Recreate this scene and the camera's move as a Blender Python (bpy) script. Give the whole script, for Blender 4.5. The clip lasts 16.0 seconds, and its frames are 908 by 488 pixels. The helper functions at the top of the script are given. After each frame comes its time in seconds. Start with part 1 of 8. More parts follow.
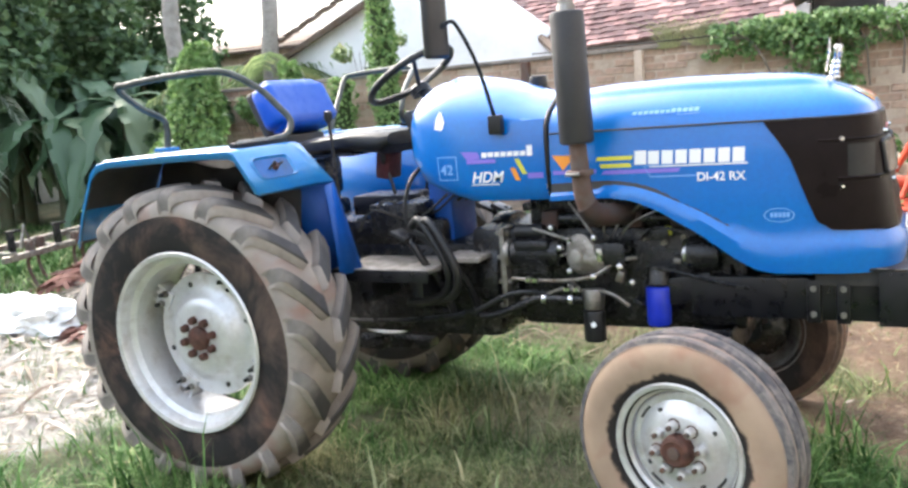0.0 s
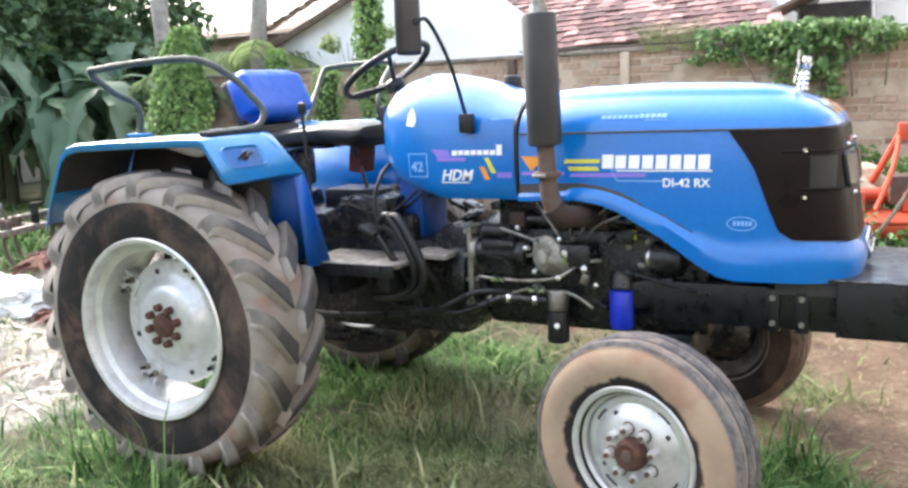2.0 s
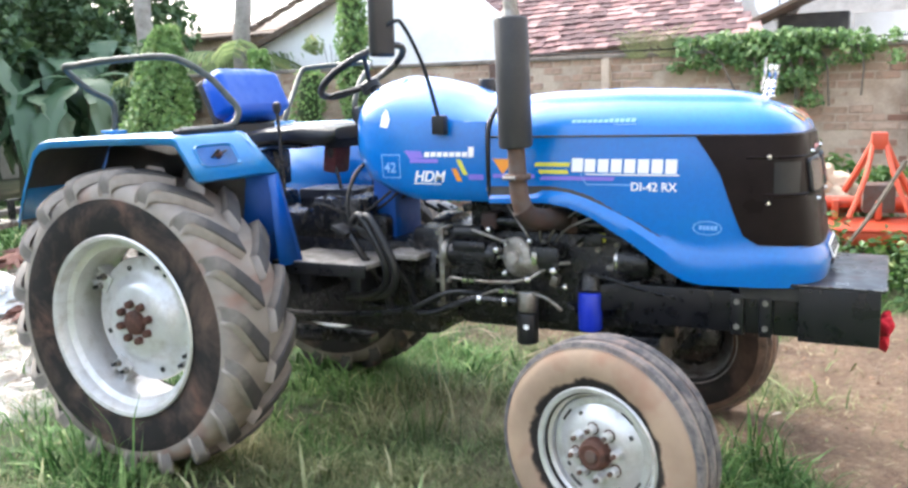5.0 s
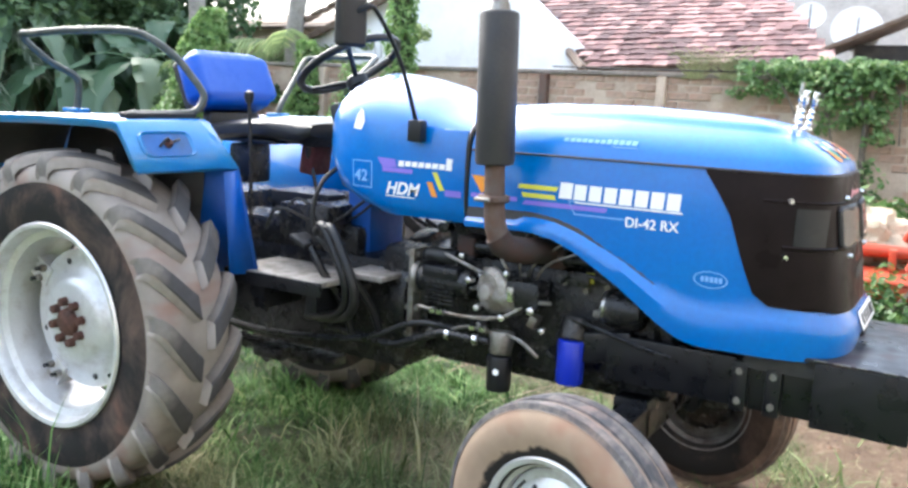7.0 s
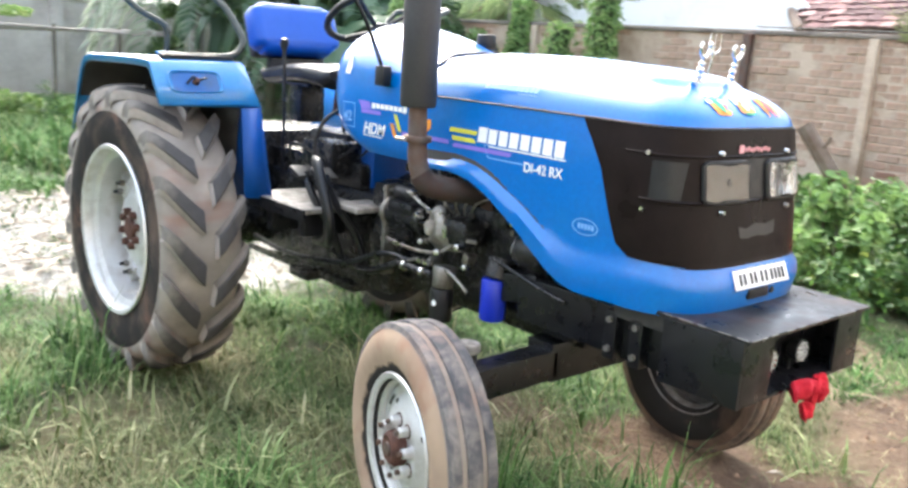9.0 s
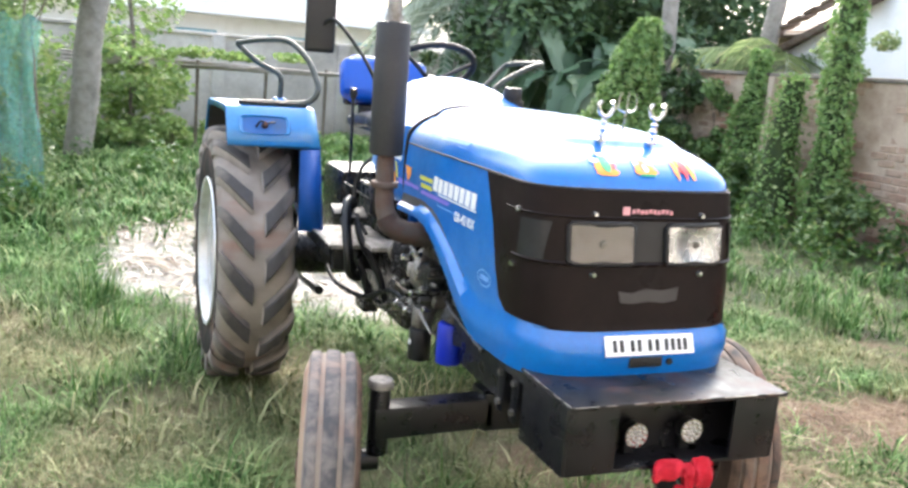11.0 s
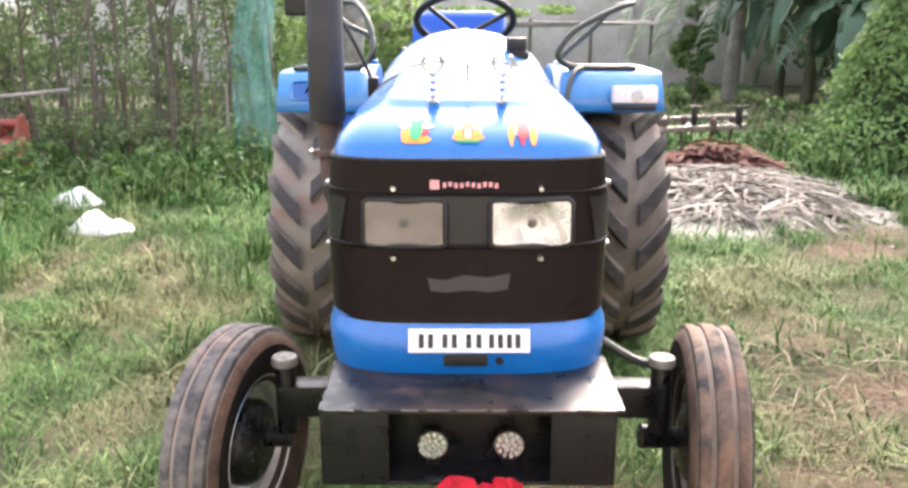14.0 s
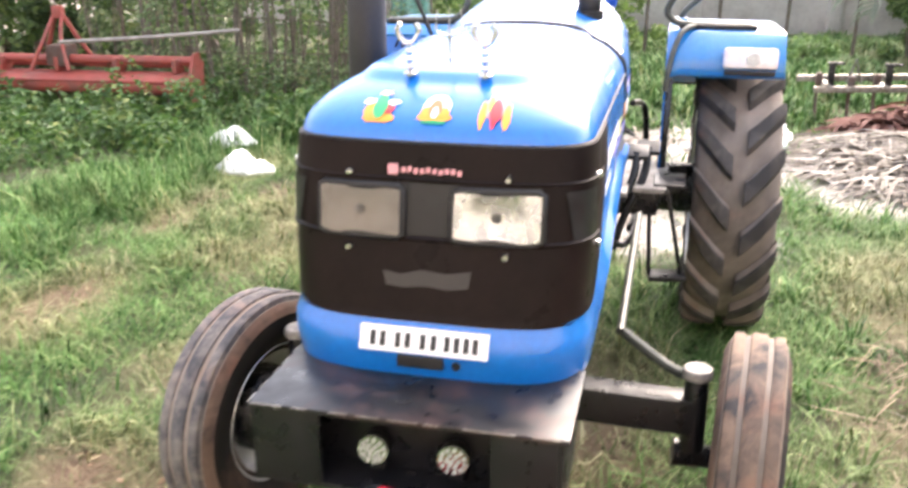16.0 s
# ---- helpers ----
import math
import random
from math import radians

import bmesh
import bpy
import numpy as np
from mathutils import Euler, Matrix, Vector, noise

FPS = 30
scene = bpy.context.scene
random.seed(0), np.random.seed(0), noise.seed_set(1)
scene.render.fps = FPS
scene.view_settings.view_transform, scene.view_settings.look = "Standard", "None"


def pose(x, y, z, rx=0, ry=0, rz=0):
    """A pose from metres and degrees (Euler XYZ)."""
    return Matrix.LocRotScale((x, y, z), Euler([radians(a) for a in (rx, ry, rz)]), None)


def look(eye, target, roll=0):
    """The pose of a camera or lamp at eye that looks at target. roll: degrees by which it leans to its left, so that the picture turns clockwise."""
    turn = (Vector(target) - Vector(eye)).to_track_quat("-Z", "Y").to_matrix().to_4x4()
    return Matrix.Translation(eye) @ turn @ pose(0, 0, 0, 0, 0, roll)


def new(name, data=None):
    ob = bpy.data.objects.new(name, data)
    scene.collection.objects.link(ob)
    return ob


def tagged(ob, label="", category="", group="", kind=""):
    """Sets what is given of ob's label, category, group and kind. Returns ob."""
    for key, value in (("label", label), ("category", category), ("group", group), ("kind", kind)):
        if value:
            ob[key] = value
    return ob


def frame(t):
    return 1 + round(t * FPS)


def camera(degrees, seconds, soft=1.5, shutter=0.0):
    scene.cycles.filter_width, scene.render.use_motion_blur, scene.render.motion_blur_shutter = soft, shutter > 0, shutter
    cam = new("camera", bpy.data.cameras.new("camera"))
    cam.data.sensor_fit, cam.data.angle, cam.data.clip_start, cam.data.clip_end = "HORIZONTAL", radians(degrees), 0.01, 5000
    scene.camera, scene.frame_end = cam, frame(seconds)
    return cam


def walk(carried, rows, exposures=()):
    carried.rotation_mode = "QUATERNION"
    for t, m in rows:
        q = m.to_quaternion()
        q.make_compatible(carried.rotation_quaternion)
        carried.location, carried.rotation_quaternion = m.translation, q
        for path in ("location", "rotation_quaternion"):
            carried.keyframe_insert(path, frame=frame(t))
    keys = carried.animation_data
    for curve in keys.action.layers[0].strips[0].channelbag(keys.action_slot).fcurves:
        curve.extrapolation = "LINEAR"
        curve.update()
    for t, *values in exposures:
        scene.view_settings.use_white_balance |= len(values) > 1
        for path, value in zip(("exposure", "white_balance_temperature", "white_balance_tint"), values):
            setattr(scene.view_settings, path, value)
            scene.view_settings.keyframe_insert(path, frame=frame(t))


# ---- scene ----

# ---- camera ----
cam = camera(54.1, 16.0, 2.7, 0.5)
PATH = [
    (0, (2.663, -3.485, 1.537), (1.732, -1.745, 1.213), -4.9),
    (0.5, (2.676, -3.483, 1.548), (1.736, -1.75, 1.21), -4.3),
    (1, (2.729, -3.472, 1.546), (1.801, -1.734, 1.208), -3.4),
    (1.5, (2.746, -3.435, 1.543), (1.824, -1.694, 1.203), -3.3),
    (2, (2.737, -3.458, 1.545), (1.832, -1.706, 1.206), -2.7),
    (2.5, (2.706, -3.469, 1.543), (1.839, -1.699, 1.205), -2.0),
    (3, (2.694, -3.473, 1.544), (1.834, -1.7, 1.201), -1.9),
    (3.5, (2.691, -3.484, 1.538), (1.831, -1.712, 1.194), -1.8),
    (4, (2.711, -3.485, 1.542), (1.849, -1.715, 1.192), -1.9),
    (6.5, (2.88, -3.124, 1.528), (1.932, -1.39, 1.22), 0.7),
    (7, (2.857, -2.901, 1.529), (1.867, -1.192, 1.21), 2.8),
    (7.5, (3.038, -2.843, 1.548), (1.975, -1.176, 1.246), 3.5),
    (8, (3.431, -2.817, 1.557), (2.27, -1.225, 1.212), 3.1),
    (8.5, (3.674, -2.65, 1.535), (2.395, -1.17, 1.119), 3.2),
    (9, (3.903, -2.341, 1.549), (2.447, -1.041, 1.113), 4.0),
    (9.5, (4.125, -2.143, 1.58), (2.527, -1.014, 1.164), 4.6),
    (12, (4.71, -0.848, 1.708), (2.802, -0.401, 1.307), 4.0),
    (12.5, (4.674, -0.584, 1.73), (2.738, -0.313, 1.309), 3.1),
    (13, (4.802, -0.314, 1.74), (2.862, -0.16, 1.283), 1.1),
    (13.5, (4.737, -0.157, 1.728), (2.797, -0.1, 1.246), 0.4),
    (14, (4.589, -0.016, 1.729), (2.659, -0.032, 1.203), -0.1),
    (14.5, (4.606, 0.129, 1.71), (2.707, -0.025, 1.102), -0.5),
    (15, (4.609, 0.32, 1.738), (2.76, -0.04, 1.065), -1.0),
    (15.5, (4.494, 0.43, 1.732), (2.678, -0.073, 1.06), -1.6),
    (16, (4.301, 0.482, 1.777), (2.464, 0.032, 1.128), -0.1),
]
walk(cam, [(t, look(eye, target, roll)) for t, eye, target, roll in PATH],
     [(0, 1.18, 6000, 8), (4, 1.27, 5900, 8), (7, 1.24, 5700, 6), (9.5, 1.38, 5950, 6), (11.8, 1.2, 5950, 10), (12.5, 1.19, 6000, 11), (14, 1.28, 6250, 15), (15.5, 1.33, 6300, 15), (16, 1.42, 6400, 15)])

# ---- light ----
SUN_EL, SUN_AZ = radians(42), radians(290)   # height of the sun, and its compass turn from +y towards +x
world = bpy.data.worlds.new("sky")
scene.world = world
world.use_nodes = True
wn = world.node_tree.nodes
sky = wn.new("ShaderNodeTexSky")
sky.sky_type, sky.sun_disc = "NISHITA", False
sky.sun_elevation, sky.sun_rotation = SUN_EL, SUN_AZ
sky.air_density, sky.dust_density, sky.ozone_density = 1.0, 8.0, 1.0
wn["Background"].inputs["Strength"].default_value = 0.28
haze = wn.new("ShaderNodeMix")                # thin bright cloud over the whole sky
haze.data_type = "RGBA"
haze.inputs[0].default_value = 0.2
haze.inputs[7].default_value = (9.5, 9.6, 9.6, 1.0)
world.node_tree.links.new(sky.outputs[0], haze.inputs[6])
world.node_tree.links.new(haze.outputs[2], wn["Background"].inputs["Color"])
sun = new("sun", bpy.data.lights.new("sun", "SUN"))
sun.data.energy, sun.data.angle, sun.data.color = 1.1, radians(22), (1.0, 0.95, 0.86)
s_dir = Vector((math.sin(SUN_AZ) * math.cos(SUN_EL), math.cos(SUN_AZ) * math.cos(SUN_EL), math.sin(SUN_EL)))
sun.matrix_world = look(s_dir * 30, (0, 0, 0))

# ---- materials ----
def rgb(c):
    return (c[0], c[1], c[2], 1.0)


class Mat:
    """A small builder for procedural materials."""

    def __init__(self, name, rough=0.6, metal=0.0):
        self.m = bpy.data.materials.new(name)
        self.m.use_nodes = True
        self.t = self.m.node_tree
        self.b = self.t.nodes["Principled BSDF"]
        self.set("Roughness", rough)
        self.set("Metallic", metal)
        self.co = self.t.nodes.new("ShaderNodeTexCoord").outputs["Object"]

    def link(self, a, b):
        self.t.links.new(a, b)

    def set(self, key, v):
        self.b.inputs[key].default_value = v

    def noise(self, scale, detail=4.0, rough=0.55, stretch=None, dist=0.0):
        n = self.t.nodes.new("ShaderNodeTexNoise")
        n.inputs["Scale"].default_value, n.inputs["Detail"].default_value = scale, detail
        n.inputs["Roughness"].default_value, n.inputs["Distortion"].default_value = rough, dist
        src = self.co
        if stretch:
            mp = self.t.nodes.new("ShaderNodeMapping")
            mp.inputs["Scale"].default_value = stretch
            self.link(src, mp.inputs[0])
            src = mp.outputs[0]
        self.link(src, n.inputs["Vector"])
        return n.outputs[0]

    def ramp(self, fac, stops):
        r = self.t.nodes.new("ShaderNodeValToRGB")
        e = r.color_ramp.elements
        while len(e) < len(stops):
            e.new(0.5)
        for el, (p, c) in zip(e, stops):
            el.position, el.color = p, rgb(c) if isinstance(c, tuple) else rgb((c, c, c))
        self.link(fac, r.inputs[0])
        return r.outputs[0]

    def mix(self, fac, a, b, mode="MIX"):
        n = self.t.nodes.new("ShaderNodeMix")
        n.data_type, n.blend_type = "RGBA", mode
        for sock, v in ((n.inputs[0], fac), (n.inputs[6], a), (n.inputs[7], b)):
            if isinstance(v, bpy.types.NodeSocket):
                self.link(v, sock)
            elif isinstance(v, tuple):
                sock.default_value = rgb(v)
            else:
                sock.default_value = v
        return n.outputs[2]

    def bump(self, h, strength=0.3, dist=0.01):
        n = self.t.nodes.new("ShaderNodeBump")
        n.inputs["Strength"].default_value, n.inputs["Distance"].default_value = strength, dist
        self.link(h, n.inputs["Height"])
        self.link(n.outputs[0], self.b.inputs["Normal"])

    def color(self, c):
        if isinstance(c, tuple):
            self.b.inputs["Base Color"].default_value = rgb(c)
        else:
            self.link(c, self.b.inputs["Base Color"])

    def rand(self, island=False):
        if island:
            return self.t.nodes.new("ShaderNodeNewGeometry").outputs["Random Per Island"]
        return self.t.nodes.new("ShaderNodeObjectInfo").outputs["Random"]

    def attr(self, name):
        n = self.t.nodes.new("ShaderNodeAttribute")
        n.attribute_name = name
        return n.outputs["Fac"]


def grimy(name, base, dirt, rough=0.5, metal=0.0, scale=9.0, lo=0.45, hi=0.75, bump=0.1, coat=0.0, spec=0.5):
    """A surface with broad dirt patches and a fine grain."""
    m = Mat(name, rough, metal)
    f = m.ramp(m.noise(scale, 6, 0.65), [(lo, 0.0), (hi, 1.0)])
    g = m.noise(scale * 14, 3)
    c = m.mix(f, base, dirt)
    c = m.mix(0.25, c, m.ramp(g, [(0.3, 0.35), (0.7, 0.65)]), "OVERLAY")
    m.color(c)
    m.link(m.ramp(m.noise(scale * 2, 5), [(0.35, max(rough - 0.1, 0.02)), (0.7, min(rough + 0.18, 1.0))]), m.b.inputs["Roughness"])
    if bump:
        m.bump(g, bump, 0.004)
    m.set("Specular IOR Level", spec)
    if coat:
        m.set("Coat Weight", coat)
        m.set("Coat Roughness", 0.19)
        m.set("Coat IOR", 1.58)
    return m.m


def flat(name, c, rough=0.5, metal=0.0):
    m = Mat(name, rough, metal)
    n = m.noise(30, 4)
    m.color(m.mix(0.2, c, m.ramp(n, [(0.3, 0.35), (0.7, 0.65)]), "OVERLAY"))
    return m.m


def leafy(name, a, b, rough=0.5, trans=0.35, dry=None):
    m = Mat(name, rough)
    r = m.rand(True)
    c = m.ramp(r, [(0.0, a), (0.85, b), (1.0, dry or b)])
    c = m.mix(0.3, c, m.ramp(m.noise(0.9, 3), [(0.3, 0.25), (0.7, 0.7)]), "OVERLAY")
    m.color(c)
    tr = m.t.nodes.new("ShaderNodeBsdfTranslucent")
    m.link(c, tr.inputs["Color"])
    mx = m.t.nodes.new("ShaderNodeMixShader")
    mx.inputs[0].default_value = trans
    m.link(m.b.outputs[0], mx.inputs[1])
    m.link(tr.outputs[0], mx.inputs[2])
    m.link(mx.outputs[0], m.t.nodes["Material Output"].inputs["Surface"])
    return m.m


BLUE = grimy("blue_paint", (0.0, 0.13, 0.48), (0.0, 0.14, 0.45), 0.4, 0.0, 5, 0.5, 0.8, 0.01, 1.0, 0.2)
FENDER_BLUE = grimy("fender_paint", (0.006, 0.16, 0.44), (0.05, 0.21, 0.4), 0.45, 0.0, 6, 0.45, 0.8, 0.02, 0.9, 0.3)
SEAT_BLUE = grimy("blue_vinyl", (0.001, 0.068, 0.42), (0.004, 0.072, 0.38), 0.42, 0, 12, 0.5, 0.8, 0.1)
BLACK = grimy("black_paint", (0.007, 0.0072, 0.009), (0.018, 0.016, 0.016), 0.32, 0, 10, 0.55, 0.9, 0.06, 0.0, 0.4)
PLATE_BLACK = grimy("scuffed_gloss_black", (0.01, 0.01, 0.012), (0.075, 0.04, 0.034), 0.36, 0, 9, 0.5, 0.72, 0.05, 0.0)
# body blue darkened for shade under the right fender; the pedestal shares it
DEEP_SHADED_BLUE = grimy("deep_shaded_blue", (0.0, 0.06, 0.3), (0.002, 0.055, 0.22), 0.5, 0, 6, 0.5, 0.8, 0.02)
ALLOY = grimy("tan_alloy", (0.36, 0.34, 0.31), (0.15, 0.13, 0.11), 0.5, 0.4, 22, 0.4, 0.7, 0.4)
ENGINE = grimy("oily_engine_black", (0.014, 0.014, 0.015), (0.075, 0.068, 0.062), 0.2, 0.25, 14, 0.5, 0.85, 0.5)
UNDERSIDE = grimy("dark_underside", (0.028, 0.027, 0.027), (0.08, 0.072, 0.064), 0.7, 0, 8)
GRILLE = grimy("dark_brown_plastic", (0.009, 0.0062, 0.006), (0.019, 0.012, 0.0105), 0.36, 0, 5, 0.4, 0.8, 0.04, 0.0, 0.09)
PLASTIC = grimy("black_plastic", (0.008, 0.008, 0.009), (0.02, 0.02, 0.02), 0.4, 0, 12, 0.45, 0.75, 0.1, 0.0, 0.4)
SILENCER = grimy("dull_black_silencer", (0.024, 0.023, 0.024), (0.05, 0.046, 0.044), 0.55, 0.1, 8, 0.45, 0.8, 0.15)
RUST = grimy("rusty_pipe", (0.1, 0.076, 0.064), (0.12, 0.055, 0.035), 0.75, 0.2, 10, 0.4, 0.7, 0.35)
# real rust, darkened for the pipework lying in shade beside the engine
SHADED_RUST = grimy("shaded_rust", (0.034, 0.027, 0.025), (0.07, 0.032, 0.023), 0.75, 0.2, 12, 0.4, 0.7, 0.35)
RUST_RED = grimy("red_brown_rust", (0.1, 0.04, 0.026), (0.045, 0.025, 0.02), 0.75, 0.1, 30, 0.4, 0.7, 0.4)
SILVER = grimy("silver_paint", (0.64, 0.64, 0.64), (0.4, 0.365, 0.33), 0.38, 0.5, 9, 0.48, 0.8, 0.06)
CHROME = grimy("bright_metal", (0.62, 0.62, 0.62), (0.4, 0.38, 0.35), 0.22, 1.0, 15)
STEEL = grimy("worn_steel", (0.3, 0.29, 0.27), (0.14, 0.11, 0.08), 0.45, 0.8, 18, 0.4, 0.7, 0.2)
TUBE = grimy("olive_black_tube", (0.045, 0.05, 0.042), (0.1, 0.1, 0.085), 0.4, 0.3, 20)
# silver darkened for the shade on the left front wheel
RIM_SHADED = grimy("shaded_silver", (0.2, 0.185, 0.17), (0.07, 0.055, 0.045), 0.6, 0.2, 9, 0.4, 0.65, 0.2)
STEP = grimy("dusty_step_plate", (0.29, 0.268, 0.245), (0.085, 0.076, 0.066), 0.6, 0.1, 14, 0.4, 0.7, 0.4)
FILTER_BLUE = flat("blue_filter", (0.012, 0.03, 0.42), 0.35)
WHITE = flat("white_print", (0.82, 0.82, 0.82), 0.45)
YELLOW = flat("yellow_print", (0.62, 0.6, 0.06), 0.45)
ORANGE = flat("orange_print", (0.8, 0.3, 0.03), 0.45)
PURPLE = flat("purple_print", (0.22, 0.16, 0.6), 0.45)
PALE_BLUE = flat("pale_blue_print", (0.2, 0.4, 0.75), 0.45)
GREEN = flat("green_print", (0.02, 0.33, 0.12), 0.45)
RED = flat("red_print", (0.65, 0.03, 0.04), 0.45)
PINK = flat("pink_print", (0.75, 0.35, 0.38), 0.45)
BROWN = flat("brown_print", (0.3, 0.14, 0.05), 0.45)
INK = flat("black_ink", (0.02, 0.02, 0.02), 0.5)
RED_CLOTH = grimy("red_cloth", (0.55, 0.008, 0.03), (0.4, 0.006, 0.02), 0.85, 0, 30, 0.4, 0.7, 0.3)
LED = grimy("led_lens", (0.55, 0.55, 0.55), (0.4, 0.4, 0.4), 0.2, 0.3, 40)
REFLECTOR = grimy("lamp_reflector", (0.7, 0.7, 0.71), (0.5, 0.5, 0.5), 0.2, 0.95, 12, 0.4, 0.7, 0.12)
DULL_REFLECTOR = grimy("aged_reflector", (0.36, 0.31, 0.26), (0.24, 0.2, 0.165), 0.45, 0.4, 12)
LAMP_WHITE = grimy("pale_lamp_plastic", (0.75, 0.7, 0.68), (0.6, 0.45, 0.42), 0.4, 0, 15)


def glass_material():
    m = Mat("lamp_glass", 0.08)
    m.color((0.9, 0.9, 0.88))
    m.set("Transmission Weight", 1.0)
    m.set("IOR", 1.3)
    m.bump(m.noise(60, 1, 0.5, (1, 12, 1)), 0.25, 0.004)
    return m.m


def tyre_material(name, dust_lo, dust_hi, dust, dark=(0.022, 0.021, 0.021), centre=None, bead=0.27, scale=2.6):
    """Rubber with caked dust; with a centre the dust stops short of the rim in a ragged ring."""
    m = Mat(name, 0.85)
    m.set("Specular IOR Level", 0.25)
    big = m.noise(scale, 6, 0.65, None, 0.5)
    f = m.ramp(big, [(dust_lo, 0.0), (dust_hi, 1.0)])
    if centre:
        d = m.t.nodes.new("ShaderNodeVectorMath")
        d.operation = "DISTANCE"
        m.link(m.co, d.inputs[0])
        d.inputs[1].default_value = centre
        w = m.t.nodes.new("ShaderNodeMath")
        w.operation = "MULTIPLY_ADD"
        m.link(m.noise(14, 4, 0.6), w.inputs[0])
        w.inputs[1].default_value = 0.07
        m.link(d.outputs["Value"], w.inputs[2])
        f = m.mix(1.0, f, m.ramp(w.outputs[0], [(bead + 0.03, 0.0), (bead + 0.042, 1.0)]), "MULTIPLY")
    c = m.mix(f, dark, dust)
    tint = m.ramp(m.noise(5, 4, 0.55), [(0.35, 0.35), (0.7, 0.62)])
    c = m.mix(0.55, c, tint, "OVERLAY")
    red = m.ramp(m.noise(4.5, 3, 0.6, (1, 0.2, 1)), [(0.54, 0.0), (0.66, 0.5)])
    c = m.mix(m.mix(1.0, red, f, "MULTIPLY"), c, (0.24, 0.11, 0.075))
    m.color(c)
    m.bump(m.noise(60, 4), 0.2, 0.003)
    return m.m


GLASS = glass_material()
TYRE = tyre_material("dusty_rubber", 0.46, 0.78, (0.14, 0.095, 0.073), (0.022, 0.02, 0.0195), None, 0.27, 4.5)
TREAD = tyre_material("dust_filled_tread", 0.2, 0.55, (0.3, 0.265, 0.232), (0.145, 0.127, 0.113))


def lug_material(name, face, dust, lo, hi):
    """Worn rubber bars, caked with dust towards the shoulder of the tyre."""
    m = Mat(name, 0.8)
    m.set("Specular IOR Level", 0.3)
    sep = m.t.nodes.new("ShaderNodeSeparateXYZ")
    m.link(m.co, sep.inputs[0])
    side = m.t.nodes.new("ShaderNodeMath")
    side.operation = "ABSOLUTE"
    m.link(sep.outputs["Y"], side.inputs[0])
    w = m.t.nodes.new("ShaderNodeMath")
    w.operation = "MULTIPLY_ADD"
    m.link(m.noise(9, 5, 0.65), w.inputs[0])
    w.inputs[1].default_value = 0.12
    m.link(side.outputs[0], w.inputs[2])
    f = m.ramp(w.outputs[0], [(lo, 0.0), (hi, 1.0)])
    c = m.mix(f, face, dust)
    c = m.mix(0.5, c, m.ramp(m.noise(24, 5, 0.65), [(0.3, 0.34), (0.72, 0.64)]), "OVERLAY")
    m.color(c)
    m.bump(m.noise(70, 4), 0.25, 0.003)
    return m.m


LUG = lug_material("worn_grey_lugs", (0.066, 0.062, 0.061), (0.33, 0.292, 0.258), 0.17, 0.32)
LUG_DUST = tyre_material("dust_caked_flanks", 0.2, 0.55, (0.36, 0.32, 0.285), (0.18, 0.158, 0.14), None, 0.27, 6)
TYRE_TAN = {s: tyre_material("tan_caked_rubber", 0.2, 0.3, (0.32, 0.235, 0.168), (0.02, 0.017, 0.016), (1.986, y, 0.359), 0.262) for s, y in ((-1, -0.722),)}
TYRE_TAN[1] = tyre_material("muddy_black_rubber", 0.5, 0.62, (0.14, 0.085, 0.06), (0.018, 0.016, 0.015))
TYRE_RIB = tyre_material("ribbed_rubber", 0.4, 0.72, (0.25, 0.22, 0.2), (0.075, 0.074, 0.08), None, 0.27, 16)
GROOVE = tyre_material("tan_filled_grooves", 0.2, 0.5, (0.27, 0.225, 0.19), (0.17, 0.145, 0.13))
RIB_DARK = tyre_material("muddy_ribbed_rubber", 0.36, 0.58, (0.19, 0.135, 0.1), (0.045, 0.043, 0.044), None, 0.27, 9)
SHOULDER = tyre_material("brown_shoulder_dust", 0.3, 0.55, (0.17, 0.115, 0.085), (0.07, 0.05, 0.042), None, 0.27, 8)
TYRE_DARK = tyre_material("brown_black_rubber", 0.45, 0.7, (0.1, 0.062, 0.045), (0.016, 0.014, 0.013))
TREAD_DARK = tyre_material("dark_dusty_tread", 0.3, 0.6, (0.23, 0.195, 0.165), (0.1, 0.086, 0.074))
# trailing flanks of the right tyre's lugs, darkened to carry their shade
SHADED_FLANK = tyre_material("shaded_flanks", 0.3, 0.65, (0.25, 0.215, 0.185), (0.1, 0.09, 0.083), None, 0.27, 5)
LUG_DARK = tyre_material("dark_worn_lugs", 0.4, 0.75, (0.11, 0.097, 0.086), (0.04, 0.038, 0.037), None, 0.27, 7)

# ---- mesh helpers ----
def finish(name, bm, material, parent=None, label="", angle=38):
    me = bpy.data.meshes.new(name)
    bmesh.ops.recalc_face_normals(bm, faces=bm.faces)
    bm.to_mesh(me)
    bm.free()
    for p in me.polygons:
        p.use_smooth = True
    me.set_sharp_from_angle(angle=radians(angle))
    me.materials.append(material)
    ob = new(name, me)
    if parent:
        ob.parent = parent
    if label:
        ob["label"] = label
    return ob


def part(name, bm, material, parent, label="", angle=38):
    return finish(name, bm, material, parent, label, angle)


def thing(name, label, category, at=(0, 0, 0), group=""):
    ob = new(name)
    ob.empty_display_size = 0.1
    ob.location = at
    return tagged(ob, label, category, group)


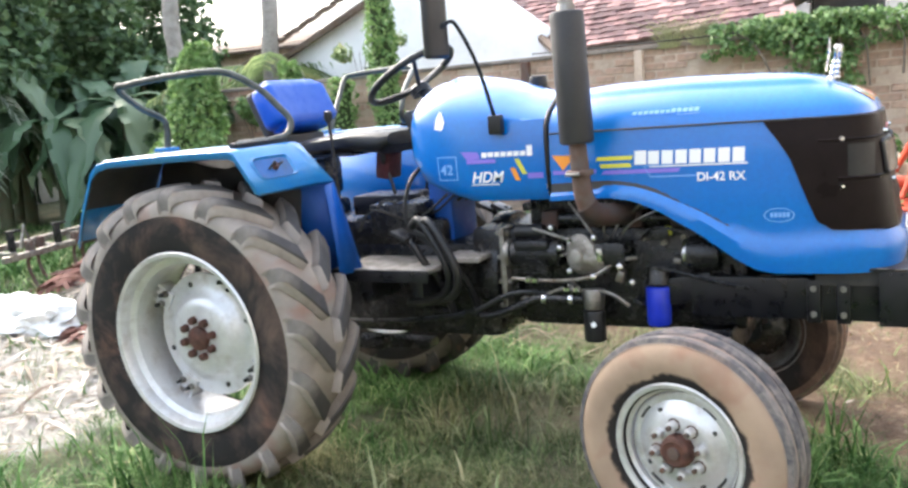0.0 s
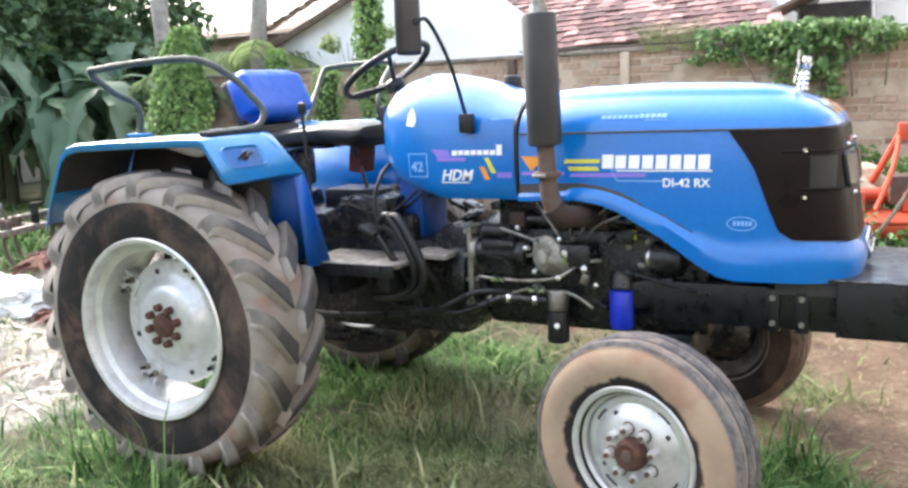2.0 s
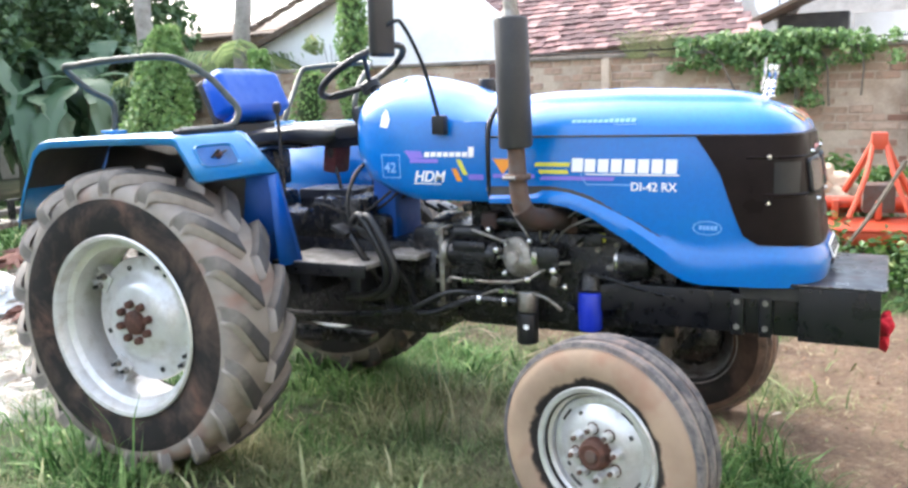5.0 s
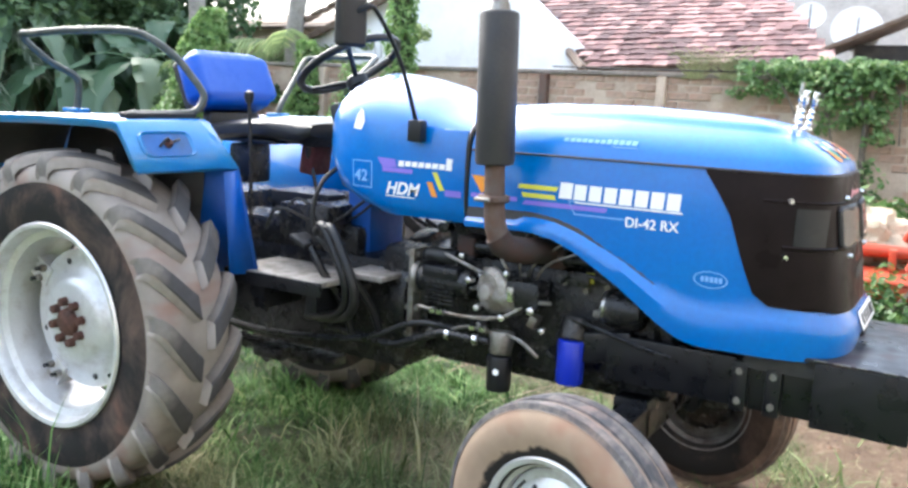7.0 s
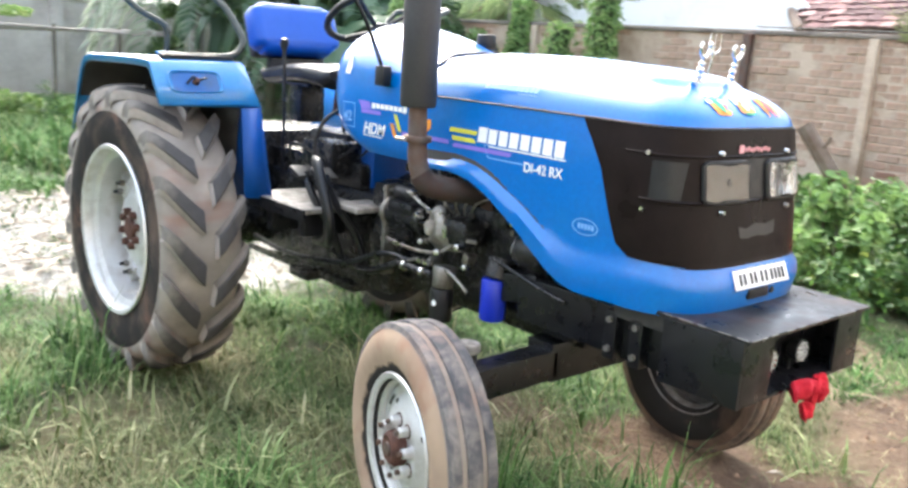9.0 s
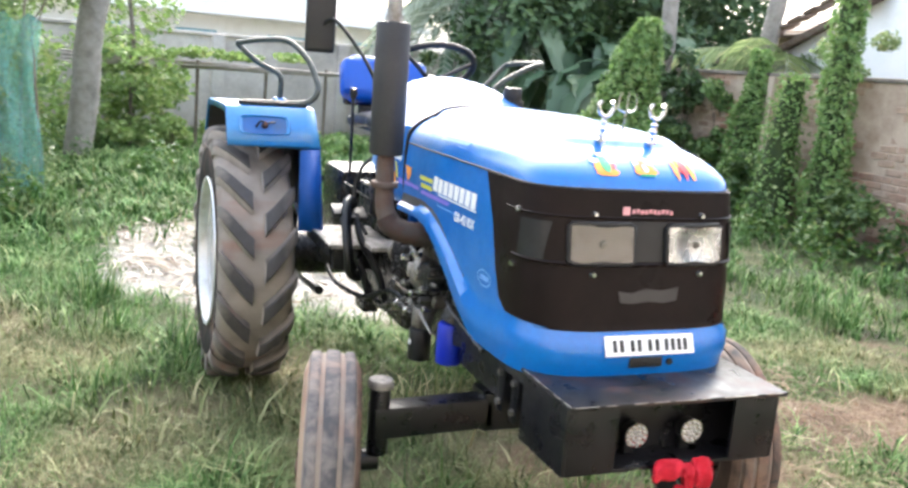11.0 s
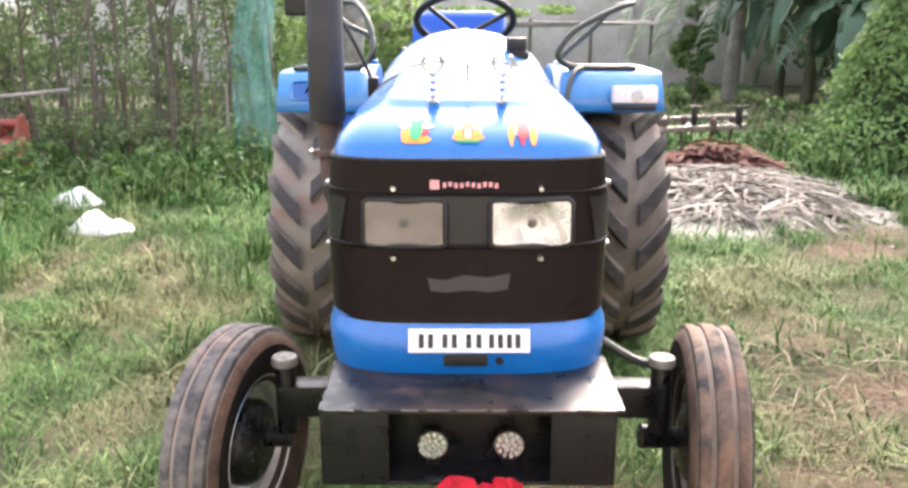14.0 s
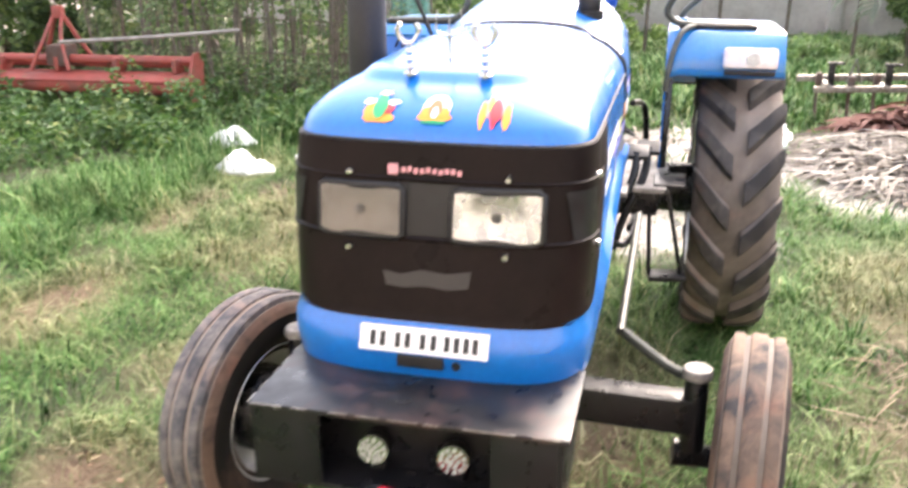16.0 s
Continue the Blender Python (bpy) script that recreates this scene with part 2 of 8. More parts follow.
def merge(bm, tmp):
    me = bpy.data.meshes.new("tmp")
    tmp.to_mesh(me)
    tmp.free()
    bm.from_mesh(me)
    bpy.data.meshes.remove(me)
    return bm


def box(c, s, bev=0.0, rot=(0, 0, 0), bm=None, seg=2):
    tmp = bmesh.new()
    bmesh.ops.create_cube(tmp, size=1.0)
    bmesh.ops.scale(tmp, vec=s, verts=tmp.verts)
    if bev:
        bmesh.ops.bevel(tmp, geom=tmp.edges[:], offset=min(bev, min(s) * 0.45), segments=seg, affect="EDGES", profile=0.6)
    bmesh.ops.transform(tmp, matrix=pose(*c, *rot), verts=tmp.verts)
    return merge(bm or bmesh.new(), tmp)


def cyl(p0, p1, r0, r1=None, seg=20, bev=0.0, bm=None):
    p0, p1 = Vector(p0), Vector(p1)
    r1 = r0 if r1 is None else r1
    tmp = bmesh.new()
    d = p1 - p0
    bmesh.ops.create_cone(tmp, cap_ends=True, segments=seg, radius1=r0, radius2=r1, depth=d.length)
    if bev:
        rim = [e for e in tmp.edges if abs(e.verts[0].co.z - e.verts[1].co.z) < 1e-6]
        bmesh.ops.bevel(tmp, geom=rim, offset=bev, segments=2, affect="EDGES", profile=0.5)
    m = Matrix.Translation((p0 + p1) / 2) @ d.to_track_quat("Z", "Y").to_matrix().to_4x4()
    bmesh.ops.transform(tmp, matrix=m, verts=tmp.verts)
    return merge(bm or bmesh.new(), tmp)


def smooth_path(pts, n=6):
    pts = [Vector(p) for p in pts]
    if n < 2:
        return pts
    out = []
    for i in range(len(pts) - 1):
        a, b, c, d = pts[max(i - 1, 0)], pts[i], pts[i + 1], pts[min(i + 2, len(pts) - 1)]
        for k in range(n):
            t = k / n
            out.append(0.5 * ((2 * b) + (c - a) * t + (2 * a - 5 * b + 4 * c - d) * t * t + (3 * b - a - 3 * c + d) * t ** 3))
    return out + [pts[-1]]


def tube(pts, r, seg=10, n=6, bm=None, r_end=None):
    """A round bar along a smooth path, tapering to r_end."""
    bm = bm or bmesh.new()
    path = smooth_path(pts, n)
    rings, up = [], Vector((0.123, 0.31, 0.94))
    for i, p in enumerate(path):
        d = (path[min(i + 1, len(path) - 1)] - path[max(i - 1, 0)]).normalized()
        a = d.cross(up)
        if a.length < 1e-3:
            a = d.cross(Vector((1, 0, 0)))
        a.normalize()
        b = d.cross(a)
        up = -b if b.dot(up) < 0 else b
        a = d.cross(up).normalized()
        rr = r if r_end is None else r + (r_end - r) * i / (len(path) - 1)
        rings.append([bm.verts.new(p + rr * (math.cos(2 * math.pi * k / seg) * a + math.sin(2 * math.pi * k / seg) * up)) for k in range(seg)])
    for q, s in zip(rings, rings[1:]):
        for k in range(seg):
            bm.faces.new((q[k], q[(k + 1) % seg], s[(k + 1) % seg], s[k]))
    bm.faces.new(rings[0][::-1])
    bm.faces.new(rings[-1])
    return bm


def revolve(profile, m, seg=48, bm=None, closed=True):
    """A body turned round the local y axis from (radius, y) points."""
    bm = bm or bmesh.new()
    rings = []
    for k in range(seg):
        a = 2 * math.pi * k / seg
        rings.append([bm.verts.new(m @ Vector((r * math.cos(a), y, r * math.sin(a)))) for r, y in profile])
    n = len(profile)
    for k in range(seg):
        q, s = rings[k], rings[(k + 1) % seg]
        for i in range(n if closed else n - 1):
            bm.faces.new((q[i], q[(i + 1) % n], s[(i + 1) % n], s[i]))
    return bm


def grid_mesh(rows, bm=None, loop=False):
    """A skin over rows of points of equal number."""
    bm = bm or bmesh.new()
    vs = [[bm.verts.new(p) for p in row] for row in rows]
    for a, b in zip(vs, vs[1:]):
        n = len(a)
        for i in range(n if loop else n - 1):
            f = (a[i], a[(i + 1) % n], b[(i + 1) % n], b[i])
            try:
                bm.faces.new(f)
            except ValueError:
                pass
    return bm


def lerp(x, pts):
    """Straight interpolation in (x, value) pairs."""
    return float(np.interp(x, [p[0] for p in pts], [p[1] for p in pts]))


def sstep(a, b, x):
    t = min(max((x - a) / (b - a), 0.0), 1.0)
    return t * t * (3 - 2 * t)


def arrays_mesh(name, verts, faces, material, smooth=False):
    me = bpy.data.meshes.new(name)
    me.from_pydata(verts.tolist() if hasattr(verts, "tolist") else verts, [], faces.tolist() if hasattr(faces, "tolist") else faces)
    if smooth:
        for p in me.polygons:
            p.use_smooth = True
    me.materials.append(material)
    return new(name, me)


def lettering(name, text, size, m, material, parent, extrude=0.0006):
    cu = bpy.data.curves.new(name, "FONT")
    cu.body, cu.size, cu.extrude, cu.offset = text, size, extrude, size * 0.018
    cu.shear = 0.25 if text == "HDM" else 0.0
    tmp = new("tmp_text", cu)
    bpy.context.view_layer.update()
    me = bpy.data.meshes.new_from_object(tmp.evaluated_get(bpy.context.evaluated_depsgraph_get()))
    bpy.data.objects.remove(tmp)
    me.transform(m)
    me.materials.clear()
    me.materials.append(material)
    ob = new(name, me)
    ob.parent = parent
    return ob

# ---- the tractor: forward is +x, its right side is -y ----
tractor = thing("tractor", "blue farm tractor with dusty tyres parked on rough grass", "tractor")

# body shell
CREASE = 1.37
X0, HALF = 2.33, 0.336


def front_x(z):
    return lerp(z, [(0.85, 2.588), (0.93, 2.606), (0.985, 2.594), (1.15, 2.570), (1.31, 2.546), (1.38, 2.536)])


def arch_z(x):
    return lerp(x, [(1.40, 1.12), (1.65, 1.128), (1.74, 1.112), (1.82, 1.08), (1.97, 0.99), (2.09, 0.90), (2.15, 0.865), (2.21, 0.85), (2.4, 0.853), (2.62, 0.862)])


def flare(x, z):
    d = z - arch_z(x)
    wide = lerp(x, [(1.5, 0.02), (1.9, 0.05), (2.15, 0.10), (2.6, 0.125)])
    return 0.022 * (1 - sstep(wide * 0.85, wide + 0.012, d))


def side_half(z):
    return lerp(z, [(0.85, 0.322), (0.95, 0.334), (1.1, 0.34), (1.28, 0.34), (1.37, 0.332)])


def shell_point(u, z, out=0.0):
    """A point of the right half of the hood's skirt: u is x up to X0, and X0 + 1 is the middle of the nose."""
    w = side_half(z) + out
    if u <= X0:
        return Vector((u, -(w + flare(u, z)), z))
    a = (u - X0) * math.pi / 2
    x = X0 + (front_x(z) - X0 + out) * math.sin(a) ** 0.5
    f = flare(x, z)
    return Vector((x + f * math.sin(a), -((w + f) * math.cos(a) ** 0.5), z))


US = [1.42 + (X0 - 1.42) * i / 26 for i in range(27)] + [X0 + t for t in (0.015, 0.05, 0.1, 0.16, 0.23, 0.3, 0.37, 0.44, 0.5, 0.56, 0.63, 0.7, 0.78, 0.86, 0.93, 1.0)]


def mirrored(points):
    return points + [Vector((p.x, -p.y, p.z)) for p in points[-2::-1]]


def top_z(x):
    return lerp(x, [(0.8, 1.600), (0.9, 1.622), (1.0, 1.616), (1.1, 1.598), (1.24, 1.562), (1.41, 1.520), (1.6, 1.536), (1.9, 1.540), (2.1, 1.532), (2.3, 1.524), (2.6, 1.50)])


STEP_UP = 0.013      # the raised middle panel of the lid


def nose_x(u):
    return shell_point(u, CREASE).x


rows = []
for k in range(15):
    v = k / 14
    row = []
    for u in US:
        zb = arch_z(nose_x(u))
        row.append(shell_point(u, zb + (CREASE - zb) * v))
    rows.append(mirrored(row))
hood = part("hood", grid_mesh(rows), BLUE, tractor, "glossy blue hood")
rows = []
for r in (1.0, 0.985, 0.955, 0.9, 0.83, 0.76, 0.72, 0.695, 0.67, 0.645, 0.62, 0.595, 0.56, 0.48, 0.36, 0.2, 0.0):
    row = []
    for u in US:
        p = shell_point(u, CREASE)
        q = Vector((min(p.x, 2.08), 0, CREASE))
        h = q + (p - q) * r
        rise = (1 - r ** 2.7) ** 0.55
        h.z = CREASE + 0.006 + (top_z(h.x) - STEP_UP - CREASE - 0.006) * rise + STEP_UP * (1 - sstep(0.61, 0.7, r))
        row.append(h)
    rows.append(mirrored(row))
bm = grid_mesh(rows)
bmesh.ops.remove_doubles(bm, verts=bm.verts, dist=0.0004)
part("hood_top", bm, BLUE, hood, "rounded bonnet lid reflecting the sky")
# seam between lid and skirt
seam = [shell_point(u, CREASE + 0.002, 0.0012) for u in US]
part("lid_seam", tube(mirrored(seam), 0.0035, 6, 1), INK, hood, "dark seam")

# tank cowl behind the hood
def lid_height(y):
    """Height of the lid's rear edge at a distance from the middle."""
    r = min(abs(y) / 0.332, 1.0)
    return CREASE + 0.006 + (top_z(1.42) - STEP_UP - CREASE - 0.006) * (1 - r ** 2.7) ** 0.55 + STEP_UP * (1 - sstep(0.61, 0.7, r))


def cowl_back(z):
    return lerp(z, [(1.12, 1.0), (1.15, 0.90), (1.2, 0.79), (1.3, 0.738), (1.42, 0.73), (1.47, 0.735)])


def cowl_width(z):
    return lerp(z, [(1.12, 0.30), (1.16, 0.322), (1.25, 0.330), (1.36, 0.328), (1.43, 0.318)])


def cowl_half(x, z):
    """Half the cowl's width at a place on its side."""
    s = min(max((1.16 - x) / (1.16 - cowl_back(z)), 0.0), 0.999) ** 2
    r = (1 - (max(z - 1.43, 0.0) / (top_z(x) - 1.43)) ** (1 / 0.6)) ** (1 / 2.3)
    return cowl_width(z) * (1 - s * s) ** 0.25 * r


def cowl_point(a, z):
    w = cowl_width(z)
    xc = 1.16
    if a <= 0:
        return Vector((1.16 + (-a) * 0.235, -w, z))
    t = a * math.pi / 2
    return Vector((xc - (xc - cowl_back(z)) * math.sin(t) ** 0.5, -w * max(math.cos(t), 0.0) ** 0.5, z))


AS = [-1, -0.8, -0.6, -0.4, -0.2, 0, 0.03, 0.08, 0.15, 0.23, 0.32, 0.42, 0.52, 0.62, 0.72, 0.82, 0.91, 1.0]
rows = [mirrored([Vector((p.x, p.y * 0.8, 1.118)) for p in (cowl_point(a, 1.12) for a in AS)])]
rows += [mirrored([cowl_point(a, z) for a in AS]) for z in (1.12, 1.135, 1.16, 1.2, 1.25, 1.3, 1.36, 1.41, 1.43)]
for r in (0.985, 0.95, 0.89, 0.8, 0.69, 0.55, 0.4, 0.2, 0.0):
    row = []
    for a in AS:
        p = cowl_point(a, 1.43)
        q = Vector((max(p.x, 0.93), 0, 1.43))
        h = q + (p - q) * r
        h.z = 1.43 + (top_z(max(p.x, 0.86)) - 1.43) * (1 - r ** 2.3) ** 0.6
        if a < 0:                                     # the front of the cowl falls to the lid's outline
            h.z += (lid_height(h.y) - h.z) * (-a) ** 1.4
        row.append(h)
    rows.append(mirrored(row))
bm = grid_mesh(rows)
bmesh.ops.remove_doubles(bm, verts=bm.verts, dist=0.0004)
cowl = part("tank_cowl", bm, BLUE, tractor, "blue fuel tank cowl with stickers")
part("fuel_cap", cyl((1.18, 0.19, 1.545), (1.18, 0.19, 1.60), 0.04, 0.038, 20, 0.006, cyl((1.18, 0.19, 1.52), (1.18, 0.19, 1.548), 0.05)), PLASTIC, cowl, "black fuel cap")
# rubber strap over the joint
strap = [Vector((1.407, cowl_point(-1, z).y - 0.006, z)) for z in (1.12, 1.2, 1.3, 1.37)]
strap += [Vector((1.407, -0.334 * q, lid_height(0.332 * q) + 0.002)) for q in (0.985, 0.96, 0.9, 0.8, 0.7, 0.55, 0.35, 0.15, 0.0)]
part("joint_strip", tube(mirrored(strap), 0.0075, 8, 3), PLASTIC, cowl, "black rubber strip over the joint")

# dark grille panel round the nose
def panel_edge(z):
    return lerp(z, [(0.99, 2.56), (1.0, 2.40), (1.03, 2.355), (1.12, 2.318), (1.24, 2.276), (1.3, 2.24), (1.366, 2.192)])


def u_at(x, z):
    lo, hi = 1.42, X0 + 1
    for _ in range(30):
        mid = (lo + hi) / 2
        if shell_point(mid, z).x < x:
            lo = mid
        else:
            hi = mid
    return lo


def panel_rows(zs, out, edge_in=0.0):
    rows = []
    for z in zs:
        a = u_at(panel_edge(z) + edge_in, z)
        n = 26
        rows.append(mirrored([shell_point(a + (X0 + 1 - a) * i / n, z, out) for i in range(n + 1)]))
    return rows


zs = [0.992, 1.0, 1.012, 1.03, 1.06, 1.1, 1.14, 1.165, 1.18, 1.2, 1.24, 1.28, 1.31, 1.34, 1.36, 1.37]
outer = panel_rows(zs, 0.008)
bm = grid_mesh([panel_rows(zs[:1], -0.004)[0]] + outer + [panel_rows(zs[-1:], -0.004)[0]])
grille = part("grille_panel", bm, GRILLE, tractor, "dark brown plastic grille panel")
# horizontal ridges
for z, r in ((1.172, 0.006), (1.298, 0.004)):
    a = u_at(panel_edge(z) + 0.12, z)
    part("grille_ridge", tube(mirrored([shell_point(a + (X0 + 1 - a) * i / 24, z, 0.009) for i in range(25)]), r, 6, 1), GRILLE, grille)
# lamp band: recessed dark strip with two headlights
bm = grid_mesh([[Vector((p.x + 0.009, p.y, p.z)) for p in r] for r in
                [mirrored([shell_point(X0 + 0.36 + 0.64 * i / 12, z, 0.0) for i in range(13)]) for z in (1.180, 1.185, 1.20, 1.24, 1.27, 1.285, 1.29)]])
part("lamp_band", bm, PLASTIC, grille, "black band between the headlights")

def face_x(y, z):
    """How far forward the nose reaches at a place on it."""
    lo, hi = X0, X0 + 1
    for _ in range(24):
        mid = (lo + hi) / 2
        if -shell_point(mid, z).y > abs(y):
            lo = mid
        else:
            hi = mid
    return shell_point(lo, z).x


def lamp_rows(cy, cz, w, h, out, dish=0.0, nk=17, ni=11):
    rows = []
    for i in range(ni):
        rows.append([])
        for k in range(nk):
            y, z = (k / (nk - 1) - 0.5) * w, (i / (ni - 1) - 0.5) * h
            d = min(1.0, (y * y + z * z) / (0.066 ** 2))
            rows[-1].append(Vector((face_x(cy + y, cz + z) + out - dish * (1 - d), cy + y, cz + z)))
    return rows


for sy, refl in ((-1, DULL_REFLECTOR), (1, REFLECTOR)):
    cy, cz = sy * 0.149, 1.228
    edge = [(-0.5, -0.44), (-0.44, -0.5), (0, -0.5), (0.44, -0.5), (0.5, -0.44), (0.5, 0), (0.5, 0.44), (0.44, 0.5), (0, 0.5), (-0.44, 0.5), (-0.5, 0.44), (-0.5, 0), (-0.5, -0.44)]
    hl = part("headlight", tube([(face_x(cy + a * 0.19, cz + b * 0.106) + 0.013, cy + a * 0.19, cz + b * 0.106) for a, b in edge], 0.0085, 8, 1), PLASTIC, grille, "square headlight in a black surround")
    part("reflector", grid_mesh(lamp_rows(cy, cz, 0.184, 0.1, 0.0195, 0.008)), refl, hl)
    bx = face_x(cy, cz)
    part("bulb", cyl((bx + 0.011, cy, cz), (bx + 0.0185, cy, cz), 0.012, 0.009, 14), STEEL, hl)
    front, back = lamp_rows(cy, cz, 0.183, 0.099, 0.0235, 0, 9, 5), lamp_rows(cy, cz, 0.183, 0.099, 0.0205, 0, 9, 5)
    bm = grid_mesh(front)
    bm2 = grid_mesh([r[::-1] for r in back], bm)
    g = part("lens", bm2, GLASS, hl)
    g.visible_shadow = False
for y, z in ((-0.175, 1.308), (0.171, 1.308), (-0.175, 1.147), (0.171, 1.147)):
    x = front_x(z) + 0.004
    part("screw", cyl((x, y, z), (x + 0.012, y, z), 0.009, 0.006, 12), CHROME, grille, "bright screw head")
for sy in (-1, 1):
    for z in (1.30, 1.146):
        p = shell_point(u_at(2.43, z), z, 0.006)
        q = shell_point(u_at(2.43, z), z, 0.017)
        part("screw", cyl((p.x, -sy * p.y, p.z), (q.x, -sy * q.y, q.z), 0.009, 0.006, 12), CHROME, grille, "bright screw head")
    # side lamp window
    rows = []
    for z in (1.178, 1.19, 1.23, 1.27, 1.282):
        a, b = u_at(2.445, z), u_at(2.52, z)
        pts = [shell_point(a + (b - a) * i / 6, z, 0.0115) for i in range(7)]
        rows.append([Vector((p.x, p.y * -sy, p.z)) for p in pts])
    part("side_window", grid_mesh(rows), PLASTIC, grille, "glossy black side lamp window")
# worn emblem and pink strip on the panel
bm = bmesh.new()
lo = [(-0.088, -0.02), (-0.05, -0.024), (0.0, -0.018), (0.05, -0.023), (0.094, -0.016)]
hi = [(-0.096, 0.012), (-0.055, 0.005), (-0.01, 0.018), (0.045, 0.012), (0.10, 0.022)]
rows = [[Vector((front_x(1.09 + z) + 0.0115, y, 1.09 + z)) for y, z in r] for r in (lo, hi)]
part("worn_emblem", grid_mesh(rows), flat("worn_grey", (0.036, 0.031, 0.029), 0.6), grille, "worn grey emblem")
bm = box((front_x(1.315) + 0.010, -0.078, 1.318), (0.003, 0.022, 0.022))
for i in range(10):
    box((front_x(1.315) + 0.010, -0.055 + 0.0135 * i, 1.317 + 0.002 * math.sin(i * 1.9)), (0.003, 0.0085, 0.011), 0, (0, 0, 0), bm)
part("pink_sticker", bm, PINK, grille, "small pink and white sticker")

# number plate, tow slot
lean = math.degrees(math.atan2(face_x(0, 0.935) - face_x(0, 0.98), 0.045))
px = (face_x(0, 0.93) + face_x(0, 0.984)) / 2 + 0.009
plate = part("number_plate", box((px, 0.003, 0.957), (0.004, 0.287, 0.056), 0.0015, (0, -lean, 0)), WHITE, tractor, "white number plate with black marks")
for c0 in (-0.104, -0.082, -0.048, -0.026, 0.008, 0.032, 0.062, 0.083, 0.104, 0.124):
    part("plate_mark", box((px + 0.0024, c0 - 0.006, 0.957), (0.002, 0.0125, 0.033), 0, (0, -lean, 0)), INK, plate)
part("tow_slot", box((face_x(0, 0.908) + 0.001, -0.005, 0.908), (0.012, 0.105, 0.03), 0.005), PLASTIC, tractor, "dark slot below the plate")
part("hole", cyl((face_x(0.075, 0.906) - 0.004, 0.075, 0.906), (face_x(0.075, 0.906) + 0.004, 0.075, 0.906), 0.010), PLASTIC, tractor)

# bright ornament on the nose: two horned posts and a trident
orn = part("nose_ornament", tube([(2.36, 0, 1.515), (2.372, 0, 1.58)], 0.004, 6, 1), CHROME, tractor, "chrome trident ornament with two posts")
for dy in (-0.026, 0, 0.026):
    part("prong", tube([(2.37, 0, 1.575), (2.371, dy, 1.583), (2.373, dy * 1.15, 1.60), (2.375, dy, 1.635)], 0.0035, 6, 3, None, 0.001), CHROME, orn)
for sy in (-1, 1):
    y = sy * 0.085
    post = part("post", revolve([(0.0001, -0.002), (0.015, 0.0), (0.0145, 0.006), (0.008, 0.01), (0.011, 0.018), (0.0075, 0.026), (0.0115, 0.036), (0.0075, 0.046), (0.01, 0.054), (0.006, 0.062), (0.008, 0.07), (0.0001, 0.076)], Matrix.Translation((2.386, y, 1.492)) @ pose(0, 0, 0, 90, 0, 0) @ pose(0, 0, 0, 0, 0, -10), 14), CHROME, orn, "turned chrome post")
    part("horn", tube([(2.404, y - 0.017, 1.605), (2.402, y - 0.024, 1.588), (2.40, y - 0.014, 1.568), (2.40, y, 1.562), (2.40, y + 0.014, 1.568), (2.402, y + 0.024, 1.588), (2.404, y + 0.017, 1.605)], 0.006, 7, 4), CHROME, orn)


# three round stickers on the nose (plain shapes)
def lid_point(x, y, out=0.002):
    best = None
    for i in range(60):
        r = 0.3 + 0.7 * i / 59
        u = None
        lo, hi = X0, X0 + 1
        for _ in range(24):
            mid = (lo + hi) / 2
            p = shell_point(mid, CREASE)
            q = Vector((min(p.x, 2.08), 0, CREASE))
            if -(q + (p - q) * r).y > abs(y):
                lo = mid
            else:
                hi = mid
        p = shell_point(lo, CREASE)
        q = Vector((min(p.x, 2.08), 0, CREASE))
        h = q + (p - q) * r
        z = CREASE + 0.006 + (top_z(h.x) - STEP_UP - CREASE - 0.006) * (1 - r ** 2.7) ** 0.55 + STEP_UP * (1 - sstep(0.61, 0.7, r))
        if best is None or abs(h.x - x) < best[0]:
            best = (abs(h.x - x), Vector((h.x + out, y, z + out)))
    return best[1]


def nose_patch(cy, rx, rz, dx, n=14, lift=0.002):
    """A round patch lying on the nose's slope."""
    bm = bmesh.new()
    c = bm.verts.new(lid_point(2.497 + dx, cy, lift + 0.0005))
    ring = [bm.verts.new(lid_point(2.497 + dx - rz * math.sin(2 * math.pi * i / n), cy + rx * math.cos(2 * math.pi * i / n) * (1 + 0.12 * math.sin(5 * i)), lift)) for i in range(n)]
    for i in range(n):
        bm.faces.new((c, ring[i], ring[(i + 1) % n]))
    return bm


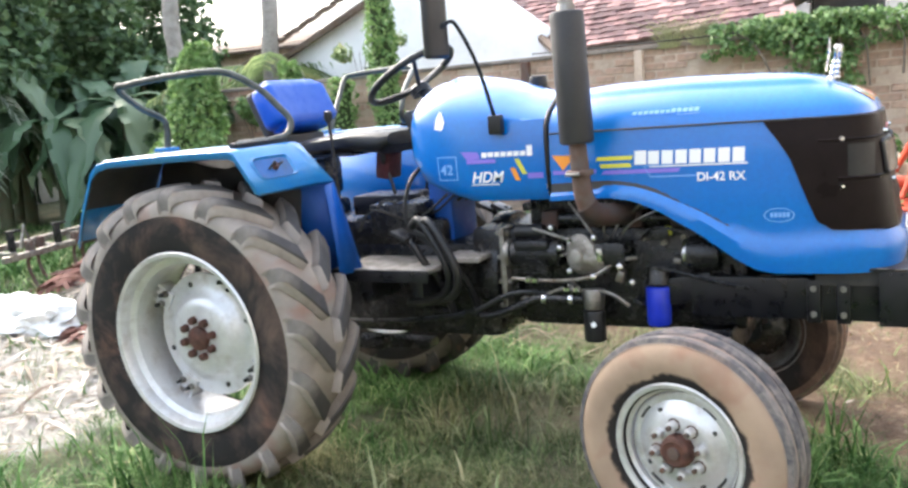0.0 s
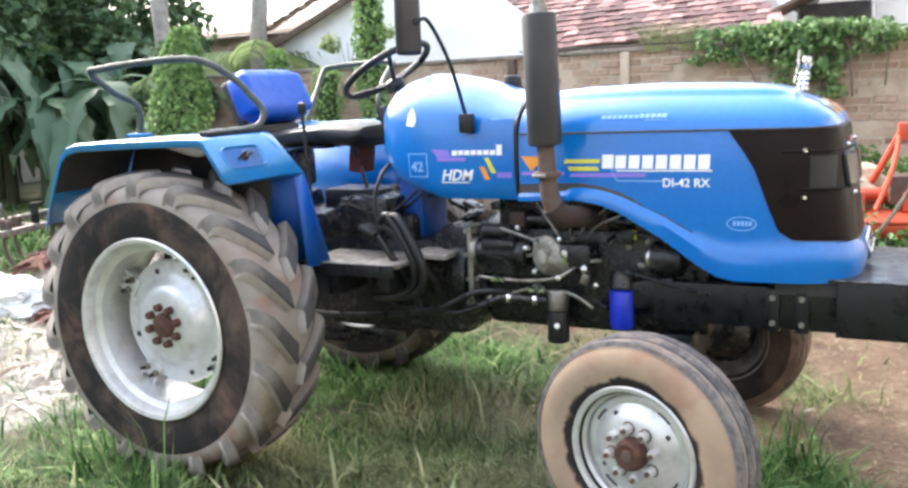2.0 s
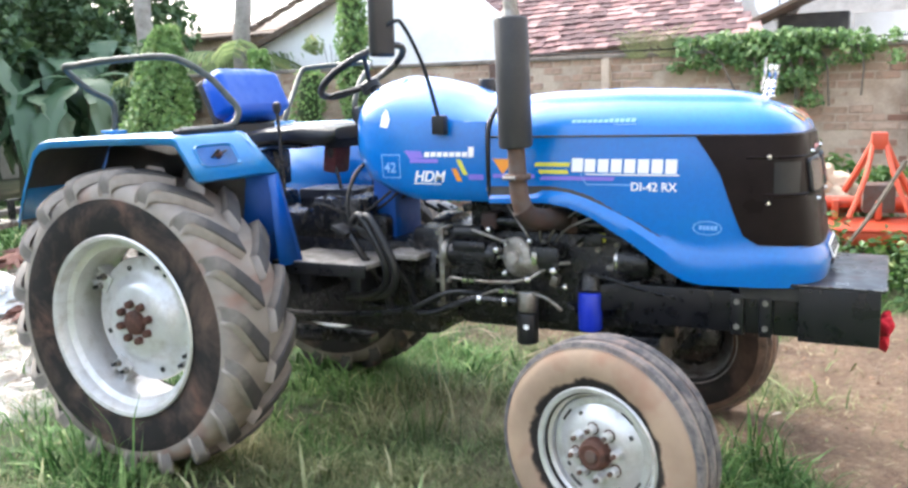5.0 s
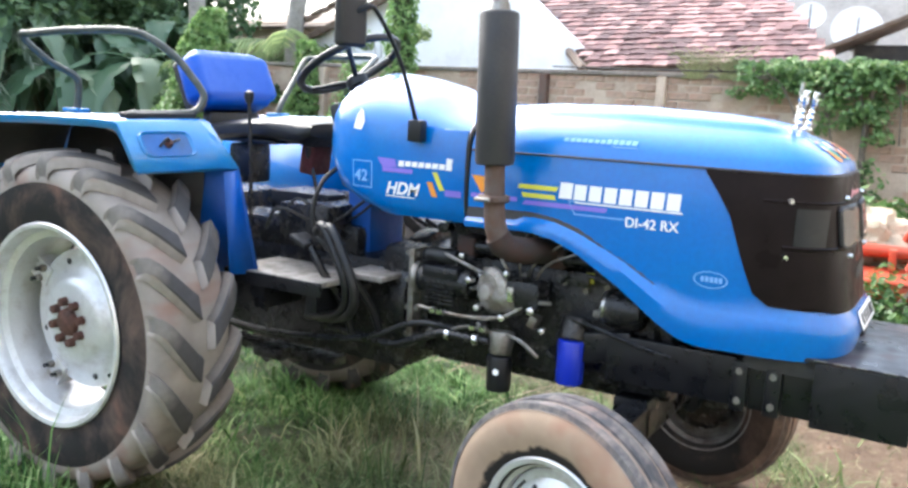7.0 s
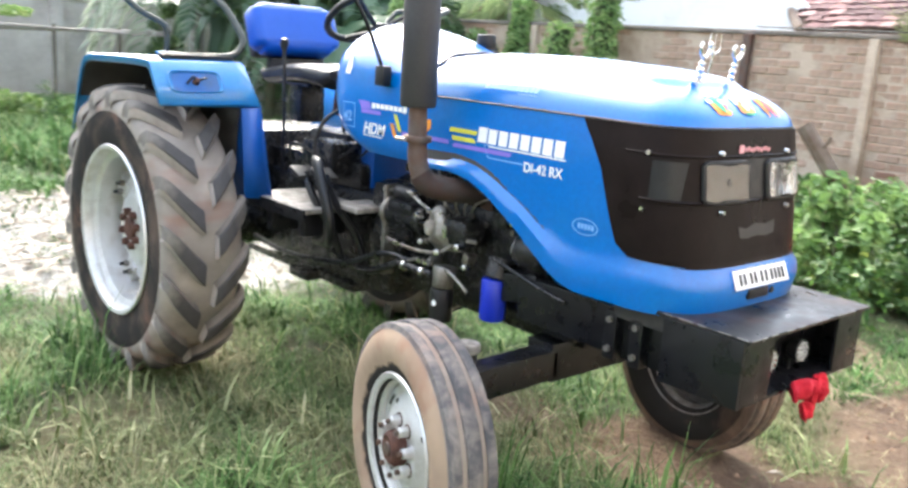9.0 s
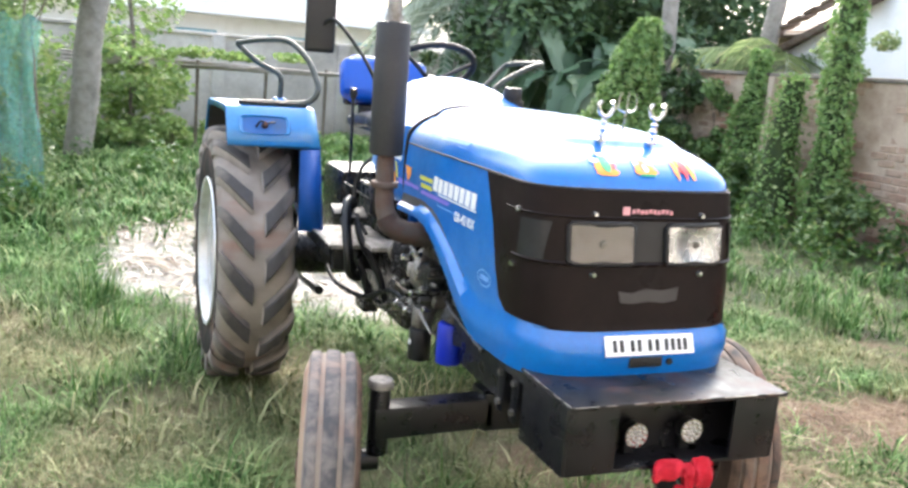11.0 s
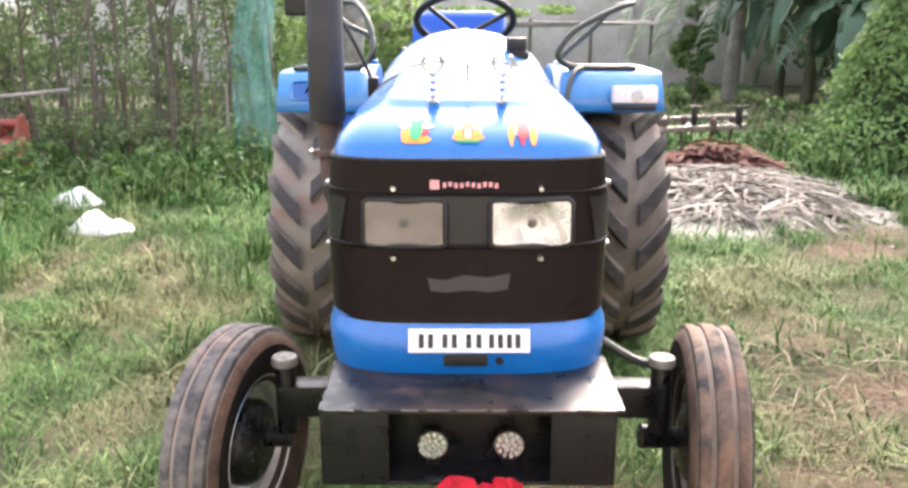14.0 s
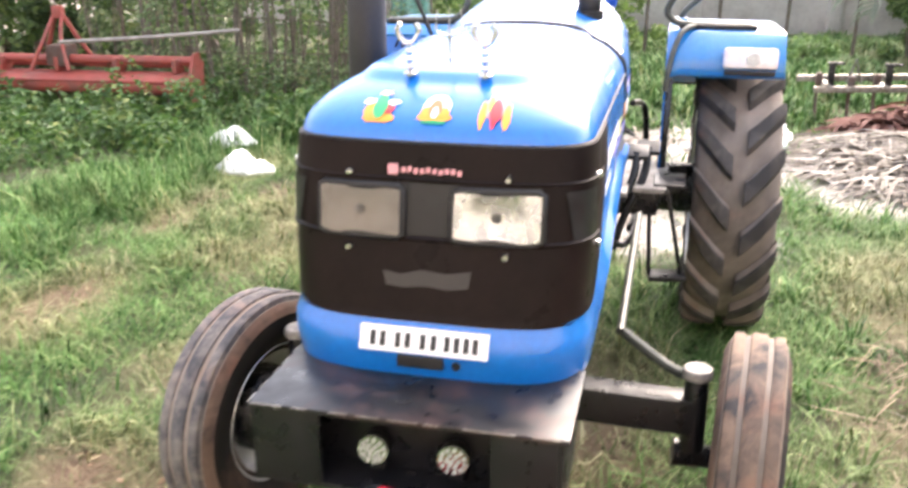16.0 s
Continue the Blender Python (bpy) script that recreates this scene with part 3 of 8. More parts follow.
STICKERS = ((-0.123, ((0.0, 0.036, 0.013, 0.012, ORANGE), (-0.022, 0.014, 0.02, -0.004, ORANGE), (0.019, 0.013, 0.015, -0.010, RED), (0.026, 0.016, 0.008, -0.024, WHITE), (-0.026, 0.016, 0.008, -0.026, WHITE), (0.0, 0.016, 0.034, -0.016, GREEN), (0.002, 0.014, 0.007, -0.052, PINK))),
            (0.0, ((0.0, 0.031, 0.032, -0.022, WHITE), (0.0, 0.038, 0.011, 0.008, ORANGE), (-0.018, 0.014, 0.012, -0.004, ORANGE), (0.018, 0.014, 0.012, -0.004, ORANGE), (0.0, 0.015, 0.026, -0.012, BROWN), (0.0, 0.007, 0.014, 0.0, WHITE), (0.0, 0.026, 0.004, 0.020, GREEN))),
            (0.128, ((0.0, 0.032, 0.028, -0.020, PINK), (-0.026, 0.008, 0.034, -0.006, ORANGE), (0.026, 0.009, 0.032, -0.002, ORANGE), (-0.012, 0.006, 0.026, -0.036, YELLOW), (0.013, 0.006, 0.024, -0.036, PINK), (0.002, 0.014, 0.030, -0.012, RED), (0.0, 0.006, 0.014, 0.012, RED))))
for cy, shapes in STICKERS:
    st = None
    for k, (dy, rx, rz, dx, col) in enumerate(shapes):
        ob = part("nose_sticker" if k == 0 else "sticker_shape", nose_patch(cy + dy, rx, rz, dx, 14, 0.0016 + 0.0004 * k), col, st or tractor, "small bright picture sticker drawn as plain shapes" if k == 0 else "")
        st = st or ob


# side markings, on both sides
def decal(name, polys, material, sy, parent, label=""):
    bm = bmesh.new()
    for poly in polys:
        vs = [bm.verts.new((x, sy * (cowl_half(x, z) + 0.0035 if x < 1.41 else lid_half(x, z) if z > 1.377 else side_half(z) + flare(x, z) + 0.0025), z)) for x, z in poly]
        bm.faces.new(vs)
    return part(name, bm, material, parent, label)


def lid_half(x, z):
    q = min(max((z - CREASE - 0.006) / (top_z(x) - STEP_UP - CREASE - 0.006), 0.0), 1.0) ** (1 / 0.55)
    return 0.332 * (1 - q) ** (1 / 2.7) + 0.004


def slab(x0, x1, z0, z1, slant=0.0, tilt=0.0):
    return [(x0, z0), (x1, z0 + tilt), (x1 + slant, z1 + tilt), (x0 + slant, z1)]


for sy in (-1, 1):
    mirror = 1 if sy < 0 else -1
    letters = [slab(1.745 + 0.049 * i, 1.745 + 0.049 * i + (0.04 if i else 0.043), 1.243 - 0.0005 * i, 1.29 if i else 1.293, 0.003) for i in range(8)]
    letters.append(slab(1.80, 2.138, 1.232, 1.237))
    mark = decal("brand_mark", letters[-1:], WHITE, sy, tractor, "white brand mark as plain blocks")
    for poly in letters[:-1]:
        decal("mark_block", [poly], WHITE, sy, mark)
    decal("yellow_stripe", [slab(1.60, 1.735, 1.262, 1.277, 0.006), slab(1.62, 1.735, 1.235, 1.25, -0.006)], YELLOW, sy, tractor)
    decal("orange_stripe", [[(1.43, 1.29), (1.50, 1.288), (1.50, 1.262), (1.47, 1.232)]], ORANGE, sy, tractor)
    decal("purple_stripe", [slab(1.43, 1.60, 1.218, 1.232), slab(1.62, 1.90, 1.212, 1.226, 0.01)], PURPLE, sy, tractor)
    decal("white_outline", [slab(1.78, 1.88, 1.236, 1.239), slab(1.80, 1.97, 1.196, 1.2), [(1.777, 1.236), (1.781, 1.236), (1.803, 1.198), (1.799, 1.198)]], PALE_BLUE, sy, tractor)
    decal("cowl_purple", [[(1.04, 1.32), (1.115, 1.317), (1.125, 1.29), (1.065, 1.287)], slab(1.065, 1.19, 1.272, 1.287)], PURPLE, sy, tractor)
    names = [slab(1.13 + 0.0275 * i, 1.153 + 0.0275 * i, 1.29 + (0.004 if i in (0, 7) else 0.006), 1.314 + (0.02 if i == 7 else 0.0), 0.002) for i in range(8)]
    mark = decal("cowl_white_mark", names[-1:], WHITE, sy, tractor, "small white name mark as plain blocks")
    for poly in names[:-1]:
        decal("mark_block", [poly], WHITE, sy, mark)
    decal("cowl_slash", [slab(1.30, 1.32, 1.225, 1.285, -0.03)], YELLOW, sy, tractor)
    decal("cowl_slash", [slab(1.27, 1.292, 1.2, 1.25, -0.02)], ORANGE, sy, tractor)
    decal("cowl_slash", [slab(1.322, 1.385, 1.207, 1.228, 0.0)], PURPLE, sy, tractor)
    decal("underline_mark", [slab(1.078, 1.20, 1.186, 1.19)], WHITE, sy, tractor)
    decal("badge_outline", [slab(0.928, 1.018, 1.208, 1.212), slab(0.928, 1.018, 1.3, 1.304), slab(0.928, 0.932, 1.208, 1.304), slab(1.014, 1.018, 1.208, 1.304)], PALE_BLUE, sy, tractor, "pale square badge outline")
    decal("white_patch", [[(0.922, 1.415), (0.958, 1.41), (0.97, 1.44), (0.956, 1.475), (0.942, 1.485), (0.93, 1.46)]], WHITE, sy, tractor, "white sticker")
    oval = [(2.235 + 0.05 * math.cos(a), 1.052 + 0.025 * math.sin(a)) for a in (2 * math.pi * i / 28 for i in range(28))]
    inner = [(2.235 + 0.046 * math.cos(a), 1.052 + 0.022 * math.sin(a)) for a in (2 * math.pi * i / 28 for i in range(28))]
    ring = [[oval[i], oval[(i + 1) % 28], inner[(i + 1) % 28], inner[i]] for i in range(28)]
    ring += [slab(2.207 + 0.013 * i, 2.217 + 0.013 * i, 1.045, 1.061) for i in range(5)]
    decal("oval_badge", ring, PALE_BLUE, sy, tractor, "pale oval badge")
    mark = decal("lid_label", [slab(1.9, 1.98, 1.412, 1.414)], PALE_BLUE, sy, tractor)
    for i in range(12):
        decal("mark_block", [slab(1.74 + 0.02 * i, 1.756 + 0.02 * i, 1.42, 1.431 + (0.003 if i > 6 else 0), 0.002)], PALE_BLUE, sy, mark)
    for text, x, z, size in (("HDM", 1.08, 1.197, 0.06), ("42", 0.943, 1.232, 0.056), ("DI-42 RX", 1.965, 1.178, 0.042)):
        y = sy * (cowl_half(x + 0.04, z + 0.03) + 0.0035 if x < 1.4 else 0.3425)
        if sy < 0:
            m = Matrix.Translation((x, y, z)) @ pose(0, 0, 0, 90, 0, 0)
        else:
            m = Matrix.Translation((x + size * 0.62 * len(text), y, z)) @ pose(0, 0, 0, 90, 0, 180)
        lettering("lettering", text, size, m, WHITE if text != "42" else PALE_BLUE, tractor)

# front weight box
wb = part("weight_box", box((2.665, -0.325, 0.765), (0.25, 0.012, 0.185), 0.003), BLACK, tractor, "black steel weight box at the front")
part("box_side", box((2.665, 0.325, 0.765), (0.25, 0.012, 0.185), 0.003), BLACK, wb)
part("top_plate", box((2.655, 0.008, 0.862), (0.30, 0.672, 0.012), 0.003, (0, 0.6, 0)), PLATE_BLACK, wb, "scuffed black top plate")
# bare metal where the paint has rubbed off the plate's edges
wear = random.Random(8)
for x0, y0, x1, y1, n in ((2.807, -0.327, 2.807, 0.343, 9), (2.52, -0.329, 2.80, -0.329, 5)):
    for k in range(n):
        a0 = (k + wear.uniform(0.0, 0.4)) / n
        a1 = min(1.0, a0 + wear.uniform(0.4, 0.95) / n)
        p = Vector((x0 + (x1 - x0) * a0, y0 + (y1 - y0) * a0, 0.8665 - 0.0105 * ((x0 + (x1 - x0) * a0) - 2.655)))
        q = Vector((x0 + (x1 - x0) * a1, y0 + (y1 - y0) * a1, 0.8665 - 0.0105 * ((x0 + (x1 - x0) * a1) - 2.655)))
        part("worn_edge", tube([p, q], wear.uniform(0.0014, 0.002), 6, 1), STEEL, wb, "bare rubbed metal")
part("box_floor", box((2.665, 0, 0.677), (0.25, 0.64, 0.01), 0.002), BLACK, wb)
for y0, y1 in ((-0.32, -0.178), (0.185, 0.32)):
    part("box_front", box((2.785, (y0 + y1) / 2, 0.765), (0.012, y1 - y0, 0.175), 0.003), BLACK, wb)
part("box_back", box((2.68, 0.0, 0.765), (0.012, 0.632, 0.175), 0.002), BLACK, wb)
for y in (-0.081, 0.095):
    lamp = part("led_lamp", cyl((2.70, y, 0.744), (2.736, y, 0.744), 0.03, 0.036, 24, 0.004), PLASTIC, wb, "round white spot lamp")
    bm = bmesh.new()
    for i, (rr, cnt) in enumerate(((0.0, 1), (0.013, 6), (0.026, 11))):
        for k in range(cnt):
            a = 2 * math.pi * k / cnt + i
            cyl((2.735, y + rr * math.cos(a), 0.744 + rr * math.sin(a)), (2.742, y + rr * math.cos(a), 0.744 + rr * math.sin(a)), 0.0058, 0.004, 8, 0, bm)
    part("lens_array", bm, LED, lamp)["kind"] = "stuff"
    part("lamp_face", cyl((2.733, y, 0.744), (2.7375, y, 0.744), 0.034, None, 24), REFLECTOR, lamp)
    part("lamp_bracket", box((2.70, y, 0.70), (0.02, 0.03, 0.04), 0.003), BLACK, lamp)

# red cloth bow hanging on the weight box
bow = thing("cloth_bow", "red cloth bow tied to the front weight box", "bow")


def crumpled(c, s, seed, n=3, rough=1.0):
    bm = bmesh.new()
    bmesh.ops.create_icosphere(bm, subdivisions=n, radius=1.0)
    for v in bm.verts:
        d = 1 + rough * 0.42 * noise.noise(v.co * 2.1 + Vector((seed, 0, 0))) + rough * 0.16 * noise.noise(v.co * 6 + Vector((0, seed, 0)))
        v.co = Vector((v.co.x * s[0], v.co.y * s[1], v.co.z * s[2])) * d + Vector(c)
    return bm


def petal(c, s, seed, yaw, pitch):
    """A soft folded loop of cloth."""
    bm = crumpled((0, 0, 0), s, seed, 4, 0.55)
    for v in bm.verts:
        v.co.x += 0.35 * s[0] * math.sin(v.co.y / s[1] * 5.0) + 0.8 * v.co.y ** 2 / s[1] * 0.4
    bmesh.ops.transform(bm, matrix=pose(*c, pitch, 0, yaw), verts=bm.verts)
    return bm


part("loop", petal((2.803, -0.022, 0.672), (0.02, 0.048, 0.031), 3, -10, 14), RED_CLOTH, bow)
part("loop", petal((2.805, 0.088, 0.655), (0.02, 0.036, 0.05), 8, 14, 20), RED_CLOTH, bow)
part("knot", petal((2.812, 0.038, 0.668), (0.016, 0.022, 0.022), 5, 0, 0), RED_CLOTH, bow)
part("tail", petal((2.806, 0.048, 0.635), (0.012, 0.02, 0.04), 11, 8, 8), RED_CLOTH, bow)
part("tail", petal((2.804, 0.035, 0.596), (0.014, 0.027, 0.032), 14, -6, 25), RED_CLOTH, bow)

# chassis rails with bolted ribs
chassis = part("chassis", box((2.13, 0, 0.735), (0.78, 0.40, 0.145), 0.012), BLACK, tractor, "black cast front support")
for sy in (-1, 1):
    part("side_rail", box((2.24, sy * 0.235, 0.742), (0.66, 0.05, 0.15), 0.008), BLACK, chassis)
    part("rail_taper", box((1.86, sy * 0.235, 0.76), (0.26, 0.045, 0.10), 0.01, (0, -10 * 1, 0)), BLACK, chassis)
    for x in (2.335, 2.43):
        part("rail_rib", box((x, sy * 0.275, 0.742), (0.045, 0.05, 0.15), 0.006), BLACK, chassis)
        for z in (0.70, 0.79):
            part("bolt", cyl((x, sy * 0.298, z), (x, sy * 0.31, z), 0.011, None, 6), STEEL, chassis)
part("radiator_base", box((2.46, 0, 0.83), (0.24, 0.6, 0.06), 0.01), UNDERSIDE, chassis)

# front axle
axle = part("front_axle", box((1.985, 0, 0.535), (0.12, 0.42, 0.135), 0.012), BLACK, tractor, "black box-section front axle")
for sy in (-1, 1):
    part("axle_arm", box((2.0, sy * 0.38, 0.525), (0.09, 0.42 if sy < 0 else 0.46, 0.105), 0.01, (-sy * 1.5, 0, 0)), BLACK, axle)
    ky = sy * 0.567 if sy < 0 else 0.61
    kp = part("king_pin", cyl((2.01, ky, 0.41), (2.01, ky, 0.635), 0.035, 0.032, 18, 0.004), BLACK, axle)
    part("pin_cap", cyl((2.01, ky, 0.635), (2.01, ky, 0.665), 0.043, 0.04, 18, 0.006), STEP, kp)
    if sy > 0:
        part("steering_arm", tube([(2.01, sy * 0.60, 0.635), (1.96, sy * 0.53, 0.635), (1.90, sy * 0.40, 0.70)], 0.016, 8, 3), TUBE, kp)
    part("stub", cyl((1.985, sy * 0.56, 0.38), (1.975, sy * 0.70, 0.368), 0.04, 0.03, 16), BLACK, kp)
    if sy > 0:
        part("tie_rod", cyl((1.90, sy * 0.39, 0.70), (1.18, sy * 0.40, 0.84), 0.013, None, 10), TUBE, axle)
part("axle_pivot", box((1.985, 0, 0.625), (0.2, 0.2, 0.1), 0.02), BLACK, axle)


# wheels
LUG_LINE = ((0.172, 0.545, 0.53, 0.006), (0.180, 0.575, 0.545, 0.003), (0.181, 0.606, 0.565, 0.0), (0.170, 0.631, 0.582, -0.024), (0.146, 0.641, 0.594, -0.078),
            (0.112, 0.646, 0.602, -0.146), (0.075, 0.648, 0.605, -0.216), (0.05, 0.648, 0.605, -0.26), (0.027, 0.647, 0.605, -0.293))   # across the tyre: y, top, foot, turn


def lug_mesh(side, mats):
    """One curved chevron bar of a tyre's half, hooked over the shoulder; mats: top, leading flank, trailing flank."""
    bm = bmesh.new()
    vs = []
    for k, (y, top, foot, ang) in enumerate(LUG_LINE):
        wt, wb = (0.024 + 0.003 * k, 0.034 + 0.004 * k) if k < 4 else (0.036 + 0.0014 * k, 0.048 + 0.0012 * k)
        low = max(top - 0.008, (top + foot) / 2)
        row = [(-wb, foot), (-wt, low), (-wt * 0.82, top), (wt * 0.82, top), (wt, low), (wb, foot)]
        vs.append([bm.verts.new((r * math.cos(ang + d / 0.64), side * y, r * math.sin(ang + d / 0.64))) for d, r in row])
    for q, s in zip(vs, vs[1:]):
        for i in range(5):
            bm.faces.new((q[i], q[i + 1], s[i + 1], s[i])).material_index = (1, 0, 0, 0, 2)[i]
    bm.faces.new(vs[0])
    bm.faces.new(vs[-1][::-1]).material_index = 1
    bmesh.ops.recalc_face_normals(bm, faces=bm.faces)
    me = bpy.data.meshes.new("tread_lug")
    bm.to_mesh(me)
    bm.free()
    for p in me.polygons:
        p.use_smooth = True
    me.set_sharp_from_angle(angle=radians(55))
    for mat in mats:
        me.materials.append(mat)
    return me


LUGS = {(sgn, side): lug_mesh(side, (LUG, LUG_DUST, SHADED_FLANK) if sgn < 0 else (LUG_DARK, LUG_DARK, TREAD_DARK)) for side in (-1, 1) for sgn in (-1, 1)}


def rear_wheel(sgn):
    """A large driven wheel; sgn -1 is the right side."""
    yc = -0.735 if sgn < 0 else 0.775
    base = pose(0, yc, 0.64) @ Matrix.Diagonal((1, sgn, 1, 1))   # local +y points outwards
    W = 0.175
    prof = [(0.352, 0.145), (0.385, 0.160), (0.45, W), (0.505, W), (0.55, W - 0.006), (0.58, W - 0.025), (0.596, W - 0.06), (0.603, 0.0),
            (0.596, -W + 0.06), (0.58, -W + 0.025), (0.55, -W + 0.006), (0.505, -W), (0.45, -W), (0.385, -0.160), (0.352, -0.145), (0.37, -0.12), (0.37, 0.12)]
    wheel = part("rear_wheel", revolve([(0.372, 0.158), (0.384, 0.168), (0.378, 0.176), (0.362, 0.172), (0.352, 0.15), (0.35, 0.128), (0.325, 0.115), (0.322, 0.04), (0.34, -0.10), (0.36, -0.15),
                                        (0.375, -0.168), (0.384, -0.165), (0.374, -0.15), (0.35, -0.10), (0.335, 0.04), (0.338, 0.10), (0.36, 0.125)], base, 72), SILVER, tractor, "silver rear wheel rim")
    part("tyre", revolve(prof, base, 96), TYRE, wheel, "large dusty black tractor tyre")
    part("tread_band", revolve([(0.528, W - 0.0005), (0.555, W - 0.002), (0.584, W - 0.0215), (0.599, W - 0.06), (0.606, 0.0), (0.599, -W + 0.06), (0.584, -W + 0.0215), (0.555, -W + 0.002), (0.528, -W + 0.0005)], base, 96, None, False), TREAD if sgn < 0 else TREAD_DARK, wheel, "dust-filled tread")
    for side in (-1, 1):
        for k in range(18):
            lug = new("tread_lug", LUGS[sgn, side])
            lug.parent = wheel
            lug.matrix_world = pose(0, yc, 0.64) @ Matrix.Rotation(-2 * math.pi * (k + (0.5 if side * sgn > 0 else 0)) / 18, 4, "Y")
    disc = part("hub_disc", revolve([(0.262, 0.004), (0.268, 0.012), (0.264, 0.02), (0.215, 0.024), (0.195, 0.03), (0.172, 0.056), (0.155, 0.07), (0.135, 0.076), (0.09, 0.082), (0.0001, 0.082), (0.0001, 0.066), (0.13, 0.062), (0.15, 0.055), (0.18, 0.02), (0.21, 0.01)], base, 64), SILVER, wheel, "dished silver wheel disc")
    part("hub_cap", revolve([(0.055, 0.08), (0.05, 0.098), (0.03, 0.106), (0.0001, 0.108), (0.0001, 0.08)], base, 24), RUST_RED, wheel, "rusty hub")
    for k in range(8):
        a = 2 * math.pi * (k + 0.3) / 8
        p = base @ Vector((0.078 * math.cos(a), 0.078, 0.078 * math.sin(a)))
        q = base @ Vector((0.078 * math.cos(a), 0.108, 0.078 * math.sin(a)))
        part("wheel_nut", cyl(p, q, 0.019, 0.016, 8, 0.003), RUST_RED, wheel, "rusty wheel nut")
    for k in range(4):
        a = 2 * math.pi * (k + 0.62) / 4
        m = base @ Matrix.Rotation(-a, 4, "Y")
        bm = box((0.302, 0.004, 0), (0.05, 0.05, 0.014), 0.004, (0, 0, 0), box((0.268, 0.027, 0), (0.075, 0.014, 0.085), 0.005))
        for dz in (-0.036, 0.036):
            box((0.296, 0.0, dz), (0.052, 0.075, 0.012), 0.003, (0, 0, 0), bm)
        bmesh.ops.transform(bm, matrix=m, verts=bm.verts)
        lugp = part("rim_clamp", bm, SILVER, wheel, "silver rim clamp")
        for dz in (-0.026, 0.026):
            part("clamp_bolt", cyl(m @ Vector((0.268, 0.033, dz)), m @ Vector((0.268, 0.055, dz)), 0.017, 0.014, 6, 0.002), STEEL, lugp)
            part("bolt_end", cyl(m @ Vector((0.268, 0.053, dz)), m @ Vector((0.268, 0.072, dz)), 0.009, None, 8), ENGINE, lugp)
    for k in range(4):
        a = 2 * math.pi * (k + 0.2) / 4
        part("disc_hole", cyl(base @ Vector((0.225 * math.cos(a), 0.02, 0.225 * math.sin(a))), base @ Vector((0.225 * math.cos(a), 0.027, 0.225 * math.sin(a))), 0.012, None, 12), UNDERSIDE, wheel)
    return wheel


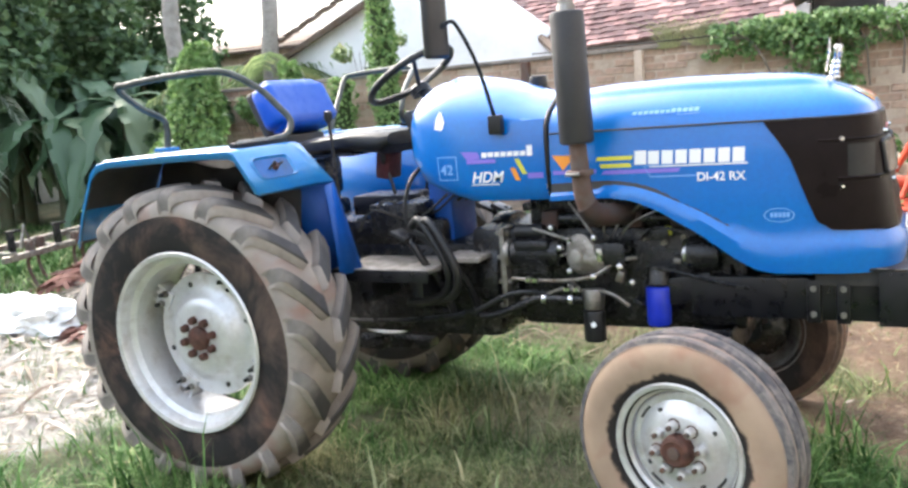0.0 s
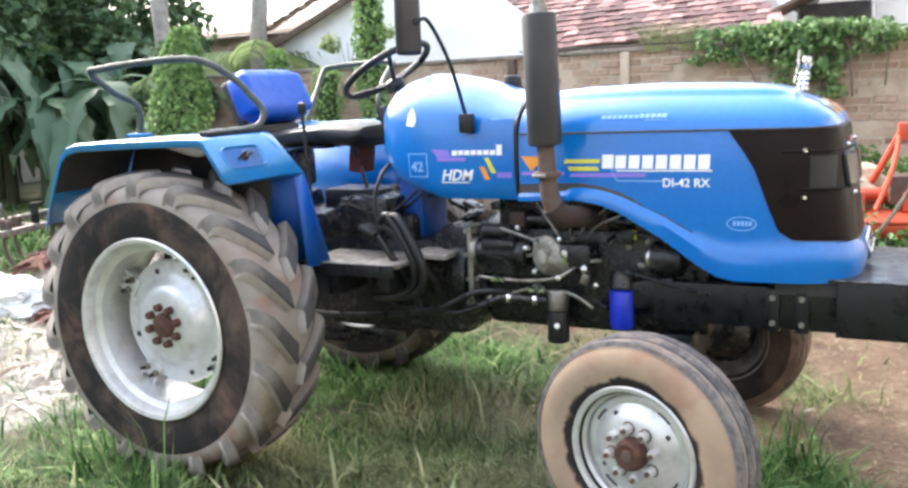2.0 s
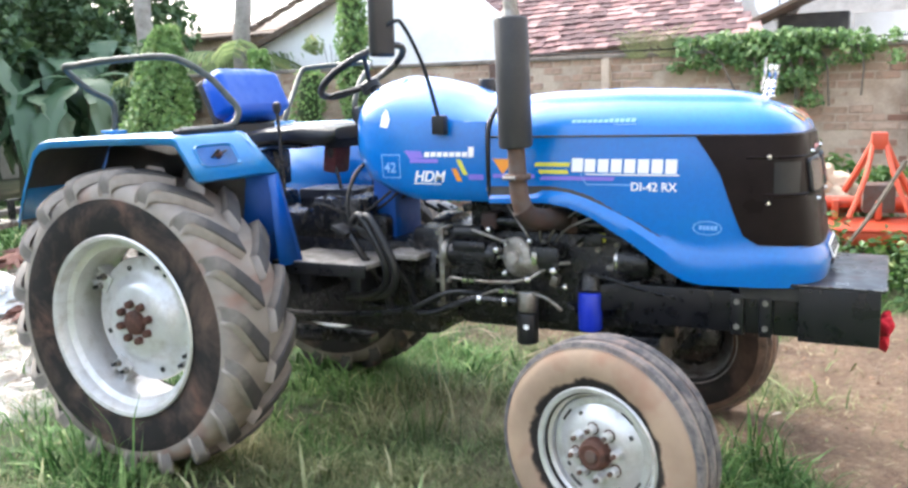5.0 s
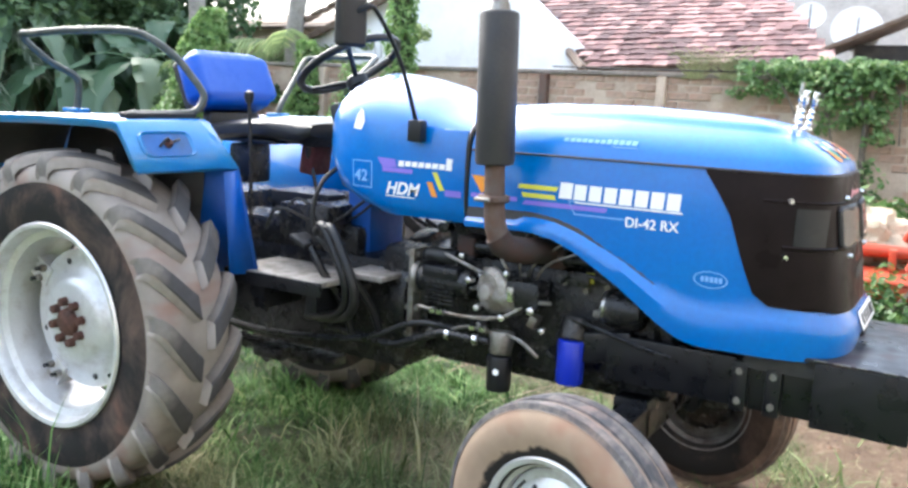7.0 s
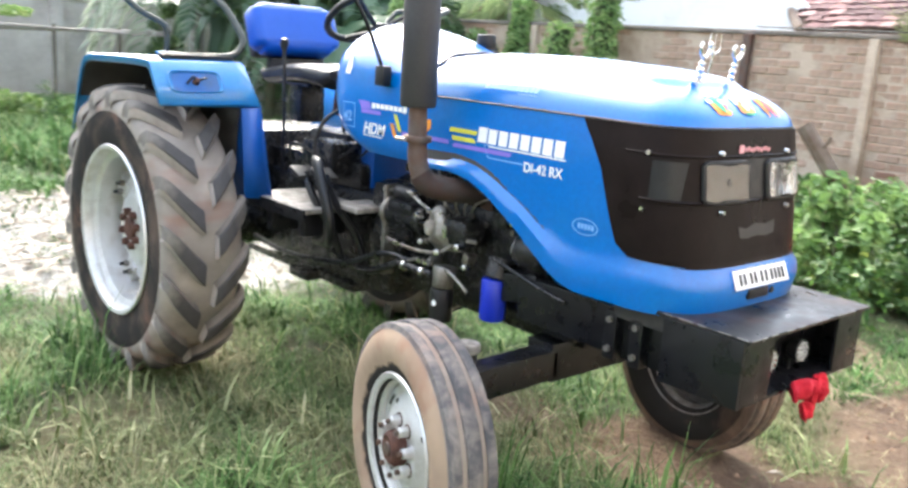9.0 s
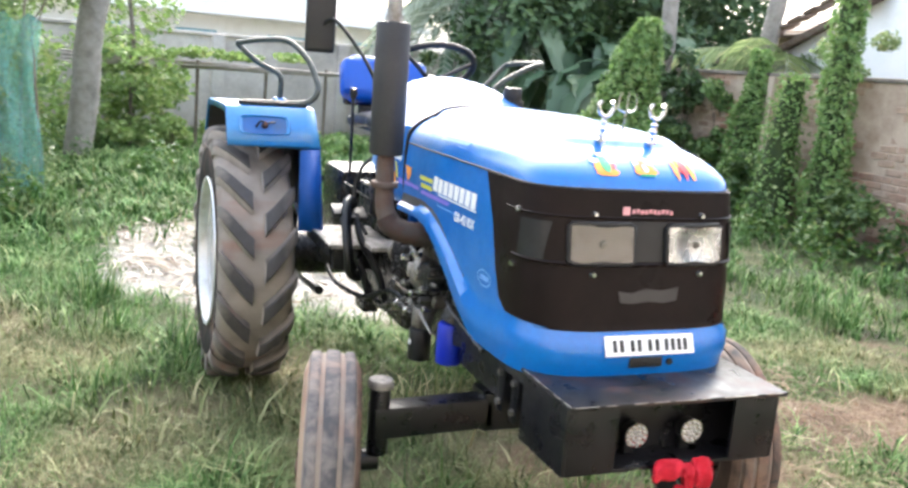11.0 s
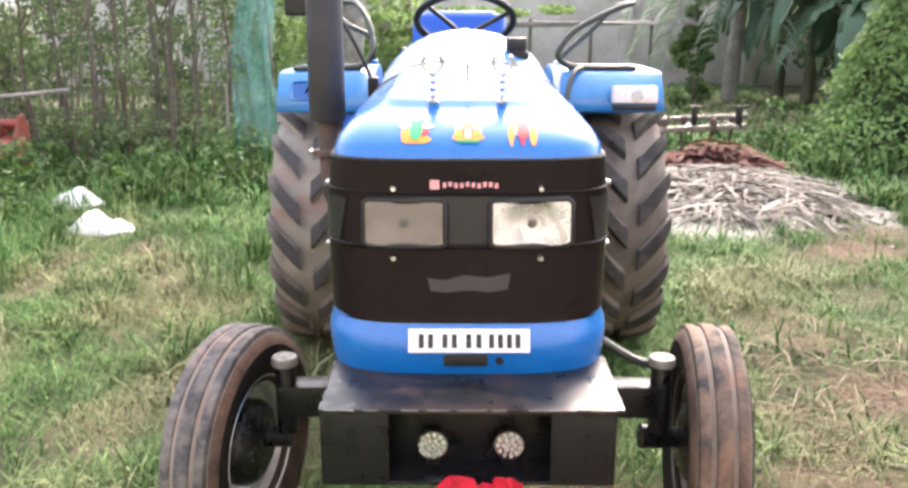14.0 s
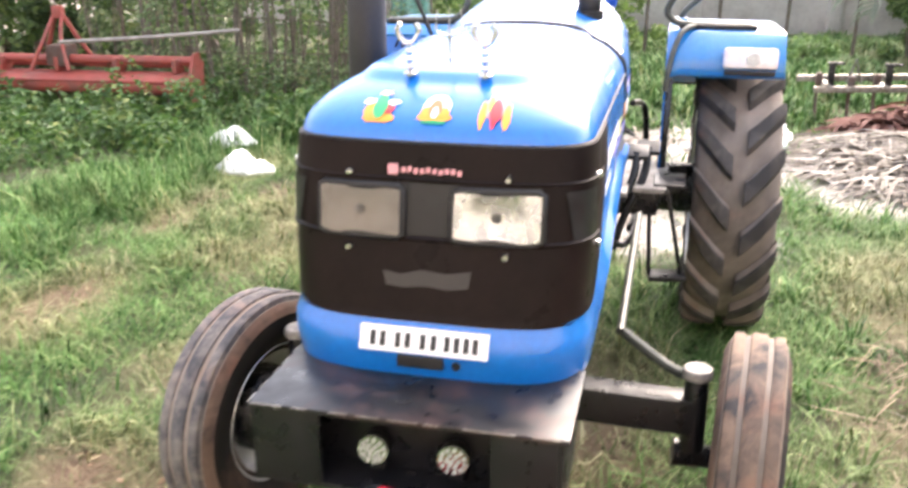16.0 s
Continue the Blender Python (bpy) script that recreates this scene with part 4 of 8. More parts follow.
def front_wheel(sgn, steer):
    base = pose(1.986, -0.722 if sgn < 0 else 0.765, 0.359, 0, 0, steer) @ Matrix.Diagonal((1, sgn, 1, 1))
    W = 0.088
    wheel = part("front_wheel", revolve([(0.218, 0.06), (0.228, 0.07), (0.222, 0.077), (0.207, 0.072), (0.203, 0.05), (0.19, 0.042), (0.187, -0.03), (0.205, -0.055), (0.222, -0.072),
                                         (0.226, -0.066), (0.21, -0.05), (0.196, -0.03), (0.198, 0.04)], base, 56), SILVER if sgn < 0 else RIM_SHADED, tractor, "silver front wheel rim" if sgn < 0 else "front wheel rim darkened for the shade under the tractor")
    tyre = part("tyre", revolve([(0.205, 0.0), (0.2, 0.06), (0.232, 0.073), (0.273, W), (0.317, W + 0.002), (0.35, W - 0.01), (0.364, W - 0.022), (0.368, 0.0)], base, 80, None, False), TYRE_TAN[sgn], wheel, "front tyre caked with tan dust" if sgn < 0 else "front tyre stained with brown mud")
    part("inner_sidewall", revolve([(0.368, 0.0), (0.364, -W + 0.022), (0.35, -W + 0.01), (0.317, -W - 0.002), (0.273, -W), (0.232, -0.073), (0.2, -0.06), (0.205, 0.0)], base, 80, None, False), TYRE_DARK, tyre, "brown-black inner sidewall")
    part("shoulder_band", revolve([(0.361, -W + 0.0235), (0.352, -W + 0.008), (0.336, -W + 0.001), (0.322, -W - 0.004)], base, 80, None, False), SHOULDER, tyre, "brown dust along the shoulder")
    part("tread_band", revolve([(0.357, W - 0.012), (0.3675, W - 0.03), (0.3735, 0.0), (0.3675, -W + 0.03), (0.357, -W + 0.012)], base, 80, None, False), GROOVE if sgn < 0 else TREAD_DARK, wheel, "dusty grooves")
    bm = bmesh.new()
    for y, w in ((-0.054, 0.014), (0.0, 0.021), (0.054, 0.014)):
        dr = 0.004 if y else 0.0
        revolve([(0.357, y - w - 0.006), (0.378 - dr, y - w - 0.001), (0.3805 - dr, y - w + 0.005), (0.381 - dr, y), (0.3805 - dr, y + w - 0.005), (0.378 - dr, y + w + 0.001), (0.357, y + w + 0.006)], base, 80, bm)
    part("rib_tread", bm, TYRE_RIB if sgn < 0 else RIB_DARK, wheel, "grey ribbed tread")
    part("hub_disc", revolve([(0.192, 0.012), (0.182, 0.03), (0.17, 0.034), (0.158, 0.03), (0.146, 0.036), (0.12, 0.05), (0.105, 0.056), (0.06, 0.056), (0.0001, 0.056), (0.0001, 0.04), (0.1, 0.046), (0.17, 0.018), (0.192, 0.0)], base, 56), SILVER if sgn < 0 else RIM_SHADED, wheel, "dished steel wheel disc")
    cap = part("hub_cap", revolve([(0.056, 0.05), (0.055, 0.078), (0.05, 0.094), (0.04, 0.1), (0.03, 0.097), (0.0001, 0.098), (0.0001, 0.05)], base, 28), RUST_RED, wheel, "rusty hub cap")
    part("cap_centre", revolve([(0.022, 0.095), (0.02, 0.104), (0.0001, 0.106), (0.0001, 0.095)], base, 18), RUST, cap)
    part("inner_drum", revolve([(0.07, -0.085), (0.125, -0.06), (0.14, -0.04), (0.14, 0.02), (0.0001, 0.02), (0.0001, -0.085)], base, 24), ENGINE, wheel)
    for k in range(8):
        a = 2 * math.pi * (k + 0.25) / 8
        ca, sa = math.cos(a), math.sin(a)
        nut = part("wheel_nut", cyl(base @ Vector((0.082 * ca, 0.05, 0.082 * sa)), base @ Vector((0.082 * ca, 0.088, 0.082 * sa)), 0.019, 0.0165, 6, 0.003), SILVER, wheel, "silver wheel nut")
        part("stud", cyl(base @ Vector((0.082 * ca, 0.086, 0.082 * sa)), base @ Vector((0.082 * ca, 0.1, 0.082 * sa)), 0.0085, None, 8), RUST, nut)
        part("nut_seat", cyl(base @ Vector((0.082 * ca, 0.05, 0.082 * sa)), base @ Vector((0.082 * ca, 0.0585, 0.082 * sa)), 0.024, 0.022, 12), RUST if k % 3 else SILVER, wheel)
        a += 0.35
        ca, sa = math.cos(a), math.sin(a)
        if k % 2 == 0:
            part("disc_hole", cyl(base @ Vector((0.136 * ca, 0.038, 0.136 * sa)), base @ Vector((0.136 * ca, 0.044, 0.136 * sa)), 0.0085, None, 10), UNDERSIDE, wheel)
            arc = [base @ Vector((0.165 * math.cos(a + q), 0.0305, 0.165 * math.sin(a + q))) for q in (0.22, 0.3, 0.38, 0.46, 0.54)]
            part("disc_slot", tube(arc, 0.0055, 6, 1), UNDERSIDE, wheel, "dark slot at the edge of the disc")
    return wheel


for s in (-1, 1):
    rear_wheel(s)
    front_wheel(s, -14 if s < 0 else -6)

# fenders
def fender(sgn):
    y0, y1 = 0.875 if sgn < 0 else 0.925, 0.455        # outer and inner edges
    def P(x, y, z):
        return Vector((x, sgn * y, z))
    prof = [(-0.575, 1.06), (-0.52, 1.20), (-0.44, 1.355), (-0.40, 1.387), (-0.34, 1.402), (-0.1, 1.410), (0.2, 1.415), (0.325, 1.412), (0.35, 1.402)]
    rows = [[P(x, y0, z - 0.035), P(x, y0, z - 0.006), P(x, y0 - 0.008, z), P(x, y1 + 0.05, z + 0.003), P(x, y1, z)] for x, z in prof]
    rows += [[P(x - 0.02, y0, z), P(x, y0, z), P(x, y0 - 0.006, z), P(x, y1 + 0.05, z), P(x + dx, y1, z)] for x, z, dx in ((0.40, 1.325, 0.02), (0.455, 1.24, 0.05))]
    top = part("fender", grid_mesh(rows), FENDER_BLUE, tractor, "light blue rear fender")
    top.modifiers.new("thick", "SOLIDIFY").thickness = 0.006
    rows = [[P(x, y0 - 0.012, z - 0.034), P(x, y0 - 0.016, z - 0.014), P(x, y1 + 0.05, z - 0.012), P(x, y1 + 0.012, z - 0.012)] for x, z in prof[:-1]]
    part("fender_lining", grid_mesh(rows), UNDERSIDE, top, "dark lining under the fender")
    lip = [P(0.455, y0, 1.24), P(0.44, y0, 1.232), P(0.49, y1, 1.232), P(0.505, y1, 1.24)]
    part("front_lip", grid_mesh([[lip[0], lip[3]], [lip[1], lip[2]]]), FENDER_BLUE, top)
    # inner wall
    bm = bmesh.new()
    poly = [(-0.56, 1.06), (-0.44, 1.35), (-0.34, 1.40), (0.33, 1.408), (0.505, 1.235), (0.60, 0.86), (0.45, 0.83), (0.2, 0.83), (-0.1, 0.9), (-0.35, 0.98)]
    bm.faces.new([bm.verts.new(P(x, y1, z)) for x, z in poly])
    # right wall's blue is darkened to carry the shade under the fender
    inner = part("inner_wall", bm, DEEP_SHADED_BLUE if sgn < 0 else BLUE, top, "blue inner fender wall")
    inner.modifiers.new("thick", "SOLIDIFY").thickness = 0.006
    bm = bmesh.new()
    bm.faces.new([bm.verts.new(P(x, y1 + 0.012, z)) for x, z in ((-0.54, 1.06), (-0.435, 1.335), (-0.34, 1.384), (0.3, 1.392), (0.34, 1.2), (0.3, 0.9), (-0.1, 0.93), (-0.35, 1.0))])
    part("wall_lining", bm, UNDERSIDE, top, "dark lining on the wheel side of the inner wall").modifiers.new("thick", "SOLIDIFY").thickness = 0.004
    rows = [[P(0.505, y1 - 0.0, 1.235), P(0.53, y1 + 0.10, 1.23)], [P(0.60, y1 - 0.01, 0.86), P(0.56, y1 + 0.10, 0.86)]]
    if sgn > 0:
        rows = [[a, a.lerp(b, 0.3)] for a, b in rows]
    # shade is put into the colours: dark blue right, black left
    flap = part("front_shield", grid_mesh(rows), DEEP_SHADED_BLUE if sgn < 0 else BLACK, top, "narrow shield in front of the tyre")
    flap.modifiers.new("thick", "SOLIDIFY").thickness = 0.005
    # lamp recess in the sloping front
    n = Vector((0.82, 0, 0.57)).normalized()
    c = P(0.398, 0.70, 1.325) if sgn < 0 else P(0.415, 0.785, 1.298)
    up = Vector((-0.53, 0, 0.85)).normalized()
    if sgn < 0:
        rows = []
        for k, (d, s) in enumerate(((0.004, 1.12), (0.010, 1.06), (0.006, 1.0), (-0.001, 0.93))):
            row = []
            for i in range(28):
                a = 2 * math.pi * i / 28
                u = 0.108 * s * math.copysign(abs(math.cos(a)) ** 0.35, math.cos(a))
                w = 0.046 * s * math.copysign(abs(math.sin(a)) ** 0.35, math.sin(a))
                row.append(c + n * d + Vector((0, u, 0)) + up * w)
            rows.append(row)
        part("lamp_recess_rim", grid_mesh(rows, None, True), FENDER_BLUE, top)
        bm = bmesh.new()
        bm.faces.new([bm.verts.new(p + n * 0.004) for p in rows[-1]])
        # flat panel coloured dark for the shadow inside the recess
        part("lamp_recess", bm, grimy("shadow_blue", (0.015, 0.1, 0.34), (0.05, 0.1, 0.2), 0.5), top, "empty lamp recess")
        part("cut_wires", tube([c + n * 0.004, c + n * 0.03 + Vector((0, 0.02, 0)), c + n * 0.012 + Vector((0, 0.045, 0.012))], 0.005, 6, 4, tube([c + n * 0.004, c + n * 0.03 + Vector((0, -0.02, 0.008)), c + n * 0.01 + Vector((0, -0.04, -0.01))], 0.005)), PLASTIC, top)
        part("bulb_holder", cyl(c, c + n * 0.022, 0.017, 0.012, 14), RUST_RED, top)
    else:
        lamp = box((0, 0, 0), (0.055, 0.215, 0.085), 0.018)
        bmesh.ops.transform(lamp, matrix=Matrix.Translation(c + n * 0.022) @ pose(0, 0, 0, 0, -12, 0), verts=lamp.verts)
        lp = part("fender_lamp", lamp, LAMP_WHITE, top, "pale fender lamp with a round lens")
        part("lamp_lens", cyl(c + Vector((0.04, 0.01, 0.012)), c + Vector((0.055, 0.01, 0.012)), 0.03, 0.027, 20), LED, lp)
        part("lamp_base", box(c + Vector((0.02, 0, -0.045)), (0.05, 0.2, 0.02), 0.004), PLASTIC, lp)
    # tube rail on top
    y = 0.72
    if sgn < 0:
        pts = [(0.30, 0.79, 1.427), (0.30, 0.56, 1.430), (0.305, 0.475, 1.445), (0.30, 0.435, 1.50), (0.24, 0.44, 1.57), (0.17, 0.47, 1.65), (0.05, 0.54, 1.725), (-0.15, 0.63, 1.725), (-0.33, 0.71, 1.705),
               (-0.37, 0.725, 1.69), (-0.36, 0.62, 1.605), (-0.352, 0.515, 1.555), (-0.35, 0.495, 1.50), (-0.36, 0.50, 1.40)]
    else:
        pts = [(0.30, 0.79, 1.427), (0.30, 0.56, 1.430), (0.315, 0.475, 1.445), (0.33, 0.44, 1.50), (0.31, 0.52, 1.60), (0.26, 0.70, 1.69), (0.20, 0.80, 1.72), (0.0, 0.82, 1.72), (-0.17, 0.80, 1.71),
               (-0.22, 0.77, 1.69), (-0.2, 0.66, 1.58), (-0.16, 0.52, 1.46), (-0.16, 0.50, 1.40)]
        part("rail_brace", tube([P(0.31, 0.56, 1.43), P(0.40, 0.50, 1.40), P(0.50, 0.462, 1.27), P(0.525, 0.455, 1.18)], 0.012, 8, 4), TUBE, top)
    part("grab_rail", tube([P(*q) for q in pts], 0.0145, 10, 5), TUBE, top, "bent olive-black tube rail")
    part("rail_pad", box(P(0.30, 0.65, 1.424), (0.045, 0.32, 0.022), 0.007), PLASTIC, top)
    part("rail_foot", box(P(-0.36 if sgn < 0 else -0.16, 0.50, 1.416), (0.10, 0.06, 0.016), 0.005), FENDER_BLUE, top)
    for x, z in ((-0.47, 1.23), (-0.3, 1.33), (0.0, 1.34)):
        part("fender_bolt", cyl(P(x, y1 + 0.004, z), P(x, y1 + 0.014, z), 0.014, None, 8), STEEL, top)


fender(-1)
fender(1)

# seat
def seat_cushion():
    """A long cushion, thicker and rounded towards its front."""
    rows = []
    for i in range(13):
        t = i / 12
        x = 0.06 + 0.56 * t
        top = 1.385 + 0.03 * math.sin(t * math.pi * 0.9) + 0.02 * t
        thick = (0.075 + 0.03 * t) * (1 if 0 < i < 12 else 0.55)
        w = 0.235 * (1 - 0.12 * t) * (1 if 0 < i < 12 else 0.93)
        rows.append([Vector((x, w * math.copysign(abs(math.cos(a)) ** 0.5, math.cos(a)), top - thick / 2 + thick / 2 * math.copysign(abs(math.sin(a)) ** 0.6, math.sin(a)))) for a in (2 * math.pi * k / 24 for k in range(24))])
    bm = grid_mesh(rows, None, True)
    for r in (rows[0], rows[-1]):
        bm.faces.new([bm.verts.new(p) for p in r])
    bmesh.ops.remove_doubles(bm, verts=bm.verts, dist=0.0003)
    return bm


seat = part("seat", seat_cushion(), PLASTIC, tractor, "worn black seat cushion")
part("seat_stain", box((0.505, -0.01, 1.275), (0.07, 0.12, 0.15), 0.012, (0, 8, 0)), grimy("red_brown_foam", (0.07, 0.012, 0.012), (0.03, 0.01, 0.009), 0.8, 0, 20), seat, "dark red box below the front of the seat")
bm = box((0, 0, 0), (0.13, 0.48, 0.265), 0.064, (0, 0, 0), None, 7)
for v in bm.verts:
    a, b = abs(v.co.y) / 0.24, abs(v.co.z) / 0.1325
    k = max(a, b, 1e-6) / max((a ** 4 + b ** 4) ** 0.25, 1e-6)
    v.co.y, v.co.z = v.co.y * k, v.co.z * k
    v.co.x -= 0.9 * v.co.y ** 2 * -1 * 0.6
    v.co.y *= 1 - 0.35 * max(0, v.co.z - 0.02)
bmesh.ops.transform(bm, matrix=pose(0.0, -0.025, 1.555, 0, -24, 0), verts=bm.verts)
part("backrest", bm, SEAT_BLUE, seat, "bright blue vinyl backrest")
part("back_shell", box((-0.045, -0.025, 1.53), (0.05, 0.41, 0.22), 0.024, (0, -24, 0), None, 3), SILENCER, seat, "grey rear shell of the backrest")
part("seat_bracket", box((0.02, 0, 1.37), (0.05, 0.3, 0.12), 0.01), PLASTIC, seat)
part("seat_base", box((0.13, 0, 1.22), (0.12, 0.14, 0.17), 0.02), ENGINE, seat)
part("tool_tray", box((0.50, 0, 1.085), (0.30, 0.22, 0.09), 0.012), BLACK, tractor, "black metal box behind the pedestal")
part("seat_pan", box((0.2, 0, 1.325), (0.42, 0.34, 0.016), 0.006), BLACK, seat)

# steering wheel and dash
hub = Vector((0.695, 0, 1.585))
axis = Vector((-0.52, 0, 0.855)).normalized()
m = Matrix.Translation(hub) @ axis.to_track_quat("Y", "X").to_matrix().to_4x4()
R = 0.207
wheel_ring = [m @ Vector((R * math.cos(2 * math.pi * i / 40), 0.075, R * math.sin(2 * math.pi * i / 40))) for i in range(41)]
sw = part("steering_wheel", tube(wheel_ring, 0.0155, 10, 1), PLASTIC, tractor, "black steering wheel")
for k in range(3):
    a = 2 * math.pi * k / 3 + 0.9
    part("spoke", tube([m @ Vector((0, 0, 0)), m @ Vector((R * 0.5 * math.cos(a), 0.04, R * 0.5 * math.sin(a))), m @ Vector((R * math.cos(a), 0.075, R * math.sin(a)))], 0.0105, 8, 3), PLASTIC, sw)
part("wheel_hub", revolve([(0.045, -0.02), (0.045, 0.012), (0.03, 0.025), (0.0001, 0.027), (0.0001, -0.02)], m, 24), PLASTIC, sw)
part("steering_column", cyl(hub, (0.92, 0, 1.46), 0.025, 0.045, 16), PLASTIC, tractor)
part("dash_pedestal", box((0.81, 0, 1.06), (0.12, 0.24, 0.32), 0.03), DEEP_SHADED_BLUE, tractor, "deep blue pedestal below the dash")
dash = part("dash", box((0.74, 0, 1.42), (0.05, 0.36, 0.16), 0.02, (0, -18, 0)), PLASTIC, tractor, "black instrument panel")
for y in (-0.1, 0.02, 0.12):
    part("dial", cyl((0.725, y, 1.43), (0.706, y, 1.436), 0.042, None, 20), WHITE, dash)

# levers
for (x, y, z0, z1, dx) in ((0.40, -0.28, 0.95, 1.49, -0.015), (0.56, -0.06, 1.0, 1.28, -0.05), (0.62, 0.10, 1.0, 1.25, 0.03)):
    lv = part("gear_lever", tube([(x, y, z0), (x + dx * 0.2, y, (z0 + z1) / 2), (x + dx, y, z1)], 0.008, 8, 4), BLACK, tractor, "thin black lever with a knob")
    part("knob", revolve([(0.0001, -0.03), (0.012, -0.028), (0.02, -0.005), (0.017, 0.018), (0.0001, 0.024)], Matrix.Translation((x + dx, y, z1 + 0.015)) @ pose(0, 0, 0, 90, 0, 0), 14), PLASTIC, lv)

# steps and transmission
gear = part("transmission", box((0.42, 0, 0.72), (1.35, 0.36, 0.42), 0.05), ENGINE, tractor, "dark oily gearbox and rear axle housing")
part("axle_tube", cyl((0, -0.62, 0.64), (0, 0.62, 0.64), 0.12, 0.12, 24), ENGINE, gear)
part("gear_cover", box((0.5, 0, 0.97), (0.7, 0.34, 0.12), 0.03), ENGINE, gear)
part("rear_housing", box((-0.1, 0, 0.85), (0.42, 0.5, 0.5), 0.05), ENGINE, gear)
part("clutch_ring", cyl((1.04, 0, 0.785), (1.12, 0, 0.785), 0.25, None, 28, 0.01), ENGINE, gear)
for sy in (-1, 1):
    st = part("foot_step", box((0.70, sy * 0.34, 0.862), (0.46, 0.30, 0.022), 0.006), STEP, tractor, "dusty steel foot step")
    part("step_side", box((0.70, sy * 0.488, 0.845), (0.46, 0.012, 0.05), 0.003), BLACK, st)
    part("step_plate", box((1.0, sy * 0.26, 0.885), (0.18, 0.18, 0.02), 0.005), STEP, st)
    part("step_brace", box((0.62, sy * 0.36, 0.79), (0.06, 0.22, 0.12), 0.008), BLACK, st)
    part("step_brace", box((0.86, sy * 0.36, 0.80), (0.05, 0.2, 0.1), 0.008), BLACK, st)
    for k, x in enumerate((0.86, 0.95)):
        pd = part("pedal", tube([(x + 0.08, sy * (0.30 - 0.05 * k), 0.62), (x + 0.06, sy * (0.34 - 0.05 * k), 0.76), (x, sy * (0.40 - 0.04 * k), 0.90), (x - 0.06, sy * (0.41 - 0.04 * k), 1.0)], 0.016, 8, 4), BLACK, tractor, "bent black pedal")
        part("pedal_pad", box((x - 0.075, sy * (0.41 - 0.04 * k), 1.0), (0.08, 0.09, 0.02), 0.005, (0, 25, 0)), PLASTIC, pd)
    part("lower_bar", tube([(0.25, sy * 0.33, 0.62), (0.6, sy * 0.37, 0.62), (1.0, sy * 0.35, 0.66), (1.2, sy * 0.30, 0.74), (1.36, sy * 0.28, 0.74)], 0.011, 8, 4), BLACK, tractor)
    part("hitch_arm", tube([(0.15, sy * 0.34, 0.46), (-0.3, sy * 0.38, 0.47), (-0.78, sy * 0.40, 0.56)], 0.024, 8, 3), BLACK, tractor, "black rear hitch arm")
    part("lift_arm", tube([(-0.1, sy * 0.30, 1.02), (-0.35, sy * 0.33, 0.98), (-0.40, sy * 0.36, 0.9), (-0.40, sy * 0.385, 0.5)], 0.016, 8, 3), BLACK, tractor)
part("drawbar", box((0.15, 0, 0.42), (1.0, 0.09, 0.04), 0.006), ENGINE, tractor)
part("drawbar_bracket", box((0.42, -0.16, 0.46), (0.16, 0.08, 0.05), 0.012), ENGINE, tractor)
part("battery", box((0.66, -0.10, 1.04), (0.24, 0.34, 0.14), 0.012), ENGINE, tractor, "grimy black box behind the pedestal")
for i in range(7):
    y = -0.3 + 0.1 * i
    part("wire", tube([(0.5, y, 1.0), (0.62, y - 0.06, 1.10 + 0.03 * math.sin(i * 2)), (0.75, y + 0.05, 1.04), (0.9, y * 0.7, 1.12 + 0.02 * math.cos(i))], 0.006, 6, 5), PLASTIC, tractor)
part("hydraulic_hose", tube([(0.80, -0.22, 1.27), (0.79, -0.32, 1.21), (0.77, -0.35, 1.10), (0.80, -0.35, 1.0), (0.92, -0.33, 0.92)], 0.009, 8, 5), PLASTIC, tractor)

# engine
eng = part("engine_block", box((1.60, 0, 0.80), (1.0, 0.36, 0.38), 0.03), ENGINE, tractor, "oily black diesel engine")
part("cylinder_head", box((1.66, 0, 1.04), (0.84, 0.30, 0.17), 0.02), ENGINE, eng)
part("rocker_cover", box((1.66, 0.02, 1.16), (0.74, 0.2, 0.10), 0.03), ENGINE, eng)
part("sump", box((1.6, 0, 0.625), (0.86, 0.28, 0.12), 0.05), ENGINE, eng)
for i in range(4):
    part("exhaust_port", box((1.36 + 0.17 * i, -0.19, 1.03), (0.07, 0.10, 0.07), 0.015), SHADED_RUST, eng)
part("manifold", tube([(1.34, -0.205, 1.03), (1.6, -0.215, 1.03), (1.88, -0.215, 1.03)], 0.024, 12, 3), ENGINE, eng, "dark exhaust manifold")
for i in range(12):
    x = 1.2 + 0.075 * i
    part("engine_bolt", cyl((x, -0.18, 0.93 + 0.02 * (i % 2)), (x, -0.20, 0.93 + 0.02 * (i % 2)), 0.012, None, 6), STEEL, eng)
st = part("starter_motor", cyl((1.20, -0.25, 0.90), (1.41, -0.25, 0.90), 0.055, None, 20, 0.01), ENGINE, eng, "black starter motor with a bright end")
part("motor_end", cyl((1.175, -0.25, 0.90), (1.20, -0.25, 0.90), 0.058, None, 20, 0.006), STEEL, st)
part("solenoid", cyl((1.22, -0.25, 0.985), (1.34, -0.25, 0.985), 0.03, None, 16, 0.004), PLASTIC, st)
pump = part("fuel_pump", cyl((1.50, -0.26, 0.88), (1.60, -0.26, 0.88), 0.062, 0.055, 20, 0.008), STEEL, eng, "light alloy pump")
part("pump_cap", cyl((1.60, -0.26, 0.88), (1.64, -0.26, 0.88), 0.035, None, 16, 0.004), CHROME, pump)
